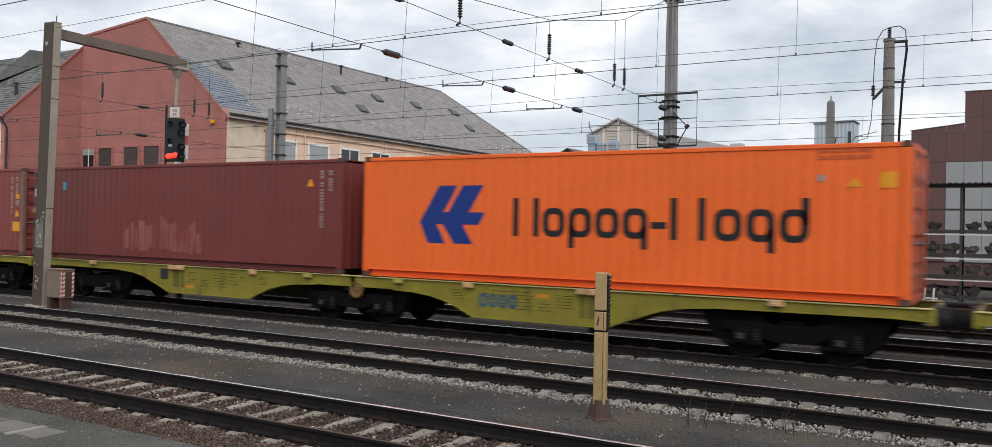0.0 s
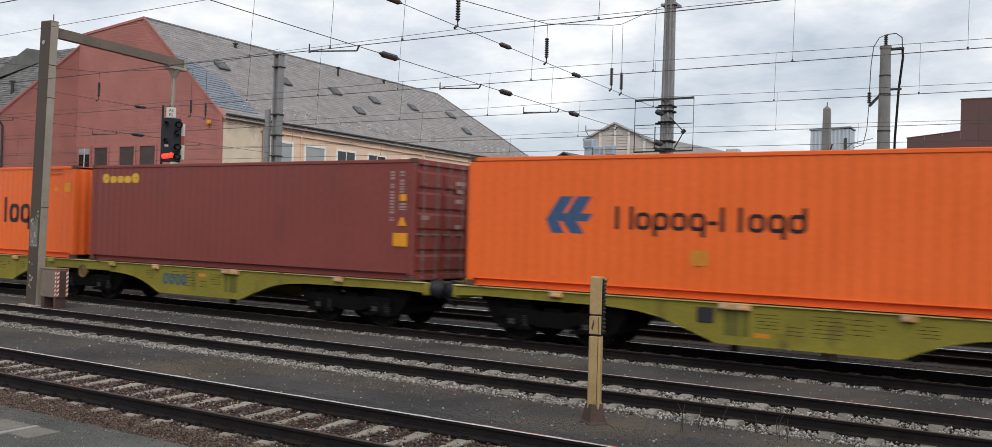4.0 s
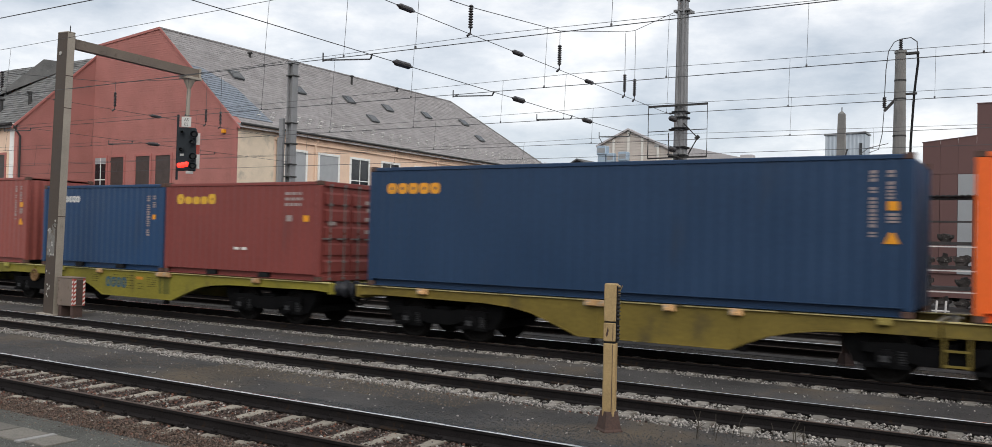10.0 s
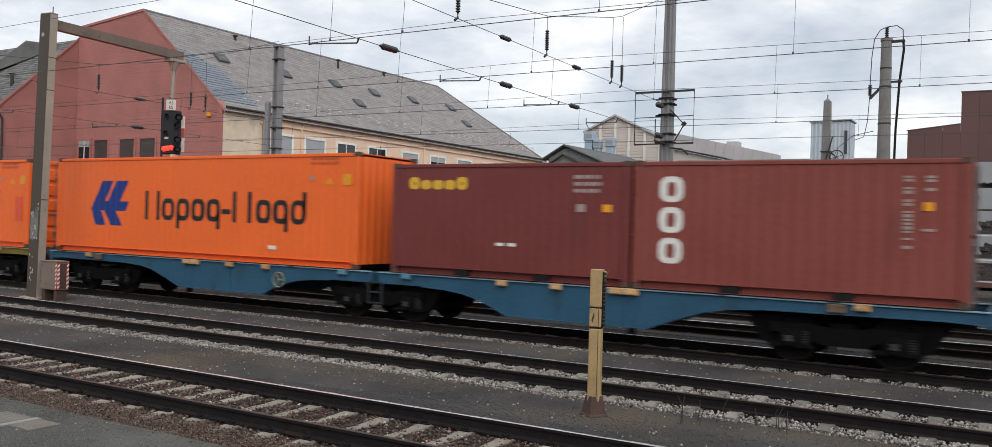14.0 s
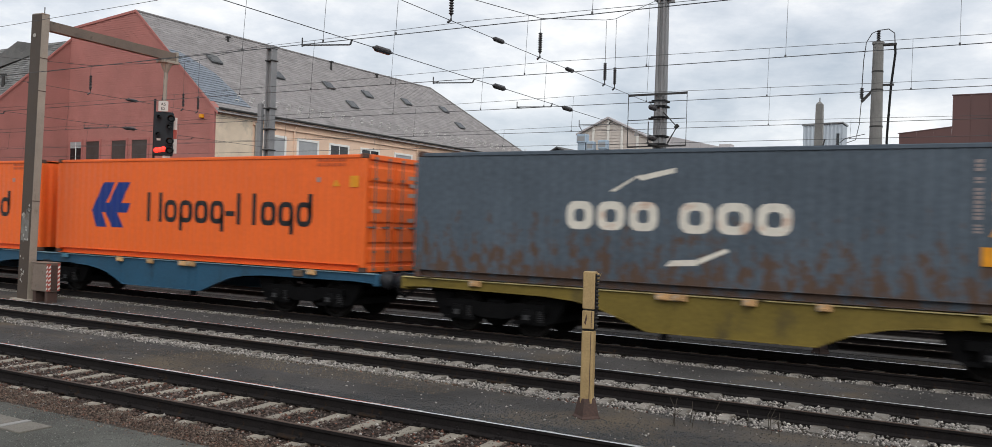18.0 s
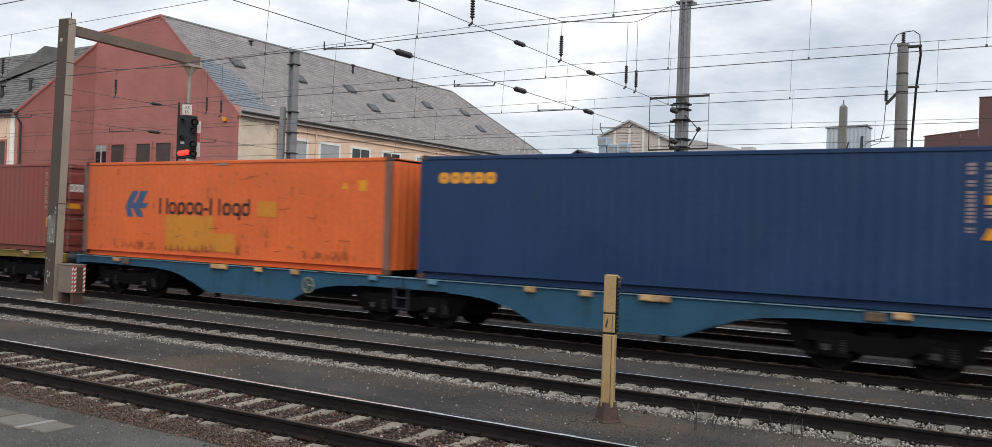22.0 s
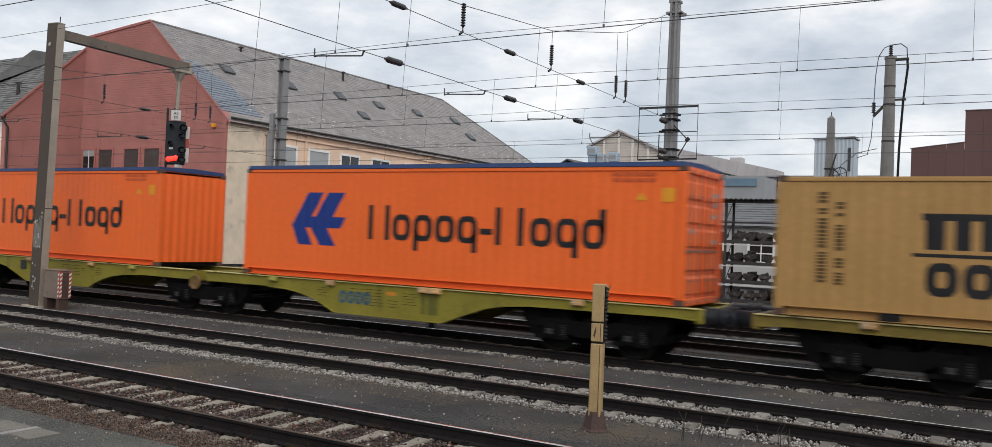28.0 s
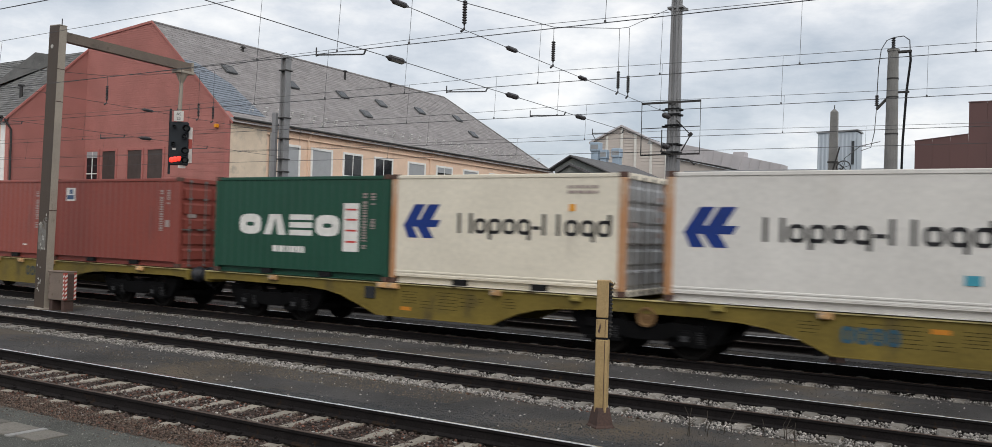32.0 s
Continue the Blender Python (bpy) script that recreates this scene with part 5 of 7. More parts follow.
def wagon(s, first, tint, stretch=0.0):
    """One half of a twin container wagon under a 12.2 m load whose left end is at s. first: it leads its pair, so its short-coupled end is on the right."""
    paint_m = {"yellow": W_YELLOW, "dirty": W_DIRTY, "blue": W_BLUE}[tint]
    name = {"yellow": "yellow green", "dirty": "dirty yellow", "blue": "blue"}[tint]
    c = s + 6.096
    w = thing("container_wagon", c, TRAIN_Y, 0, name + " fish-belly wagon unit of an articulated pair", "wagon", "wagons of the train")
    sign = -1 if first else 1
    # the newer wagons carry stencils, a hand wheel and fewer brackets
    newer = tint == "yellow" or (tint == "dirty" and s > 290)

    def X(u):
        return (u - 6.096) * sign

    def sill():
        pts = [(X(-0.42 - stretch), 0.90)] + [(X(u), z) for u, z in BELLY[1:]] + [(X(12.55), 1.165), (X(-0.42 - stretch), 1.165)]
        b = Build().prism(pts, -0.012, 0.012)
        for u in (3.05, 4.45, 5.95, 6.25) if tint == "blue" else (3.05, 6.0):
            zb = 0.44 if 3.1 < u < 6.6 else 0.52
            b.box(X(u) - 0.03, X(u) + 0.03, -0.024, -0.012, zb, 1.13)
        p = [(X(u), z) for u, z in BELLY[1:]]
        for (xa, za), (xc, zc) in zip(p, p[1:]):
            b.add([(xa, -0.05, za), (xc, -0.05, zc), (xc, 0.09, zc), (xa, 0.09, za), (xa, -0.05, za - 0.018), (xc, -0.05, zc - 0.018), (xc, 0.09, zc - 0.018), (xa, 0.09, za - 0.018)],
                  [(0, 1, 2, 3), (7, 6, 5, 4), (0, 4, 5, 1), (3, 2, 6, 7)])
        return b.mesh("side_sill", paint_m)

    sill_mesh = kept(("sillw", first, tint, stretch), sill)
    part("side_sill", sill_mesh, paint_m, w, at=(0, -1.13, 0))
    part("side_sill", sill_mesh, paint_m, w, at=(0, 1.13, 0))
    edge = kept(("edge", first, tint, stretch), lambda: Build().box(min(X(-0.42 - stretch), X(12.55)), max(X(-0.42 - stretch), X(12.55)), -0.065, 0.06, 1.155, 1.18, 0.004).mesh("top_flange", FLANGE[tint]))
    part("top_flange", edge, FLANGE[tint], w, "pale flange edge, sky light in the paint", (0, -1.13, 0))
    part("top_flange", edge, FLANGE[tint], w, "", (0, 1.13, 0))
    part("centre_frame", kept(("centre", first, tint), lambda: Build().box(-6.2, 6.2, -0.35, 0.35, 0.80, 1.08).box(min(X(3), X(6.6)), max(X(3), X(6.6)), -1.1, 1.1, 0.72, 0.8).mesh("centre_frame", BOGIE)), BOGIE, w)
    for u in (-0.36 - stretch, 3.2, 5.0, 6.5, 12.49):
        part("cross_beam", kept(("cross", tint), lambda: Build().box(-0.06, 0.06, -1.1, 1.1, 0.86, 1.14, 0.01).mesh("cross_beam", paint_m)), paint_m, w, at=(X(u), 0, 0))
    near = 1.1 if newer else 0.45
    for u in (near, 3.07, *((5.95, 6.27, 9.92) if newer else (4.42, 5.79, 6.12, 10.52))):
        sz = 0.14 if u > 9 else 0.155 if u > 5 and u < 7 else 0.125
        part("container_bracket", kept(("br", sz, tint if u == near else ""), lambda: Build().box(-sz, sz, -0.05, 0.03, 1.045, 1.182, 0.012).box(-sz * 0.7, sz * 0.7, -0.075, -0.05, 1.06, 1.12, 0.008).mesh("container_bracket", RIBS[tint] if u == near else BRACKET)),
             RIBS[tint] if u == near else BRACKET, w, "" if u == near else "rusty pale orange container bracket", (X(u), -1.19, 0))
    if tint == "blue":
        part("bracket_foot", kept("brfoot", lambda: Build().box(-0.16, 0.16, -0.04, 0.03, 0.985, 1.15, 0.02).mesh("bracket_foot", RUSTY)), RUSTY, w, "rusty brown bracket", (X(10.08), -1.19, 0))
    # lettering and stencilled tables as plain bars
    def stencils():
        b = Build()
        spots = [(3.45, 3.62, 0.95), (4.15, 4.72, 1.03), (3.68, 4.08, 1.02), (5.3, 5.72, 1.0), (2.6, 2.93, 0.99), (4.86, 5.2, 0.80)]
        for i, (u0, u1, top) in enumerate(spots):
            for x0, x1, z0, z1 in [(r[0][0], r[1][0], r[0][1], r[2][1]) for r in lines(u0, u1, top, (2, 6, 4, 5, 4, 3)[i], 0.014, (0.055, 0.062, 0.075, 0.05, 0.05, 0.06)[i], 10 + i)]:
                a, e = sorted((X(x0), X(x1)))
                b.add([(a, -1.1445, z0), (e, -1.1445, z0), (e, -1.1445, z1), (a, -1.1445, z1)], [(0, 1, 2, 3)])
        return b.mesh("stencil_marking", STENCIL)
    if newer:
        tagged(part("stencil_marking", kept(("stencil", first), stencils), STENCIL, w), kind="stuff")
    for u in (2.95, 6.12):
        part("lifting_lug", kept("lug", lambda: Build().prism([(-0.05, 0.0), (0.05, 0.0), (0.075, -0.15), (-0.085, -0.16)], -0.06, 0.06).mesh("lifting_lug", BOGIE)), BOGIE, w, "black lifting lug", (X(u), -1.08, 0.405 if u > 3 else 0.52))
    if tint == "yellow":
        part("grime_patch", kept(("grime", tint), lambda: Build().box(-0.24, 0.24, -0.004, 0.0, 0.55, 1.03).mesh("grime_patch", OLIVE)), OLIVE, w, "dark green patched paint", (X(6.08), -1.1425, 0))
    if not first and tint != "blue":
        ink = LOGO_INK["yellow" if newer else "dirty"]

        def logo():
            b, start = Build(), 3.32 if newer else 4.63
            for q in word(start, start + 1.02, 0.64, 0.95, LOGO_WORD, 0.075):
                for r in q:
                    b.add([(X(x), -1.146, z) for x, z in r], [tuple(range(len(r)))])
            return b.mesh("logo_shape", ink)
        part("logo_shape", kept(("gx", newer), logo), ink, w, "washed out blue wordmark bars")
    if newer:
        part("load_label", kept(("amber", first), lambda: Build().box(-0.15, 0.15, -0.003, 0.0, 0.0, 0.085).mesh("load_label", MARK["ochre"])), MARK["ochre"], w, "ochre painted load label", (X(5.6 if first else 4.95), -1.1425, 0.55 if first else 0.92))
    if first and newer:
        part("data_plate", kept("plate", lambda: Build().box(-0.16, 0.16, -0.03, 0.0, 0.77, 1.06, 0.01).mesh("data_plate", SLATE_PLATE)), SLATE_PLATE, w, "dark grey plate", (X(6.68), -1.145, 0))
    # the pair shares one bogie under its joint
    for u in (10.12,) if first else (10.15, -0.475 - stretch * 1.18):
        bg = part("bogie", BOGIE_MESH, BOGIE, w, "black two-axle bogie", (X(u), 0, 0))
        for turn in (0, 180):
            part("brake_beam", BRAKE_BEAM, BOGIE, bg, at=pose(0, 0, 0, 0, 0, turn))
            part("brake_gear", END_WEDGE, BOGIE, bg, at=pose(0, 0, 0, 0, 0, turn))
            part("brake_gear", END_WEDGE, BOGIE, bg, at=pose(0, 0, 0, 0, 0, turn) @ pose(0, 1.66, 0))
        for dx in (-0.9, 0.9):
            ws = part("wheelset", WHEELSET, WHEEL, bg, "dark steel wheelset", (dx, 0, WHEEL_R))
            WHEELS.append((ws, dx, c + X(u) + dx))
            for y in (-1.0, 1.0):
                ab = part("axle_box", AXLE_BOX, BOGIE, bg, "black axle box", pose(dx, y, WHEEL_R, 0, 0, 0 if y < 0 else 180))
                if y < 0:
                    part("cover_plate", COVER_PLATE, PALE_MARK, ab, "pale painted axle box mark")
                if y < 0:
                    for ex in (0.27,):
                        part("spring", SPRING_MESH, SPRING, bg, "dark coil spring", (dx + ex, y, WHEEL_R))
    # buffers at the free end, a drawbar and hoses at the short-coupled end
    e = X(12.55)
    d = 1 if e > 0 else -1

    def buffer():
        b = Build().lathe((0, 0, 0), (d, 0, 0), [(0, 0.19), (0.05, 0.19), (0.05, 0.165), (0.36, 0.165), (0.36, 0.135), (0.57, 0.135), (0.575, 0.22), (0.62, 0.23), (0.64, 0.20)], 16)
        return b.mesh("buffer", BUFFER, smooth=True)

    for y in (-0.875, 0.875):
        part("buffer", kept(("buffer", d), buffer), BUFFER, w, "dark greased buffer", (e, y, 1.03), smooth=False)
    part("coupling_hook", kept(("hook", d), lambda: Build().box(min(0, d * 0.6), max(0, d * 0.6), -0.05, 0.05, 0.93, 1.05, 0.01).mesh("coupling_hook", BOGIE)), BOGIE, w, at=(e, 0, 0))
    part("end_beam", kept(("endbeam", tint, d), lambda: Build().box(-0.06, 0.06, -1.17, 1.17, 0.88, 1.165, 0.015).mesh("end_beam", paint_m)), paint_m, w, at=(e - d * 0.02, 0, 0))
    part("brake_pipe", kept(("pipe", d), lambda: Build().path([(0, -0.5, 0.95), (d * 0.2, -0.55, 0.75), (d * 0.42, -0.5, 0.62)], 0.03, 6).mesh("brake_pipe", BLACK)), BLACK, w, at=(e, 0, 0))
    a = X(-0.42 - stretch)
    part("drawbar", kept(("drawbar", d, stretch), lambda: Build().box(min(0, -d * (0.45 + stretch)), max(0, -d * (0.45 + stretch)), -0.16, 0.16, 0.82, 1.02, 0.02).mesh("drawbar", BOGIE)), BOGIE, w, at=(a, 0, 0))
    if not first:
        part("brake_unit", kept("brakeunit", lambda: Build().box(-0.3, 0.3, -0.8, -0.5, 0.80, 1.0, 0.03).mesh("brake_unit", BOGIE)), BOGIE, w, at=(a, 0, 0))
    if newer:
        if first:
            part("hand_wheel", kept(("handwheel", tint), lambda: Build().lathe((0, -1.1, 0.83), (0, -1, 0), [(0, 0.19), (0.04, 0.21), (0.07, 0.20), (0.07, 0.165), (0.03, 0.14), (0.03, 0.05), (0.06, 0.04)], 18).mesh("hand_wheel", HANDWHEEL)), HANDWHEEL, w, "rusty orange hand wheel", (a + 0.05, 0, 0))
    elif tint == "blue" and first:
        def ring_wheel():
            b = Build().path([(0.19 * math.cos(i * math.pi / 12), -1.19, 0.80 + 0.19 * math.sin(i * math.pi / 12)) for i in range(25)], 0.018, 6)
            b.tube((0, -1.19, 0.80), (0, -1.14, 0.80), 0.03, 8)
            for i in range(3):
                q = i * math.pi * 2 / 3
                b.tube((0, -1.19, 0.80), (0.19 * math.cos(q), -1.19, 0.80 + 0.19 * math.sin(q)), 0.012, 5)
            return b.mesh("hand_wheel", RING)
        part("hand_wheel", kept("ringwheel", ring_wheel), RING, w, "pale yellow brake hand wheel", (X(2.6), 0, 0))
    if not newer and not first:
        def steps():
            b = Build()
            for x in (-0.2, 0.2):
                b.box(x - 0.02, x + 0.02, -0.02, 0.02, 0.38, 1.12)
            for z in (0.40, 0.66, 0.9):
                b.box(-0.2, 0.2, -0.04, 0.04, z, z + 0.035)
            return b.mesh("step_ladder", SLATE_PLATE if tint == "blue" else paint_m)
        part("step_ladder", kept(("steps", tint), steps), GALV, w, "steel step ladder", at=(a + (-0.10 if tint == "blue" else 0.18) * d, -1.12, 0))
    return w


WHEELS = []
RING = material("pale yellow hand wheel paint", (0.27, 0.25, 0.15), 0.6, vary=0.2)
HC, STD = 2.896, 2.591
TRAIN = [
    (-40.6, False, "yellow", 0, [(40, HC, MAROON, "maroon_tex", "maroon corrugated freight container with white vertical letter blocks")]),
    (-26.9, True, "yellow", 0, [(40, HC, MAROON_DARK, "maroon_plain", "maroon corrugated freight container with a pale rubbed patch")]),
    (-14.0, False, "yellow", 0, [(40, HC, ORANGE, "orange", "orange corrugated freight container with blue and black marks")]),
    (-0.45, True, "yellow", 0, [(40, HC, ORANGE, "orange_patch", "orange corrugated freight container with a rust red patch")]),
    (12.6, False, "yellow", 0, [(40, HC, MAROON, "maroon_yellow", "dark maroon freight container with yellow wordmark bars")]),
    (26.3, True, "yellow", 0, [(40, HC, ORANGE, "orange_small", "orange freight container with a small faded blue mark")]),
    (39.47, False, "yellow", 0, [(40, HC, GREEN, "green", "green freight container with wide white letter blocks")]),
    (53.15, True, "yellow", 0, [(40, HC, FADED_RED, "maroon_bare", "brown red freight container with plain sides")]),
    (66.32, False, "yellow", 0, [(20, STD, BLUE_SHORT, "blue_short", "short blue freight container with small white bars"), (20, STD, MAROON, "maroon_short", "short brown red container with yellow wordmark bars")]),
    (80.12, True, "dirty", 0, [(40, HC, NAVY, "blue_long", "navy blue freight container with yellow wordmark bars")]),
    (93.24, False, "dirty", 0, [(40, HC, ORANGE, "orange_red", "orange freight container with a red repaired square")]),
    (107.0, True, "blue", 0, [(40, HC, ORANGE, "orange_mid", "orange freight container with blue and black marks on a blue wagon")]),
    (120.25, False, "blue", 0, [(20, STD, MAROON_DARK, "maroon_short", "short dark maroon container with yellow wordmark bars"), (20, STD, BROWN_RED, "maroon_stack", "short brown red container with large white slanted blocks")]),
    (134.1, True, "blue", 0, [(40, HC, ORANGE, "orange", "orange freight container with blue and black marks on a blue wagon")]),
    (147.15, False, "blue", 0, [(40, HC, ORANGE, "orange", "orange freight container with blue and black marks on a blue wagon")]),
]
TRAIN += [
    (160.85, True, "dirty", 0, [(40, HC, SLATE_BLUE, "rusty_blue", "slate blue freight container streaked with rust")]),
    (174.0, False, "dirty", 0, [(40, HC, BROWN_RED, "maroon_tex", "brown red freight container with white vertical letter blocks")]),
    (187.66, True, "blue", 0, [(40, HC, ORANGE_WORN, "orange_worn", "worn orange freight container with ochre overpainted patches")]),
    (200.75, False, "blue", 0, [(40, HC, BLUE, "blue_long", "blue freight container with yellow wordmark bars")]),
    (214.45, True, "yellow", 0, [(40, STD, OXIDE, "oxide_tex", "low oxide red freight container with white vertical letter blocks")]),
    (227.5, False, "yellow", 0, [(40, HC, BROWN_RED, "oxide_long", "brown red freight container with tall white letter column")]),
    (241.53, True, "yellow", 1.1, [(40, 2.80, ORANGE, "orange_top", "orange open-top container under a blue tarpaulin")]),
    (257.25, False, "yellow", 1.1, [(40, 2.80, ORANGE, "orange_top", "orange open-top container under a blue tarpaulin")]),
    (271.2, True, "dirty", 0, [(20, STD, SAND, "sand_short", "short sand yellow container with black blocks"), (20, STD, MAROON_DARK, "tex_short", "short dark maroon container with white letter blocks")]),
    (284.36, False, "dirty", 0, [(20, STD, OXIDE_LIGHT, "oxide_short", "short faded oxide red container with plain sides"), (20, STD, OXIDE_DULL, "oxide_badge", "short dull oxide red container with a blue white badge")]),
    (298.05, True, "dirty", 0, [(20, STD, GREEN_DARK, "green_short", "short dark green container with white letter blocks"), (20, STD, CREAM, "white_short", "short cream white refrigerated container with a blue mark")]),
    (311.1, False, "dirty", 0, [(40, STD, OFF_WHITE, "white_long", "long off white refrigerated container with a blue mark")]),
]
ROLLING = []
for left, first, tint, stretch, load in TRAIN:
    ROLLING.append((wagon(left, first, tint, stretch), left + 6.096, 0.0))
    x = left
    for feet, high, skin, design, label in load:
        ROLLING.append((container(x, feet, high, skin, design, label, skin in (CREAM, OFF_WHITE), skin is ORANGE and high == 2.80, first and feet == 40), x + LENGTH[feet] / 2, BASE_Z))
        x += 12.192 - LENGTH[feet]

# ---- signal gantry beside the train ----
GX, GY = -24.99, 15.41
gantry = thing("signal_gantry", GX, GY, GROUND_Z, "tall brown grey steel signal gantry with a cantilever arm", "signal gantry")
# the post leans a little along the tracks
gantry.matrix_basis = pose(GX, GY, GROUND_Z, 0, 2.07, 0)
part("post", Build().box(-0.24, 0.24, -0.12, 0.12, 0, 8.33, 0.012), POST_BROWN, gantry)
# thin sheet over the front face, darker than the rest of the post
part("front_flange", Build().box(-0.243, 0.243, -0.128, -0.1205, 0.05, 8.33, 0.003), POST_DARK, gantry, "dark brown front sheet")
for z in (2.9, 6.1, 7.05):
    part("seam", Build().box(0.2405, 0.2445, -0.119, 0.119, z, z + 0.025), POST_FOOT, gantry)
part("post_cap", Build().box(-0.245, 0.245, -0.125, 0.125, 8.33, 8.36, 0.008), POST_BROWN, gantry)
part("base_plate", Build().box(-0.36, 0.36, -0.28, 0.28, -0.02, 0.05, 0.01), POST_BROWN, gantry)
rng = random.Random(71)
for k in range(26):
    # chipped paint and scraps of paper on the face to the tracks
    z = 2.55 + rng.uniform(-0.12, 0.12) if k < 7 else rng.uniform(0.5, 3.1)
    x, w, h = rng.uniform(-0.17, 0.14), rng.uniform(0.02, 0.11 if k < 7 else 0.05), rng.uniform(0.03, 0.16 if k < 7 else 0.07)
    part("paint_chip", Build().prism([(x - w, z), (x + w * 0.4, z - h * 0.6), (x + w, z + h * 0.2), (x - w * 0.2, z + h)], -0.1345, -0.129), CHIP if k % 3 else CHIP_DARK, gantry)
part("worn_patch", Build().box(-0.20, 0.16, -0.1318, -0.1285, 1.75, 2.5), CHIP_DARK, gantry, "grey worn patch")
part("bolt_ring", Build().lathe((-0.05, -0.128, 7.72), (0, -1, 0), [(0, 0.06), (0.02, 0.06), (0.02, 0.035)], 10), CHIP, gantry)
part("arm", Build().prism([(0.15, 7.92), (0.15, 8.20), (4.75, 8.08), (4.75, 7.80)], -0.13, 0.13, "yz"), POST_ARM, gantry)
part("arm_flange", Build().box(-0.145, 0.145, 0.15, 0.19, 7.86, 8.26, 0.006), POST_BROWN, gantry)
part("arm_head", Build().box(-0.22, 0.22, 4.2, 4.8, 7.70, 7.79, 0.01).box(-0.17, 0.17, 4.72, 4.8, 7.74, 8.12, 0.01), POST_BROWN, gantry)
part("drop_pipe", Build().tube((0, 4.45, 5.9), (0, 4.45, 7.71), 0.065, 10).lathe((0, 4.45, 7.39), (0, 0, 1), [(0, 0.065), (0.3, 0.2), (0.32, 0.2)], 12), POST_BROWN, gantry)
part("cap_eye", Build().tube((0.16, 0, 8.36), (0.16, 0, 8.55), 0.015, 5), WIRE, gantry)
part("hazard_strip", Build().box(-0.247, -0.241, -0.118, -0.07, 0.5, 1.3), STRIPE_WHITE, gantry, "faded striped warning strip")

sig = thing("railway_signal", GX + 0.25, GY + 4.45, 4.43, "dark railway signal head showing red", "signal", turn=46)
part("housing", Build().box(-0.30, 0.30, -0.13, 0.13, 0, 1.46, 0.03), SIGNAL, sig)
part("backboard_edge", Build().box(0.302, 0.42, 0.02, 0.05, 0.1, 1.3), STRIPE_WHITE, sig, "white and red board edge")
part("backboard_mark", Build().box(0.303, 0.419, 0.012, 0.019, 0.58, 0.9), STRIPE_RED, sig, "red band")
for k, (x, z, r) in enumerate(((0.24, 1.25, 0.11), (-0.14, 1.30, 0.05), (0.18, 0.98, 0.07), (-0.16, 0.72, 0.06), (0.22, 0.50, 0.11), (0.22, 0.18, 0.11))):
    part("lamp_hood", Build().lathe((x, -0.13, z), (0, -1, -0.12), [(0, r), (0.0, r * 1.15), (0.22, r * 1.2), (0.22, r * 1.08), (0.01, r * 1.02)], 12), SIGNAL, sig)
    part("lens", Build().lathe((x, -0.132, z), (0, -1, 0), [(0, r), (0.015, r * 0.7)], 12), LENS, sig)
for x in (-0.20, -0.10, 0.02):
    part("red_lamp", Build().lathe((x, -0.135, 0.17 + 0.22 * (x + 0.2)), (0, -1, 0), [(0, 0.09), (0.03, 0.085), (0.05, 0.04)], 14), LAMP_RED, sig, "glowing red lamp")
part("small_plate", Build().box(-0.2, -0.08, -0.135, -0.13, 0.5, 0.57), PLATE, sig)
part("foot_plate", Build().box(0.0, 0.24, -0.14, -0.10, -0.10, 0.0, 0.01), PLATE, sig)
part("back_pole", Build().box(-0.34, -0.27, 0.06, 0.13, -0.3, 1.9), SIGNAL, sig)

sign = thing("signal_plate", GX + 0.38, GY + 4.30, 5.90, "small white plate with two rows of black letters", "sign", turn=40)
part("plate", Build().box(-0.155, 0.155, -0.01, 0.01, 0, 0.34, 0.006), PLATE, sign)
for txt, z in (("AS", 0.19), ("ES", 0.045)):
    cu = bpy.data.curves.new("letters", "FONT")
    cu.body, cu.size, cu.align_x, cu.extrude = txt, 0.14, "CENTER", 0.001
    tx = new("letters", cu)
    dg = bpy.context.evaluated_depsgraph_get()
    me = bpy.data.meshes.new_from_object(tx.evaluated_get(dg))
    bpy.data.objects.remove(tx)
    me.materials.clear()
    me.materials.append(BLACK)
    part("letters", me, BLACK, sign, at=pose(0, -0.013, z, 90, 0, 0))

cab = thing("trackside_cabinet", -24.09, 15.43, GROUND_Z, "brown trackside cabinet with red and white striped edges", "cabinet")
part("body", Build().box(-0.41, 0.39, -0.18, 0.18, 0.32, 1.12, 0.015), CABINET, cab)
part("lid", Build().box(-0.43, 0.41, -0.20, 0.20, 1.12, 1.155, 0.01), CABINET, cab)
for x in (-0.3, 0.27):
    part("leg", Build().box(x - 0.07, x + 0.07, -0.15, 0.15, -0.02, 0.32, 0.01), POST_FOOT, cab)
part("end_door", Build().box(0.391, 0.405, -0.10, 0.10, 0.36, 1.08, 0.004), POST_FOOT, cab, "dark red brown end panel")
for y0, y1 in ((-0.178, -0.105), (0.105, 0.178)):
    strip = part("warning_strip", Build().box(0.391, 0.400, y0, y1, 0.34, 1.12), STRIPE_RED, cab, "red and white striped edge")
    for k in range(6):
        z = 0.36 + k * 0.122
        part("white_stripe", Build().add([(0.403, y0, z), (0.403, y1, z + 0.045), (0.403, y1, z + 0.105), (0.403, y0, z + 0.06)], [(0, 1, 2, 3)]), STRIPE_WHITE, strip)
strip = part("warning_strip", Build().box(0.325, 0.389, -0.190, -0.181, 0.34, 1.12), STRIPE_RED, cab, "red and white striped edge")
for k in range(6):
    z = 0.36 + k * 0.122
    part("white_stripe", Build().add([(0.325, -0.193, z), (0.389, -0.193, z + 0.045), (0.389, -0.193, z + 0.105), (0.325, -0.193, z + 0.06)], [(0, 1, 2, 3)]), STRIPE_WHITE, strip)

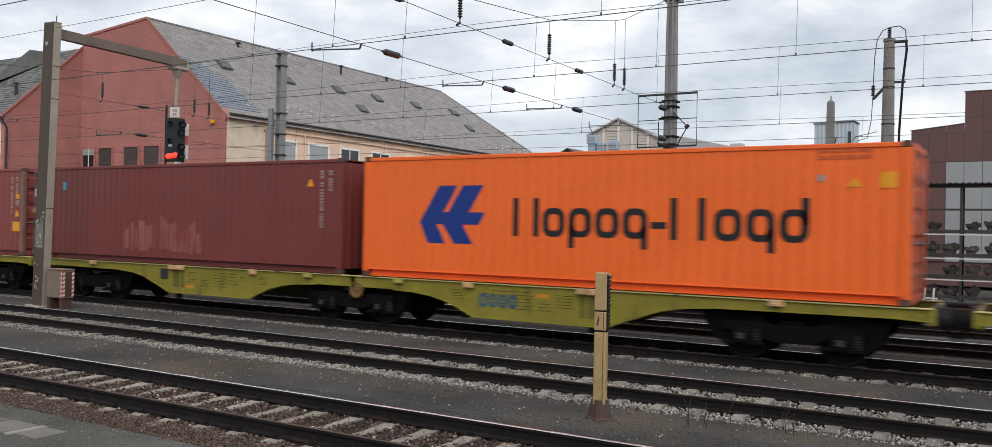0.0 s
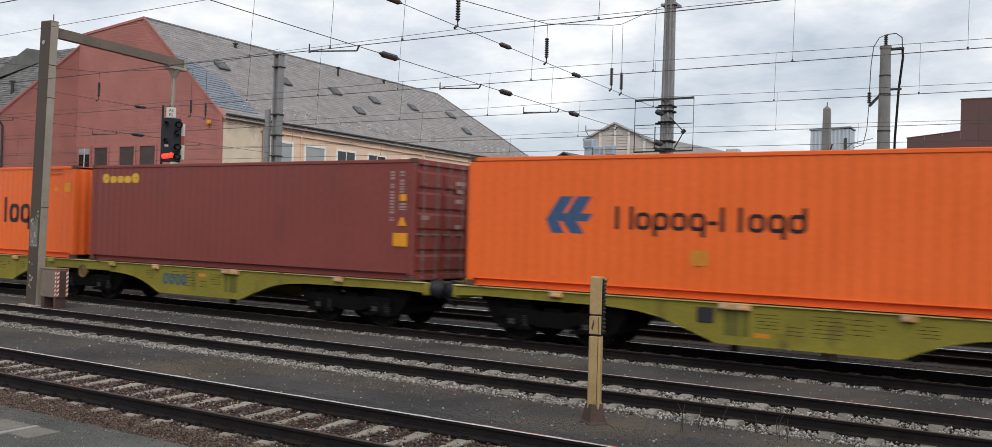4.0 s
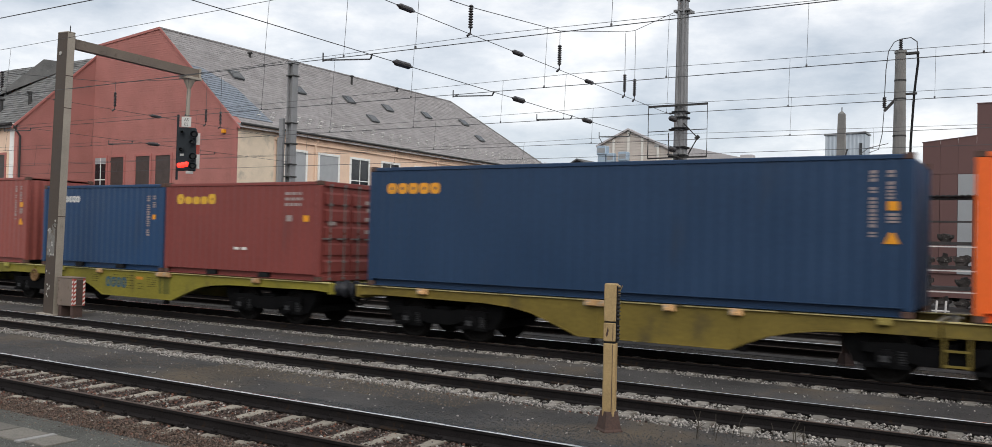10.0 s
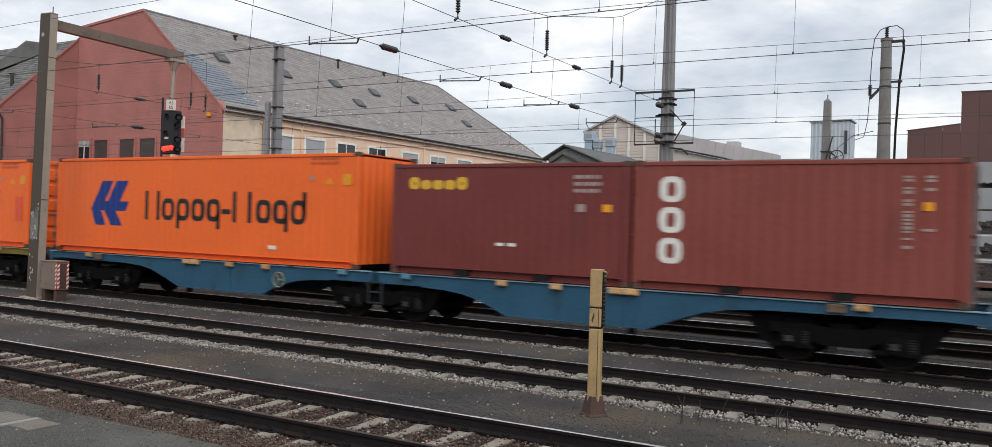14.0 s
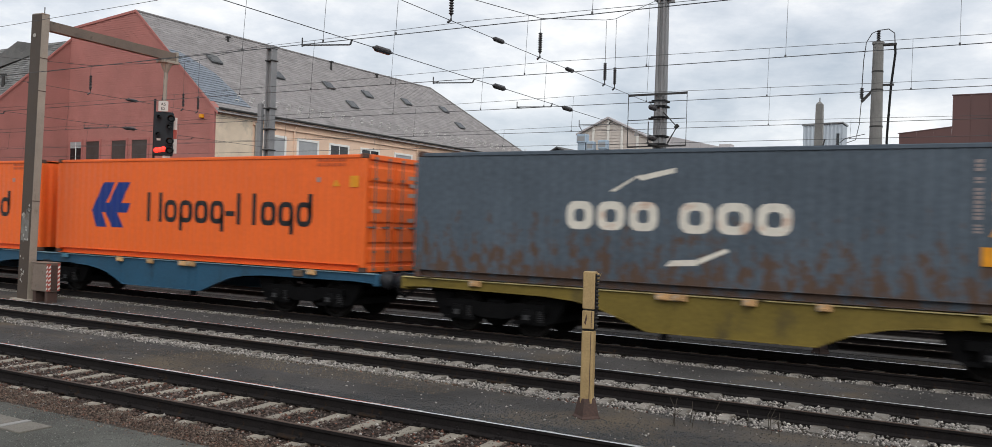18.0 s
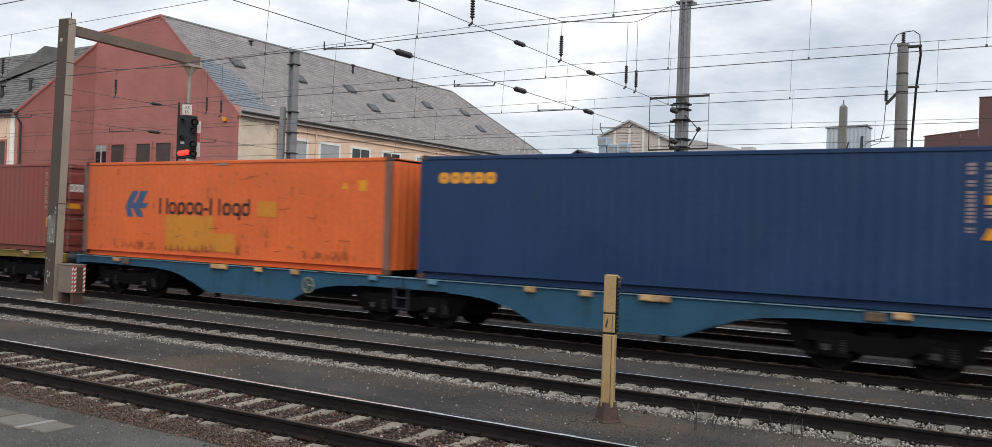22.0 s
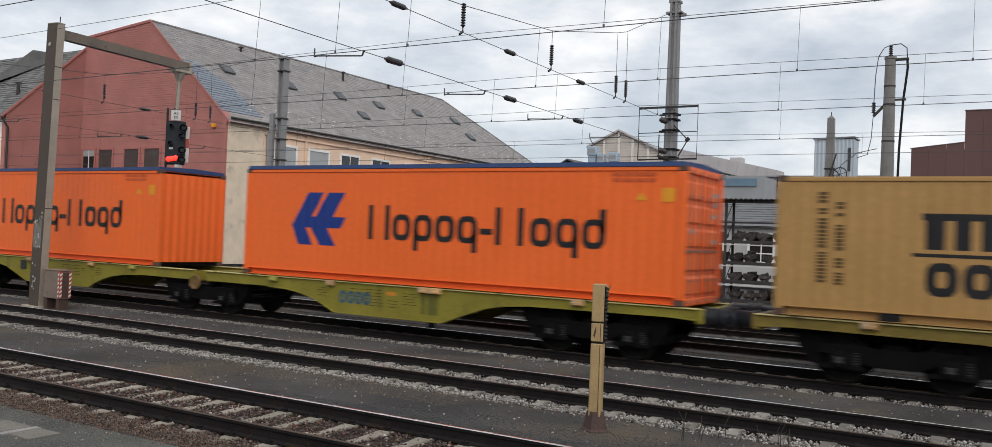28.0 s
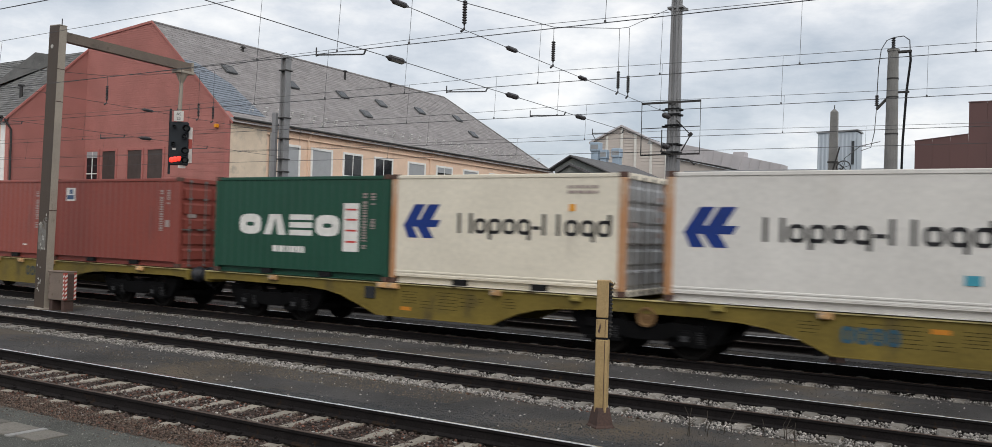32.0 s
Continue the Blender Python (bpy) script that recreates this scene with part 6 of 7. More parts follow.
# ---- beige marker post between the tracks ----
mk = thing("marker_post", -5.03, 11.12, GROUND_Z, "faded beige trackside post with a rust brown foot", "post", turn=8)
part("shaft", Build().box(-0.085, 0.085, -0.07, 0.07, 0.16, 1.20, 0.02), POST_BEIGE, mk)
part("middle_section", Build().box(-0.085, 0.085, -0.07, 0.07, 1.215, 1.47, 0.012), POST_BEIGE, mk)
part("top_section", Build().box(-0.085, 0.085, -0.07, 0.07, 1.485, 2.0, 0.012), POST_BEIGE, mk)
part("joint_band", Build().box(-0.075, 0.075, -0.06, 0.06, 1.19, 1.50), BLACK, mk)
part("foot", Build().lathe((0, 0, -0.01), (0, 0, 1), [(0, 0.20), (0.025, 0.20), (0.05, 0.175), (0.26, 0.125), (0.28, 0.12)], 4), POST_FOOT, mk, "flared rust brown foot", pose(0, 0, 0, 0, 0, 45))
part("groove", Build().box(0.046, 0.054, -0.0725, -0.069, 0.20, 1.18).box(0.046, 0.054, -0.0725, -0.069, 1.23, 1.46), POST_FOOT, mk, "dark rusty groove")
part("scratch", Build().prism([(-0.05, 1.30), (-0.03, 1.27), (-0.01, 1.36), (-0.02, 1.42)], -0.073, -0.0695), POST_FOOT, mk)
part("side_channel", Build().box(0.086, 0.100, -0.055, 0.055, 1.22, 1.97), BLACK, mk)
rng = random.Random(3)
for k in range(13):
    z = 1.27 + k * 0.053 + (0.04 if k > 3 else 0)
    part("bolt", Build().lathe((0.10, -0.035, z), (1, -0.3, 0), [(0, 0.018), (0.02 + 0.012 * rng.random(), 0.015), (0.045, 0.008)], 6), GUTTER, mk)
part("reflector", Build().add([(0.09, -0.04, 1.84), (0.15, -0.02, 1.98), (0.15, 0.03, 1.98), (0.09, 0.03, 1.84)], [(0, 1, 2, 3)]).box(0.085, 0.12, -0.03, 0.03, 1.86, 1.98, 0.008), POST_BEIGE, mk)

# the same kind of post behind the train
twin = copy_thing(mk, pose(-3.70, 20.55, GROUND_Z, 0, 0, 8))
tagged(twin, "trackside post with a shaft coloured dark for shade and a beige top", "post")
# its shaft is recoloured dark brown to paint the shade behind the wagons
for ob in twin.children:
    if ob.name.startswith("shaft"):
        ob.data = ob.data.copy()
        ob.data.materials[0] = POST_FOOT

# dry stems beside the post
stems = Build()
for k in range(11):
    x, y = -4.0 + rng.uniform(-0.45, 1.5), 11.7 + rng.uniform(-0.35, 0.3)
    h = rng.uniform(0.10, 0.42)
    stems.path([(x, y, GROUND_Z), (x + rng.uniform(-0.03, 0.03), y, GROUND_Z + h * 0.6), (x + rng.uniform(-0.06, 0.06), y, GROUND_Z + h)], 0.005, 4)
    if h > 0.25:
        stems.path([(x, y, GROUND_Z + h * 0.4), (x + rng.uniform(0.04, 0.1), y, GROUND_Z + h * 0.6)], 0.004, 3)
tagged(single("dry_weeds", stems, HEDGE, "thin dry weed stems in the gravel", "weeds"), kind="stuff")

# ---- overhead line masts ----


def insulator(b, p, d, length, r=0.075, n=9):
    d = Vector(d).normalized()
    rings = []
    for k in range(n):
        a = length * k / n
        rings += [(a, r * 0.45), (a + length / n * 0.35, r), (a + length / n * 0.6, r * 0.9), (a + length / n * 0.95, r * 0.45)]
    return b.lathe(p, d, rings, 10)


MX, MY = -11.5, 31.2
mast = thing("overhead_mast", MX, MY, GROUND_Z, "tall grey tapered steel overhead line mast", "mast", "overhead line masts")
part("column", Build().add([(sx * w, sy * w * 0.8, z) for w, z in ((0.25, 0), (0.165, 11.6)) for sx, sy in ((-1, -1), (1, -1), (1, 1), (-1, 1))],
                           [(0, 1, 5, 4), (1, 2, 6, 5), (2, 3, 7, 6), (3, 0, 4, 7), (4, 5, 6, 7)]), MAST_GREY, mast)
part("flange", Build().box(-0.13, -0.06, -0.215, -0.16, 0, 11.5).box(0.06, 0.13, -0.215, -0.16, 0, 11.5), MAST_GREY, mast)
part("cap", Build().box(-0.2, 0.2, -0.2, 0.2, 11.5, 11.62, 0.02), MAST_GREY, mast)
part("collar", Build().box(-0.3, 0.3, -0.2, 0.2, 11.1, 11.18, 0.01), MAST_GREY, mast)
part("hook", Build().box(0.17, 0.42, -0.05, 0.05, 11.0, 11.10), MAST_GREY, mast)
part("foundation", Build().box(-0.5, 0.5, -0.5, 0.5, -0.1, 0.25, 0.03), CONCRETE, mast)
for z in (5.75, 6.05, 6.75, 7.15, 7.35):
    part("clamp", Build().box(-0.27, 0.27, -0.25, 0.25, z, z + 0.07, 0.01).box(-0.45, -0.25, -0.05, 0.05, z, z + 0.05), BLACK, mast)
for z0, z1 in ((5.68, 7.60),):
    part("cage_frame", Build().path([(-1.15, -0.3, z0), (1.1, -0.3, z0 + 0.05), (1.1, -0.3, z1 + 0.05), (-1.15, -0.3, z1 - 0.02), (-1.15, -0.3, z0)], 0.022, 5).tube((-1.15, -0.3, 6.68), (1.1, -0.3, 6.70), 0.016, 5)
         .box(-1.15, 1.1, -0.34, -0.26, z1 - 0.02, z1 + 0.05).box(-1.15, 1.1, -0.34, -0.26, z0, z0 + 0.04), GUTTER, mast, "thin dark protective frame")
part("line_arm", Build().box(-0.04, 0.04, -1.22, -0.2, 5.70, 5.76).tube((0, -1.2, 5.72), (0, -1.2, 6.5), 0.02, 5), GUTTER, mast)
part("switch_linkage", Build().path([(0.2, -0.25, 6.95), (0.75, -0.3, 6.4), (0.4, -0.3, 5.8)], 0.03, 5).tube((0.68, -0.3, 6.35), (0.80, -0.3, 6.46), 0.07, 8).path([(0.25, -0.3, 5.55), (0.7, -0.3, 5.5), (0.95, -0.35, 5.3)], 0.03, 5), GUTTER, mast)
for z in (5.95, 7.05):
    part("span_insulator", Build().lathe((0, -0.55, z), (0, -1, 0), [(0, 0.03), (0.06, 0.10), (0.45, 0.10), (0.52, 0.03)], 10), INSULATOR, mast)
hazard = thing("hazard_plate", MX - 0.78, MY - 0.36, 5.93, "small grey triangular warning plate on the mast frame", "sign")
part("plate", Build().prism([(-0.1, 0), (0.1, 0), (0, 0.18)], -0.01, 0.01), GALV, hazard)

mast2 = thing("concrete_mast", -4.1, 31.2, GROUND_Z, "round grey concrete mast with cables and insulators", "mast", "overhead line masts")
part("column", Build().lathe((0, 0, 0), (0, 0, 1), [(0, 0.27), (8.9, 0.165), (8.92, 0.19), (8.99, 0.19)], 14), CONCRETE_DARK, mast2)
for z in (2.6, 4.6, 6.2, 7.4, 8.0):
    part("band", Build().lathe((0, 0, z), (0, 0, 1), [(0, 0.28 - 0.012 * z), (0.05, 0.28 - 0.012 * z)], 14), GUTTER, mast2)
part("top_insulator", insulator(Build(), (0.0, 0, 9.02), (0, 0, 1), 0.36, 0.07, 6), INSULATOR, mast2)
part("side_insulator", insulator(Build(), (-0.45, -0.1, 7.15), (0, 0, 1), 0.36, 0.07, 6), INSULATOR, mast2)
part("bracket", Build().box(0.1, 0.55, -0.06, 0.06, 8.85, 8.93, 0.01), GUTTER, mast2)
part("cable_clip", Build().box(0.1, 0.5, -0.05, 0.05, 7.55, 7.61), GUTTER, mast2)
part("insulator_arm", Build().path([(-0.15, 0, 7.4), (-0.45, -0.1, 7.05)], 0.05, 5), GUTTER, mast2)
part("power_cable", Build().path([(0.5, 0, 8.9), (0.52, 0, 8.6), (0.42, 0, 7.6), (0.34, 0, 6.0), (0.31, 0, 4.0), (0.33, 0, 0.0)], 0.038, 6), BLACK, mast2, "thick black cable")
loop = [(0.0, 0, 9.38), (-0.2, 0, 9.3), (-0.36, -0.05, 9.0), (-0.42, -0.1, 8.4), (-0.45, -0.1, 7.5)]
part("jumper_wire", Build().path(loop, 0.014, 4).path([(0, 0, 9.38), (0.3, 0, 9.4), (0.48, 0, 9.25), (0.5, 0, 8.93)], 0.016, 4).path([(-0.45, -0.1, 7.15), (-0.5, -0.1, 6.3), (-0.6, -0.1, 5.8), (-0.9, -0.1, 5.7)], 0.012, 4), WIRE, mast2)

mast3 = thing("lattice_pole", -31.25, 31.2, GROUND_Z, "slender grey steel overhead line pole", "mast", "overhead line masts")
part("column", Build().box(-0.19, -0.13, -0.17, 0.17, 0, 10.9).box(0.13, 0.19, -0.17, 0.17, 0, 10.9).box(-0.13, 0.13, -0.03, 0.03, 0, 10.9), MAST_GREY, mast3)
part("cap", Build().box(-0.22, 0.22, -0.2, 0.2, 10.8, 10.95, 0.015), MAST_GREY, mast3)
for z in (5.3, 5.9, 6.9, 7.9, 10.2):
    part("clamp", Build().box(-0.24, 0.24, -0.22, 0.22, z, z + 0.06, 0.01), GUTTER, mast3)
part("side_post", Build().box(-0.75, -0.5, -0.1, 0.1, 0, 8.2, 0.02), MAST_GREY, mast3)

obelisk = thing("concrete_post", -6.78, 36.0, GROUND_Z, "tapered square concrete post", "post")
part("shaft", Build().add([(sx * w, sy * w, z) for w, z in ((0.24, 0), (0.125, 7.72)) for sx, sy in ((-1, -1), (1, -1), (1, 1), (-1, 1))] + [(0, 0, 7.86)],
                          [(0, 1, 5, 4), (1, 2, 6, 5), (2, 3, 7, 6), (3, 0, 4, 7), (4, 5, 8), (5, 6, 8), (6, 7, 8), (7, 4, 8)]), CONCRETE_DARK, obelisk)
part("tip", Build().tube((0, 0, 7.8), (0, 0, 7.98), 0.02, 5), GUTTER, obelisk)
for z in (5.12, 5.74):
    part("clamp", Build().box(-0.19, 0.19, -0.19, 0.19, z, z + 0.05), GUTTER, obelisk)
# wheel and weights that keep the wire tight
wheel = Build().path([(0.43 + 0.25 * math.cos(i * math.pi / 12), -0.3, 5.54 + 0.25 * math.sin(i * math.pi / 12)) for i in range(25)], 0.022, 5)
for i in range(3):
    q = i * math.pi / 3 + 0.3
    wheel.tube((0.43 - 0.25 * math.cos(q), -0.3, 5.54 - 0.25 * math.sin(q)), (0.43 + 0.25 * math.cos(q), -0.3, 5.54 + 0.25 * math.sin(q)), 0.013, 4)
part("tension_wheel", wheel, GUTTER, obelisk, "spoked dark tension wheel")
part("wheel_arm", Build().path([(0.1, -0.25, 5.2), (0.43, -0.3, 5.54), (0.12, -0.25, 5.75)], 0.025, 5), GUTTER, obelisk)
part("lever", Build().tube((-0.02, -0.28, 5.2), (0.28, -0.3, 6.33), 0.03, 5), GUTTER, obelisk)
part("weight_rope", Build().tube((0.60, -0.3, 5.36), (0.60, -0.3, 3.85), 0.012, 4), WIRE, obelisk)
part("guide_rail", Build().tube((0.42, -0.3, 5.0), (0.42, -0.3, 0.2), 0.014, 4).tube((0.0, -0.25, 5.05), (0.45, -0.3, 5.05), 0.016, 4), GALV, obelisk)
for k in range(18):
    part("weight", Build().lathe((0.60, -0.3, 1.95 + k * 0.105), (0, 0, 1), [(0, 0.11), (0.015, 0.145), (0.08, 0.145), (0.098, 0.11)], 10), CONCRETE_DARK, obelisk)
part("loop_wire", Build().path([(0.2, -0.2, 5.2), (0.45, -0.2, 5.9), (1.0, -0.2, 6.35), (1.7, -0.2, 6.5)], 0.014, 4), WIRE, obelisk)

# ---- overhead wires ----
rng = random.Random(8)
WIRES = ((TRACKS[0], 6.10, 7.55), (TRACKS[1], 5.98, 7.36), (TRACKS[2], 5.95, 7.28), (TRACKS[3], 5.83, 7.03), (TRACKS[4], 5.62, 6.72), (30.0, 5.55, 6.2))
for k, (y, zc, zm) in enumerate(WIRES):
    line = thing("overhead_line", 0, y, 0, "dark contact wire hung from a carrying wire above the track", "overhead wire", "overhead lines of the yard")
    part("contact_wire", Build().path([(-160, 0, zc), (-60, 0, zc), (-11.5, 0, zc), (40, 0, zc + 0.05)], 0.0085, 5), WIRE, line)
    pts = []
    for a in (-61.5, -11.5, 38.5):
        pts += [(a + u * 50 - 50, 0.1, zm + 0.10 - 0.75 * u * (1 - u)) for u in np.linspace(0, 1, 13)[:-1]]
    pts = [(x, 0.1, z) for x, _, z in pts]
    part("carrying_wire", Build().path(pts, 0.0065, 5), WIRE, line)
    near = {1: (-14.34, -12.08, -10.27, -6.2, -2.0), 2: (-19.3, -16.6, -13.89, -10.0, -7.0, -4.08, -1.0), 3: (-20.5, -17.0, -13.77, -11.67, -8.6, -5.45, -2.2, 1.0)}.get(k, ())
    for x in list(np.arange(-58 + 1.7 * k, -21.5 if near else 14, 6.4)) + list(near):
        u = ((x + 61.5) % 50) / 50
        zt = zm + 0.10 - 0.75 * u * (1 - u)
        part("dropper", Build().tube((x, 0, zc), (x, 0.1, zt), 0.0045, 4).lathe((x, 0, zc), (0, 0, 1), [(0, 0.02), (0.05, 0.02)], 5), WIRE, line)

for name_x, (cx, far) in (("a", (MX, 30.7)), ("b", (-31.25, 31.0))):
    span = thing("cross_span", cx, 0, 0, "cross span wires with dark insulators between the masts", "overhead wire", "cross spans over the tracks")
    low = [(0, y, 6.12 - 0.008 * y - 0.0) for y in np.linspace(-14, far, 12)]
    top = [(0, y, 7.38 - 0.0125 * y) for y in np.linspace(-14, far, 12)]
    part("lower_span_wire", Build().path(low, 0.0085, 5), WIRE, span)
    part("upper_span_wire", Build().path(top, 0.0085, 5), WIRE, span)
    head = [(0, -14, 11.0), (0, -5, 9.2), (0, 2, 8.2), (0, 8.5, 7.66), (0, 12.8, 7.58), (0, 17.15, 7.80), (0, 21.6, 8.19), (0, 25.95, 9.09), (0, 26.75, 9.30), (0, far + 0.2, 10.95)]
    part("head_span_wire", Build().path(head, 0.010, 5), WIRE, span)
    for y in (14.63, 19.45, 23.42):
        part("section_insulator", Build().lathe((0, y - 0.33, 6.12 - 0.008 * y), (0, 1, 0), [(0, 0.02), (0.06, 0.035), (0.12, 0.068), (0.54, 0.068), (0.60, 0.035), (0.66, 0.02)], 10), INSULATOR, span, "dark barrel insulator")
    for y in (14.7, 19.36, 23.5):
        part("section_insulator", Build().lathe((0, y - 0.30, 7.38 - 0.0125 * y), (0, 1, 0), [(0, 0.02), (0.06, 0.035), (0.11, 0.062), (0.47, 0.062), (0.54, 0.035), (0.60, 0.02)], 10), INSULATOR, span, "dark barrel insulator")
    for y, zt in ((12.8, 7.58), (17.15, 7.80), (21.6, 8.19), (26.05, 9.09), (26.85, 9.30)):
        zb = 7.38 - 0.0125 * y
        b = Build().tube((0, y, zb + 0.68), (0, y, zt), 0.008, 4)
        part("hanger_wire", b, WIRE, span)
        part("hanging_insulator", insulator(Build(), (0, y, zb + 0.14), (0, 0, 1), 0.55, 0.062, 9).path([(0, y, zb + 0.14), (0, y, zb + 0.02), (-0.02, y - 0.1, zb - 0.06)], 0.03, 6), INSULATOR, span, "ribbed hanging insulator")
    for y, zc, _ in WIRES[1:5]:
        z = 6.0 - 0.008 * y + 0.04
        part("registration_clip", Build().tube((-0.9, y - 0.25, z - 0.05), (-0.9, y, zc), 0.012, 5), WIRE, span)
        part("steady_arm", Build().tube((-0.05, y + 0.2, z), (-0.9, y - 0.25, z - 0.03), 0.016, 5).tube((-0.9, y - 0.25, z - 0.06), (-0.9, y - 0.25, z + 0.12), 0.014, 4).tube((-0.05, y + 0.2, z), (0, y + 0.2, z + 0.10), 0.02, 5), WIRE, span)

# ---- brick workshop ----


def clip_band(poly, lo, hi):
    for edge, sign in ((lo, 1), (hi, -1)):
        out = []
        for p, q in zip(poly, poly[1:] + poly[:1]):
            ip, iq = (p[1] - edge) * sign >= 0, (q[1] - edge) * sign >= 0
            if ip:
                out.append(p)
            if ip != iq:
                k = (edge - p[1]) / (q[1] - p[1])
                out.append((p[0] + k * (q[0] - p[0]), edge))
        poly = out
        if len(poly) < 3:
            return []
    return poly


def courses(b, poly, origin, u, v, course, proud, jitter=0.0, seed=0, cell=0.0):
    """Overlapping courses over a convex outline in the plane of u and v: each one's lower edge stands proud. cell: split each course into pieces of that width."""
    origin, u, v = Vector(origin), Vector(u), Vector(v)
    n = u.cross(v)
    rng = random.Random(seed)
    z0, z1 = min(p[1] for p in poly), max(p[1] for p in poly)
    k = 0
    while z0 + k * course < z1 - 1e-4:
        lo, hi = z0 + k * course, min(z0 + (k + 1) * course, z1)
        band = clip_band(poly, lo, hi)
        k += 1
        if not band:
            continue
        bands = [band]
        if cell:
            xa, xb = min(p[0] for p in band), max(p[0] for p in band)
            x = math.floor(xa / cell) * cell + (k % 2) * cell / 2 - cell
            bands = []
            while x < xb:
                flip = [(q[1], q[0]) for q in band]
                cut = clip_band(flip, x, x + cell - 0.012)
                if cut:
                    bands.append([(q[1], q[0]) for q in cut])
                x += cell
        for piece in bands:
            lift = proud + rng.uniform(-jitter, jitter)
            p = [origin + u * a + v * c + n * (lift * (1 - (c - lo) / course) + 0.004) for a, c in piece]
            base = [origin + u * a + v * c for a, c in piece]
            m = len(p)
            low = [i for i in range(m) if abs(piece[i][1] - lo) < 1e-6 and abs(piece[(i + 1) % m][1] - lo) < 1e-6]
            b.add(p + base, [tuple(range(m))] + [(i, m + i, m + (i + 1) % m, (i + 1) % m) for i in low])
    return b


BX, BY = -44.93, 40.0
EAVE, RIDGE, RX, RY, HIP = 9.54, 16.55, -53.0, 75.6, 84.3
CX, CTOP = -60.3, 15.95
shop = thing("brick_workshop", 0, 0, 0, "large red brick gabled workshop with slate roof and peach side", "building")
# walls as solid bodies behind their courses
part("gable_wall", Build().prism([(CX, 0), (BX - 0.02, 0), (BX - 0.02, EAVE + 0.05), (RX, RIDGE - 0.1), (CX, CTOP)], BY, BY + 0.4), BRICK, shop)
gable = [(CX, 0.0), (BX, 0.0), (BX, EAVE), (RX, RIDGE), (CX, CTOP)]
tagged(part("brickwork", courses(Build(), [(x, z) for x, z in gable], (0, BY - 0.02, 0), (1, 0, 0), (0, 0, 1), 0.155, 0.016, 0.003, 5), BRICK, shop, "red brown brick courses"), kind="stuff")
part("side_wall", Build().box(BX - 0.4, BX - 0.02, BY + 0.4, HIP, 0, EAVE), PLASTER, shop, "peach plastered side wall")
part("bare_wall", Build().box(BX - 0.02, BX, BY + 0.05, 43.3, 0, EAVE - 0.35), PLASTER_GREY, shop, "bare grey plaster")
part("cornice", Build().box(BX - 0.3, BX + 0.12, 43.3, HIP, EAVE - 0.75, EAVE - 0.66).box(BX - 0.3, BX + 0.16, BY + 0.3, HIP, EAVE - 0.16, EAVE - 0.04), PLASTER, shop)
part("gutter", Build().tube((BX + 0.28, BY + 0.1, EAVE - 0.02), (BX + 0.28, HIP + 0.2, EAVE - 0.02), 0.085, 8), GUTTER, shop, "dark metal gutter")
part("corner_strip", Build().box(BX - 0.35, BX + 0.03, BY - 0.08, BY + 0.06, 0, EAVE), BARGE, shop)
for y in (52.1 - 4.6, 62.5):
    part("downpipe", Build().path([(BX + 0.25, y, EAVE - 0.1), (BX + 0.1, y - 0.25, EAVE - 0.7), (BX + 0.1, y - 0.25, 0)], 0.06, 7), PLASTER, shop)
# roof: the slope to the facade, the hip, and the barge board
sl = Vector((RX - BX, 0, RIDGE - EAVE))
slen = sl.length
over = 0.45
main = [(BY - 0.05, -over), (HIP + over, -over), (RY, slen), (BY - 0.05, slen)]
# u along y, v up the slope; the normal looks up and to the facade
part("roof_deck", Build().add([(BX + 0.3, BY, EAVE - 0.3), (BX + 0.3, HIP + 0.3, EAVE - 0.3), (RX, RY, RIDGE - 0.06), (RX, BY, RIDGE - 0.06), (RX - 8.0, BY, RIDGE - 0.5), (RX - 8.0, HIP, EAVE)],
                              [(0, 1, 2, 3), (3, 2, 5, 4), (1, 5, 2)]), ROOF_DARK, shop)
tagged(part("roof_shingles", courses(Build(), main, (BX, 0, EAVE), (0, 1, 0), sl.normalized(), 0.29, 0.014, 0.005, 6, 0.62), SLATE, shop, "weathered grey slate shingles"), kind="stuff")
patch = [(BY + 0.02, 0.7), (BY + 3.6, 0.7), (BY + 2.8, 4.4), (BY + 1.1, 6.2), (BY + 0.02, 6.4)]
pb = courses(Build(), patch, (BX, 0, EAVE), (0, 1, 0), sl.normalized(), 0.29, 0.035, 0.012, 7, 0.62)
nrm = Vector((0, 1, 0)).cross(sl.normalized())
pb.v = [tuple(Vector(p) + nrm * 0.02) for p in pb.v]
tagged(part("replaced_shingles", pb, SLATE_BLUE_TILE, shop, "blue grey replacement shingles"), kind="stuff")
part("ridge_cap", Build().tube((RX, BY - 0.05, RIDGE + 0.04), (RX, RY, RIDGE + 0.04), 0.09, 6).tube((RX, RY, RIDGE + 0.04), (BX + 0.3, HIP + 0.3, EAVE - 0.2), 0.08, 6), SLATE, shop)
bd = Build()
for (xa, za), (xc, zc) in (((BX + 0.35, EAVE - 0.28), (RX, RIDGE + 0.12)), ((RX, RIDGE + 0.12), (CX, CTOP + 0.1))):
    d = Vector((xc - xa, 0, zc - za)).normalized()
    o = Vector((-d.z, 0, d.x)) * 0.14 * (-1 if d.x < 0 and d.z < 0 else 1)
    q = [Vector((xa, 0, za)), Vector((xc, 0, zc)), Vector((xc, 0, zc)) - Vector((0, 0, 0.17)), Vector((xa, 0, za)) - Vector((0, 0, 0.17))]
    bd.prism([(p.x, p.z) for p in q], BY - 0.10, BY - 0.06)
part("barge_board", bd, BARGE, shop, "red painted barge board")


def on_roof(y, s):
    return Vector((BX, y, EAVE)) + sl * s


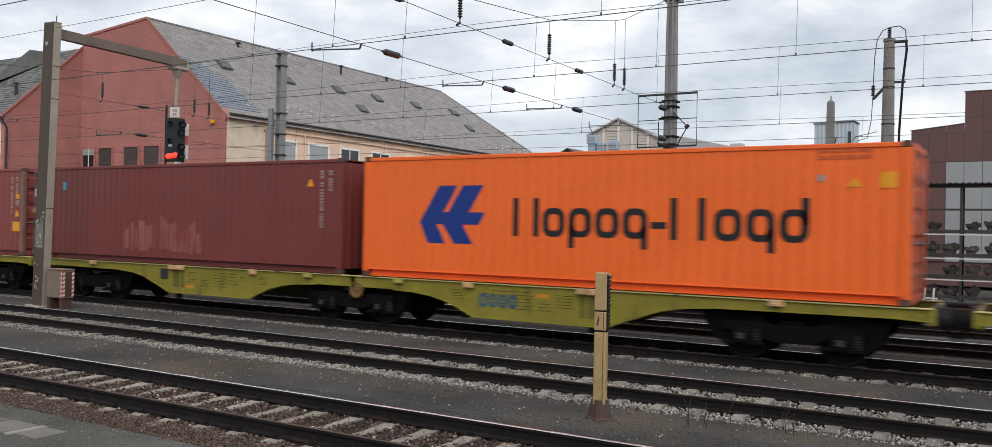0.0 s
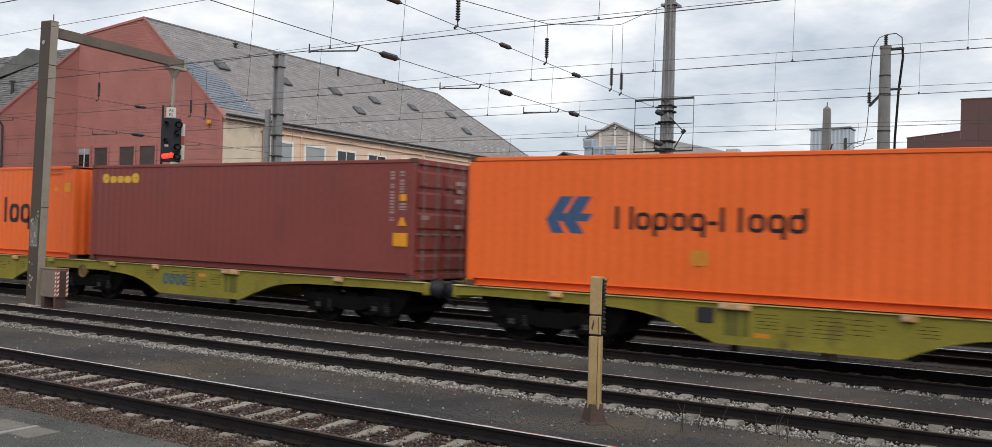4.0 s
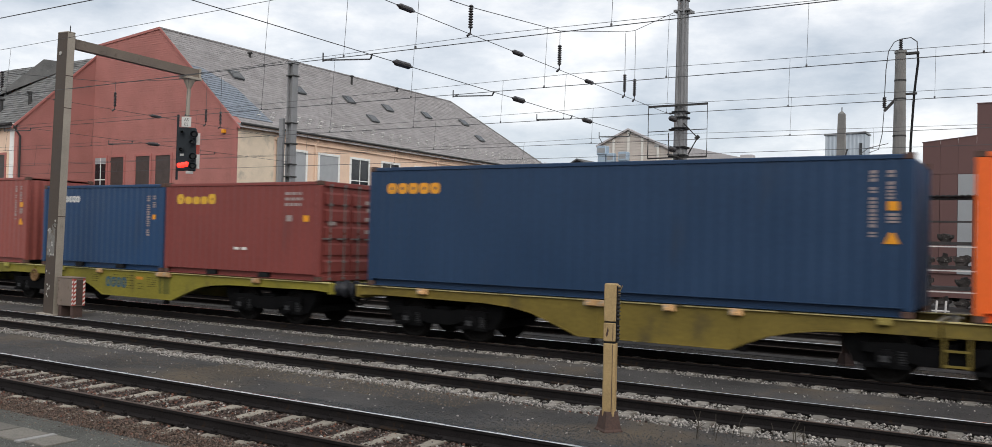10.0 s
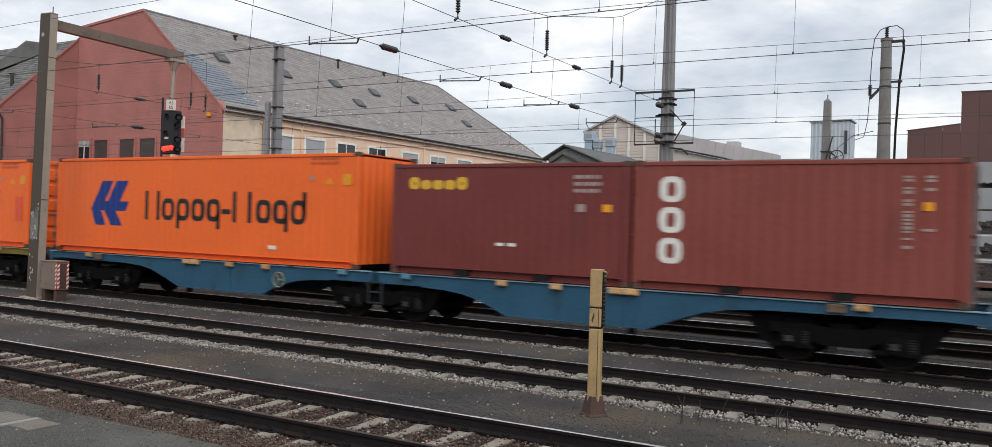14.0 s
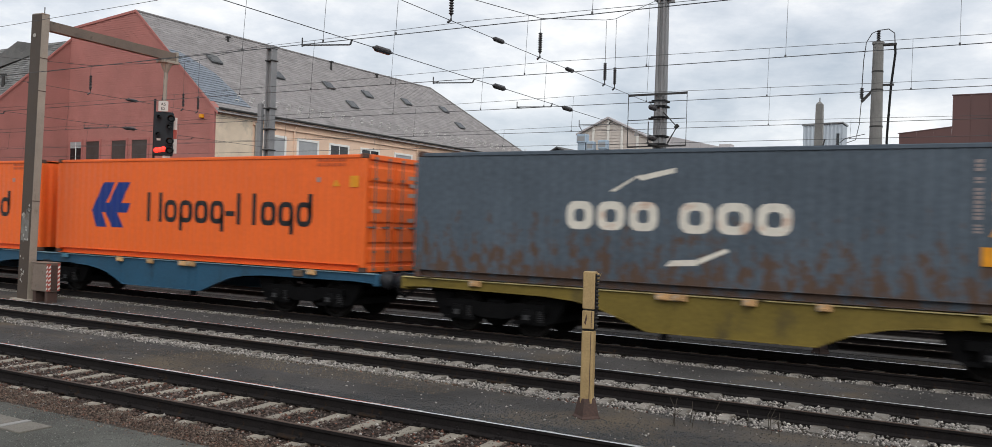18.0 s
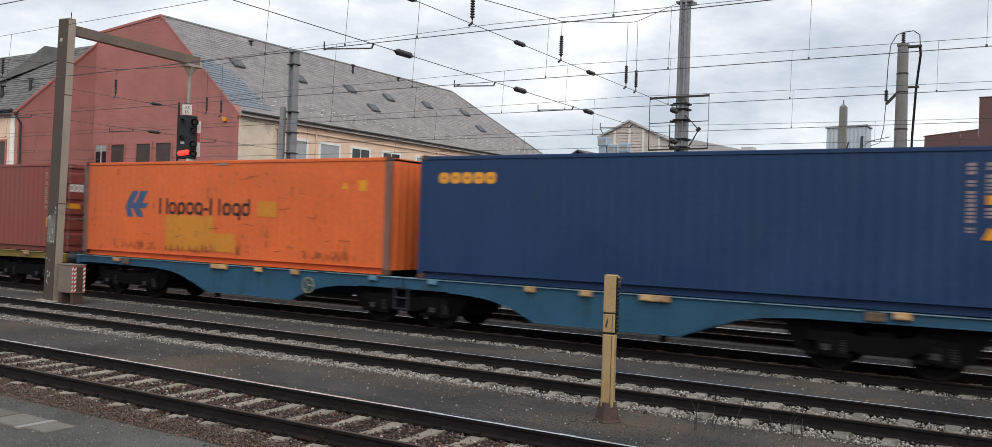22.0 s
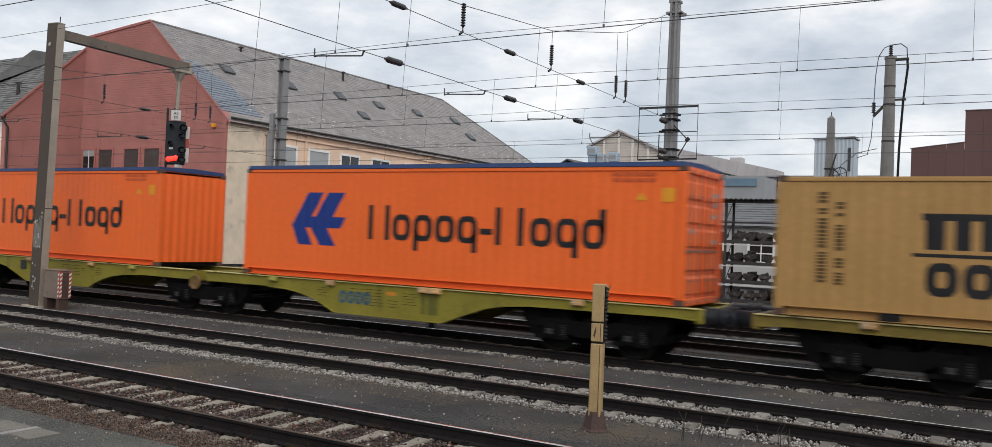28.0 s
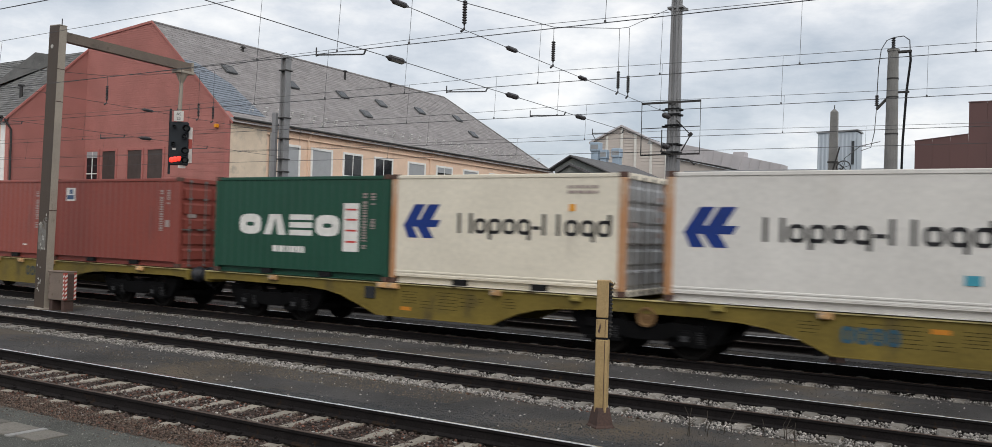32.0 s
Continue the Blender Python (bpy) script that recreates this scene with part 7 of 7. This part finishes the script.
for y, s in ((43.9, 0.58), (50.0, 0.56), (56.0, 0.58), (61.1, 0.58), (67.1, 0.605), (73.6, 0.62), (73.7, 0.385), (57.0, 0.36)):
    c = on_roof(y, s)
    f = sl.normalized()
    m = Matrix.Translation(c + nrm * 0.05) @ Matrix(((0, f.x, nrm.x), (1, f.y, nrm.y), (0, f.z, nrm.z))).to_4x4()
    sky = part("skylight", Build().box(-0.5, 0.5, -0.45, 0.45, 0.0, 0.14, 0.02), ROOF_DARK, shop, "small dark roof hatch", m)
    part("pane", Build().box(-0.4, 0.4, -0.35, 0.35, 0.14, 0.15), GLASS, sky)
for y, s, h in ((58.9, 0.86, 0.7), (47.5, 0.9, 0.3), (66, 0.93, 0.3)):
    c = on_roof(y, s)
    part("vent_pipe", Build().tube(c, c + Vector((0, 0, h)), 0.09, 8).lathe(c + Vector((0, 0, h)), (0, 0, 1), [(0, 0.2), (0.08, 0.2), (0.14, 0.05)], 8), GUTTER, shop)
hook = Build().path([(-0.02, -0.12, 0.02), (0.12, -0.16, 0.19), (0.12, 0.16, 0.19), (-0.02, 0.16, 0.02)], 0.028, 5).mesh("snow_guard", RACK_PALE)
for k in range(70):
    y = BY + 2.5 + k * 0.60
    c = on_roof(y, 0.10 + 0.055 * (k % 2))
    part("snow_guard", hook, RACK_PALE, shop, at=Matrix.Translation(c))


def window(parent, x, y, w, z0, z1, facing, fill, name="window"):
    """A framed window in a wall that faces the tracks ('y') or the yard to the right ('x')."""
    t = (lambda a, o, z: (x + a, y - o, z)) if facing == "y" else (lambda a, o, z: (x + o, y + a, z))

    def slab(b, a0, a1, o0, o1, zz0, zz1):
        p, q = t(a0, o0, zz0), t(a1, o1, zz1)
        lo, hi = [min(i, j) for i, j in zip(p, q)], [max(i, j) for i, j in zip(p, q)]
        return b.box(lo[0], hi[0], lo[1], hi[1], lo[2], hi[2])

    fr = Build()
    for a0, a1, za, zb in ((-w / 2 - 0.15, -w / 2, z0, z1), (w / 2, w / 2 + 0.15, z0, z1), (-w / 2 - 0.15, w / 2 + 0.15, z1, z1 + 0.16), (-w / 2 - 0.12, w / 2 + 0.12, z0 - 0.1, z0)):
        slab(fr, a0, a1, -0.05, 0.07, za, zb)
    ob = part(name, fr, TRIM_WHITE if facing == "x" or fill == "dark" else BARGE, parent, "framed window")
    if facing == "y" and fill == "glass":
        part("pane", slab(Build(), -w / 2, w / 2, 0.0, 0.02, z0, z1), DULL_GLASS, ob, "dull dark glass pane")
    elif fill == "blind":
        part("blind", slab(Build(), -w / 2, w / 2, 0.0, 0.022, z0, z1), BLIND, ob, "grey closed roller blind")
    else:
        part("pane", slab(Build(), -w / 2, w / 2, 0.012, 0.022, z0, z1), GLASS, ob, "dark glass pane")
        bars = slab(Build(), -0.03, 0.03, 0.02, 0.05, z0, z1)
        slab(bars, -w / 2, w / 2, 0.02, 0.048, z0 + (z1 - z0) * 0.29, z0 + (z1 - z0) * 0.29 + 0.07)
        part("window_bar", bars, TRIM_WHITE, ob)
    if fill == "half":
        part("blind", slab(Build(), -w / 2, w / 2, 0.026, 0.045, z1 - 0.45, z1), BLIND, ob, "half drawn blind")
    return ob


for k, (y, w, fill) in enumerate(((45.4, 1.9, "blind"), (48.75, 2.0, "blind"), (52.2, 2.0, "glass"), (55.95, 2.1, "glass"), (60.4, 2.2, "blind"), (64.5, 2.2, "half"), (68.8, 2.3, "blind"), (73.3, 2.3, "blind"), (77.8, 2.3, "blind"))):
    window(shop, BX, y, w, 5.86, 8.18, "x", fill)
window(shop, BX, 55.45, 2.3, 0.7, 2.6, "x", "blind")
for x, w, fill in ((-59.2, 1.3, "half"), (-57.25, 1.5, "glass"), (-54.35, 1.55, "glass"), (-52.15, 1.6, "glass")):
    window(shop, x, BY - 0.06, w, 5.3, 7.62, "y", fill)
part("grey_pipe", Build().tube((BX + 0.15, 43.55, 0), (BX + 0.15, 43.55, EAVE - 0.6), 0.12, 8), GALV, shop, "grey vertical cable pipe")
part("lamp", Build().box(BX - 1.2, BX - 0.95, BY - 0.3, BY - 0.05, EAVE - 0.65, EAVE - 0.4, 0.03), MARK["label"], shop, "small amber lamp housing")

wing = thing("brick_wing", 0, 0, 0, "red brick side wing with slate roof and peach front", "building")
WY, WE, WT = 34.3, 9.55, 15.1
part("gable_wall", Build().prism([(WY, 0), (BY, 0), (BY, WT), (WY, WE)], CX - 0.4, CX, "yz"), BRICK, wing)
tagged(part("brickwork", courses(Build(), [(WY, 0.0), (BY - 0.02, 0.0), (BY - 0.02, WT + 0.1), (WY, WE)], (CX + 0.01, 0, 0), (0, 1, 0), (0, 0, 1), 0.155, 0.016, 0.003, 9), BRICK, wing, "red brown brick courses"), kind="stuff")
part("front_wall", Build().box(CX - 30, CX - 0.4, WY, WY + 0.35, 0, WE), PLASTER, wing, "peach plastered front wall")
part("corner_quoin", Build().box(CX - 0.9, CX - 0.42, WY - 0.05, WY, 0, WE), TRIM_WHITE, wing)
part("eave_board", Build().box(CX - 30, CX - 0.2, WY - 0.35, WY + 0.05, WE - 0.2, WE - 0.08).tube((CX - 30, WY - 0.4, WE - 0.05), (CX - 0.2, WY - 0.4, WE - 0.05), 0.1, 8), GUTTER, wing)
wsl = Vector((0, BY - WY, WT - WE))
part("roof_deck", Build().add([(CX - 0.1, WY, WE - 0.05), (CX - 30, WY, WE - 0.05), (CX - 30, BY, WT - 0.05), (CX - 0.1, BY, WT - 0.05), (CX - 0.1, BY + 6, WE), (CX - 30, BY + 6, WE)], [(0, 1, 2, 3), (3, 2, 5, 4)]), ROOF_DARK, wing)
tagged(part("roof_shingles", courses(Build(), [(CX - 30, -0.5), (CX + 0.05, -0.5), (CX + 0.05, wsl.length), (CX - 30, wsl.length)], (0, WY, WE), (1, 0, 0), wsl.normalized(), 0.29, 0.03, 0.012, 16, 0.62), SLATE_DARK, wing, "weathered grey slate shingles"), kind="stuff")
dm = Build()
dm.add([(CX - 7.2, 36.6, 12.2), (CX - 3.9, 38.3, 15.05), (CX - 3.9, 42, 15.05), (CX - 13, 36.6, 12.2), (CX - 1.4, 39.6, 14.7)], [(0, 1, 2, 3), (0, 4, 1), (1, 4, 2)])
part("roof_hip", dm, SLATE_DARK, wing, "slate cross hip")
wb = Build().prism([(WY - 0.5, WE - 0.45), (BY - 0.02, WT + 0.05), (BY - 0.02, WT + 0.22), (WY - 0.5, WE - 0.25)], CX + 0.05, CX + 0.12, "yz")
part("barge_board", wb, BARGE, wing, "red painted barge board")
part("downpipe", Build().path([(CX + 0.1, WY - 0.4, WE - 0.2), (CX + 0.12, WY + 0.1, WE - 0.9), (CX + 0.12, WY + 0.1, 0)], 0.07, 7), GUTTER, wing)
for x, z in ((CX - 1.6, 11.2), (CX - 4.5, 10.8), (CX - 9, 11.0)):
    y = WY + (z - WE) / (WT - WE) * (BY - WY)
    part("vent_pipe", Build().tube((x, y, z - 0.2), (x, y, z + 0.8), 0.12, 8).lathe((x, y, z + 0.8), (0, 0, 1), [(0, 0.24), (0.08, 0.24), (0.14, 0.05)], 8), GUTTER, wing)
window(wing, CX - 2.0, WY, 1.1, 5.2, 7.4, "y", "glass")
window(wing, CX - 5.4, WY, 1.1, 5.2, 7.4, "y", "glass")

# ---- pale hall and low roofs behind ----
hall = thing("pale_hall", 0, 0, 0, "pale panelled hall with a low gable", "building")
HALL = [(-41.6, 0), (-33.0, 0), (-33.0, 11.93), (-38.18, 14.42), (-41.6, 12.85)]
part("wall", Build().prism(HALL, 88, 88.4), PANEL, hall)
tagged(part("siding", courses(Build(), [(x, max(z, 6.0)) for x, z in HALL], (0, 87.98, 0), (1, 0, 0), (0, 0, 1), 0.33, 0.05, 0.0, 3), PANEL, hall, "pale horizontal siding boards"), kind="stuff")
for x in (-39.91, -38.18, -36.6, -34.82, -33.12):
    zt = 14.3 - 0.48 * abs(x + 38.18)
    part("rib", Build().box(x - 0.13, x + 0.13, 87.82, 87.92, 6, zt), RIB, hall, "white rib")
part("roof_edge", Build().prism([(-41.9, 12.85), (-38.18, 14.58), (-32.8, 12.02), (-32.8, 11.84), (-38.18, 14.38), (-41.9, 12.66)], 87.6, 88.5), ROOF_GREY, hall)
part("body", Build().prism([(-41.6, 0), (-33.0, 0), (-33.0, 11.85), (-38.18, 14.35), (-41.6, 12.75)], 88.4, 90.5), ROOF_GREY, hall)
long_roof = thing("long_hall", 0, 0, 0, "long low hall with a mid grey sheet roof", "building")
part("roof_slope", Build().prism([(-33.0, 11.2), (-26.64, 9.91), (-21.3, 8.7), (-21.3, 10.1), (-25.72, 11.1), (-33.0, 12.72)], 88.6, 90.2), ROOF_GREY, long_roof, "mid grey roof sheet")
for k in range(12):
    x = -32.4 + k * 0.95
    part("roof_seam", Build().prism([(x, 11.08 - 0.212 * (x + 33.0)), (x + 0.05, 11.07 - 0.212 * (x + 33.0)), (x + 0.35, 12.58 - 0.218 * (x + 33.0)), (x + 0.30, 12.59 - 0.218 * (x + 33.0))], 88.54, 88.6), ROOF_GREY, long_roof)
part("eave", Build().prism([(-33.0, 11.05), (-21.3, 8.55), (-21.3, 8.72), (-33.0, 11.22)], 88.3, 88.62), GUTTER, long_roof, "dark eave line")
part("wall", Build().prism([(-33.0, 0), (-21.4, 0), (-21.4, 8.54), (-33.0, 11.04)], 88.7, 90.0), PANEL, long_roof)
part("roof_box", Build().box(-26.4, -25.2, 88.8, 90, 10.9, 11.5, 0.03), ROOF_GREY, long_roof)
low = thing("low_house", 0, 0, 0, "low house with a dark grey gabled roof", "building")
part("wall", Build().prism([(-36.75, 0), (-31.0, 0), (-31.0, 7.75), (-35.07, 9.35), (-36.75, 8.45)], 70, 70.3), BOARD_GREY, low)
part("porch_gable", Build().prism([(-36.4, 8.12), (-35.04, 8.88), (-32.6, 7.9), (-32.6, 7.65), (-35.04, 8.70), (-36.4, 7.94)], 69.3, 69.95), SLATE_ROOF, low, "dark porch gable edge")
part("porch_board", Build().prism([(-36.2, 7.5), (-32.8, 7.5), (-32.8, 7.75), (-35.04, 8.69), (-36.2, 8.02)], 69.7, 69.9), BOARD_GREY, low)
part("roof_slope", Build().add([(-35.07, 69.5, 9.62), (-35.07, 84, 9.72), (-28.6, 84, 7.1), (-28.6, 69.5, 7.0), (-35.07, 69.5, 9.50), (-35.07, 84, 9.60), (-28.6, 84, 6.98), (-28.6, 69.5, 6.88)],
                               [(0, 3, 2, 1), (4, 5, 6, 7), (0, 4, 7, 3), (0, 1, 5, 4), (1, 2, 6, 5), (3, 7, 6, 2)]), SLATE_ROOF, low, "dark grey roof slope")
part("roof_slope", Build().add([(-35.07, 69.5, 9.62), (-35.07, 84, 9.72), (-37.2, 84, 8.5), (-37.2, 69.5, 8.4), (-35.07, 69.5, 9.50), (-35.07, 84, 9.60), (-37.2, 84, 8.38), (-37.2, 69.5, 8.28)],
                               [(0, 1, 2, 3), (4, 7, 6, 5), (0, 3, 7, 4), (0, 4, 5, 1), (1, 5, 6, 2), (3, 2, 6, 7)]), SLATE_ROOF, low, "dark grey roof slope")
for k, (x, z, w) in enumerate(((-37.45, 11.85, 0.40), (-36.55, 11.1, 0.32), (-35.2, 11.2, 0.36))):
    du = thing("air_duct", x, 80, 0, "pale blue metal air duct on a roof", "duct", "ducts on the roof")
    part("shaft", Build().box(-w, w, -w, w, 0, z - 0.9, 0.03), DUCT, du)
    part("head", Build().box(-w * 1.25, w * 1.25, -w * 1.25, w, z - 0.9, z, 0.06), DUCT, du)
    part("louvre", Build().box(-w, w, -w * 1.27, -w * 1.24, z - 0.7, z - 0.25), FACTORY_GREY, du)

tower = thing("clad_tower", 0, 0, 0, "silver blue tower clad in trapezoid sheet", "tower")
tb = corrugated(-14.75, -11.85, 0, 11.12)
tb.v = [(x, y * 2.5 + 72.0, z) for x, y, z in tb.v]
part("front_sheet", tb, TOWER, tower)
part("body", Build().box(-14.74, -11.86, 72.06, 74.2, 0, 11.1), TOWER, tower)
part("roof_edge", Build().prism([(-14.85, 11.08), (-11.78, 11.17), (-11.78, 11.29), (-14.85, 11.20)], 71.9, 74.3), FACTORY_GREY, tower)
part("slot_window", Build().box(-12.25, -12.05, 71.93, 72.0, 8.6, 10.4), GLASS, tower)

fac = thing("clad_factory", 0, 0, 0, "brown red clad factory with a stepped roofline", "building")
FY = 50.0
STEP = -3.02
for k in range(21):
    x = -5.45 + k * 0.81
    za, zb = [(7.86 + 0.115 * (q + 5.45)) if x < STEP - 0.1 else 9.72 for q in (x, x + 0.81)]
    part("panel", Build().prism([(x + 0.004, 6.25), (x + 0.806, 6.25), (x + 0.806, zb), (x + 0.004, za)], FY, FY + 0.06), FACTORY, fac)
    part("lower_panel", Build().box(x + 0.008, x + 0.802, FY - 0.02, FY + 0.05, 1.2, 6.22, 0.012), FACTORY if x < -4.2 else FACTORY_GREY, fac, "" if x < -4.2 else "grey lower cladding panel")
part("body", Build().box(-5.4, 11.5, FY + 0.06, FY + 5, 0, 7.8), FACTORY, fac)
part("upper_body", Build().box(STEP + 0.02, 11.5, FY + 0.06, FY + 5, 7.8, 9.68), FACTORY, fac)
part("roof_trim", Build().prism([(-5.5, 7.86), (STEP, 8.14), (STEP, 8.17), (-5.5, 7.89)], FY - 0.03, FY + 0.1), FACTORY, fac)
part("parapet_cap", Build().box(STEP - 0.03, 11.6, FY - 0.03, FY + 0.1, 9.72, 9.77), FACTORY, fac)

shed = thing("rail_shed", 0, 0, 0, "white shed with a grey shingled roof behind the racks", "building")
SY = 55.0
part("wall", Build().box(-19, -11.9, SY, SY + 0.3, 0, 3.95), WALL_WHITE, shed)
ssl = Vector((0, 2.6, 1.6))
tagged(part("roof_shingles", courses(Build(), [(-19.3, 0), (-11.7, 0), (-12.6, ssl.length), (-19.3, ssl.length)], (0, SY - 0.4, 3.75), (1, 0, 0), ssl.normalized(), 0.3, 0.03, 0.01, 21, 0.6), ROOF_SHED, shed, "dark grey shingles"), kind="stuff")
part("roof_deck", Build().add([(-19.3, SY - 0.4, 3.70), (-11.7, SY - 0.4, 3.70), (-12.6, SY + 2.2, 5.30), (-19.3, SY + 2.2, 5.30), (-19.3, SY + 6, 3.5), (-11.7, SY + 6, 3.5)], [(0, 1, 2, 3), (3, 2, 5, 4), (1, 5, 2)]), ROOF_DARK, shed)
part("upper_storey", Build().box(-19.4, -14.9, SY + 3, SY + 6, 3, 7.05), FACTORY_GREY, shed)
part("blue_band", Build().box(-19.2, -15.4, SY + 2.9, SY + 3.0, 6.45, 6.95), BAND_BLUE, shed)
for x in (-17.3, -14.2):
    window(shed, x, SY, 1.4, 1.6, 3.2, "y", "dark")

stone = thing("stone_storehouse", 0, 0, 0, "pale grey stone storehouse with a louvred top band", "building")
TY, STONE_TOP = 77.0, 8.55
part("wall", Build().box(-27, -10.5, TY, TY + 6, 0, STONE_TOP - 1.0), CONCRETE_DARK, stone)
tagged(part("stonework", courses(Build(), [(-27, 0), (-10.5, 0), (-10.5, STONE_TOP - 1.0), (-27, STONE_TOP - 1.0)], (0, TY - 0.01, 0), (1, 0, 0), (0, 0, 1), 0.34, 0.05, 0.03, 33, 0.8), STONEWORK, stone, "pale grey stone courses"), kind="stuff")
part("louvre_band", Build().box(-27, -10.5, TY - 0.1, TY + 5.9, STONE_TOP - 1.0, STONE_TOP), FACTORY_GREY, stone)
for k in range(26):
    x = -26.8 + k * 0.62
    part("louvre_post", Build().box(x, x + 0.1, TY - 0.16, TY - 0.1, STONE_TOP - 0.95, STONE_TOP - 0.05), GUTTER, stone)
part("roof_edge", Build().box(-27.2, -10.3, TY - 0.25, TY + 6, STONE_TOP, STONE_TOP + 0.12), FACTORY_GREY, stone)

# ---- storage racks with machine parts ----
RACK_Y, BAY = 36.0, 4.2
TRAYS = (0.50, 1.25, 2.01, 2.87)
rng = random.Random(12)
PARTS = []
for seed in range(8):
    r2 = random.Random(seed + 40)
    j = lambda v: v * r2.uniform(0.82, 1.18)
    # one cast engine block: narrow foot, wide flat head, uneven top
    top = [(0.25, j(0.30)), (j(0.14), j(0.31)), (j(0.12), j(0.36)), (-j(0.04), j(0.37)), (-j(0.06), j(0.31)), (-0.24, j(0.30))]
    b = Build().prism([(-j(0.13), 0), (j(0.13), 0), (j(0.17), 0.09), (0.25, j(0.15))] + top + [(-0.24, j(0.16)), (-j(0.17), 0.09)], -0.30, r2.uniform(0.1, 0.3))
    if seed % 2:
        b.lathe((-0.12, -0.29, 0.16), (0, -1, 0), [(0, 0.10), (0.05, 0.10), (0.06, 0.05), (0.12, 0.05)], 10)
    else:
        b.box(-0.16, 0.14, -0.35, -0.29, 0.12, 0.22, 0.012)
    PARTS.append(b.mesh("machine_part", SCRAP))
zig = []
for k in range(43):
    zig.append((-0.05 + k * 0.1, 4.50 + (0.045 if k % 2 else 0.0)))
CANOPY = Build().prism(zig + [(x, z - 0.03) for x, z in reversed(zig)], -0.85, 0.75).mesh("canopy", RACK_ROOF)
for bay in range(9):
    x = 2.0 - BAY * bay
    rack = thing("storage_rack", x, RACK_Y, GROUND_Z, "dark steel storage rack loaded with greasy machine parts", "rack", "racks behind the tracks")
    for dx in (0.0,) if bay else (0.0, BAY):
        for dy in (-0.55, 0.5):
            part("upright", Build().box(dx - 0.045, dx + 0.045, dy - 0.045, dy + 0.045, 0, 4.48, 0.006), RACK, rack)
        br = Build()
        for k in range(5):
            z = 0.3 + k * 0.85
            br.tube((dx, -0.5, z), (dx, 0.45, z + 0.8), 0.018, 5)
        part("ladder_brace", br, RACK, rack)
    part("canopy", CANOPY, RACK_ROOF, rack, "corrugated dark canopy sheet")
    part("canopy_beam", Build().box(0, BAY, -0.60, -0.52, 4.36, 4.47, 0.008), RACK, rack)
    part("tie_beam", Build().box(0, BAY, -0.59, -0.53, 3.55, 3.62, 0.006), RACK, rack)
    for i, z in enumerate(TRAYS):
        part("tray", Build().box(0.02, BAY - 0.02, -0.54, 0.5, z - 0.12, z, 0.008), RACK, rack, "dark drip tray")
        if i:
            part("shelf_rail", Build().box(0, BAY, -0.60, -0.55, z - 0.20, z - 0.155, 0.004), RACK_PALE, rack, "pale shelf rail")
        for k in range(7):
            if rng.random() < 0.1:
                continue
            it = new("machine_part", PARTS[rng.randrange(8)])
            it.matrix_basis = pose(x + 0.36 + k * 0.58 + rng.uniform(-0.06, 0.06), RACK_Y + rng.uniform(-0.12, 0.05), GROUND_Z + z, 0, 0, rng.uniform(-14, 14)) @ Matrix.Diagonal((rng.uniform(0.85, 1.1), 1.0, rng.uniform(0.85, 1.15), 1))
            tagged(it, "greasy cast machine part stored on a steel rack", "machine part", "parts on the racks")

frame_p = thing("barrier_frame", -3.2, 33.5, GROUND_Z, "white tubular barrier frame beside the track", "barrier")
for x in (0, 0.28):
    part("post", Build().path([(x, 0, 0), (x + 0.06, 0, 0.85)], 0.035, 6), RACK_PALE, frame_p)
part("rail", Build().tube((-0.1, 0, 0.5), (0.45, 0, 0.5), 0.03, 6), RACK_PALE, frame_p)
wpost = thing("white_post", -3.55, 33.4, GROUND_Z, "slim white post beside the concrete mast", "post")
part("shaft", Build().box(-0.07, 0.07, -0.07, 0.07, 0, 2.3, 0.01), RACK_PALE, wpost)

# ---- what closes the place behind the camera ----
back = thing("station_building", 0, -22, GROUND_Z, "plain plastered station building behind the platform", "building", kind="structure")
part("wall", Build().box(-70, 50, -0.4, 0, 0, 7), PLASTER_GREY, back)
for k in range(16):
    part("window", Build().box(-66 + k * 7, -64 + k * 7, 0.0, 0.04, 1.5, 3.5), GLASS, back)


def motions():
    """The train rolls to the left; each wheel turns while it is near the camera."""
    for ob, x, z in ROLLING:
        walk(ob, [(t, pose(x - gone(t), TRAIN_Y, z)) for t in range(0, 33, 2)])
    for ws, dx, x in WHEELS:
        rows = [(0.0, 0.0)]
        t = 0.0
        while t < 32.0:
            at = x - gone(t)
            if 4.0 > at > -34.0:
                rows.append((t, -gone(t) / WHEEL_R))
            t += 2 / 30
        shown = [r for r in rows[1:]]
        if not shown:
            continue
        start, stop = shown[0][1], shown[-1][1]
        rows = ([(0.0, start)] if shown[0][0] > 0 else []) + shown + ([(32.0, stop)] if shown[-1][0] < 31.9 else [])
        walk(ws, [(t, Matrix.Translation((dx, 0, WHEEL_R)) @ Matrix.Rotation(a, 4, "Y")) for t, a in rows])


motions()
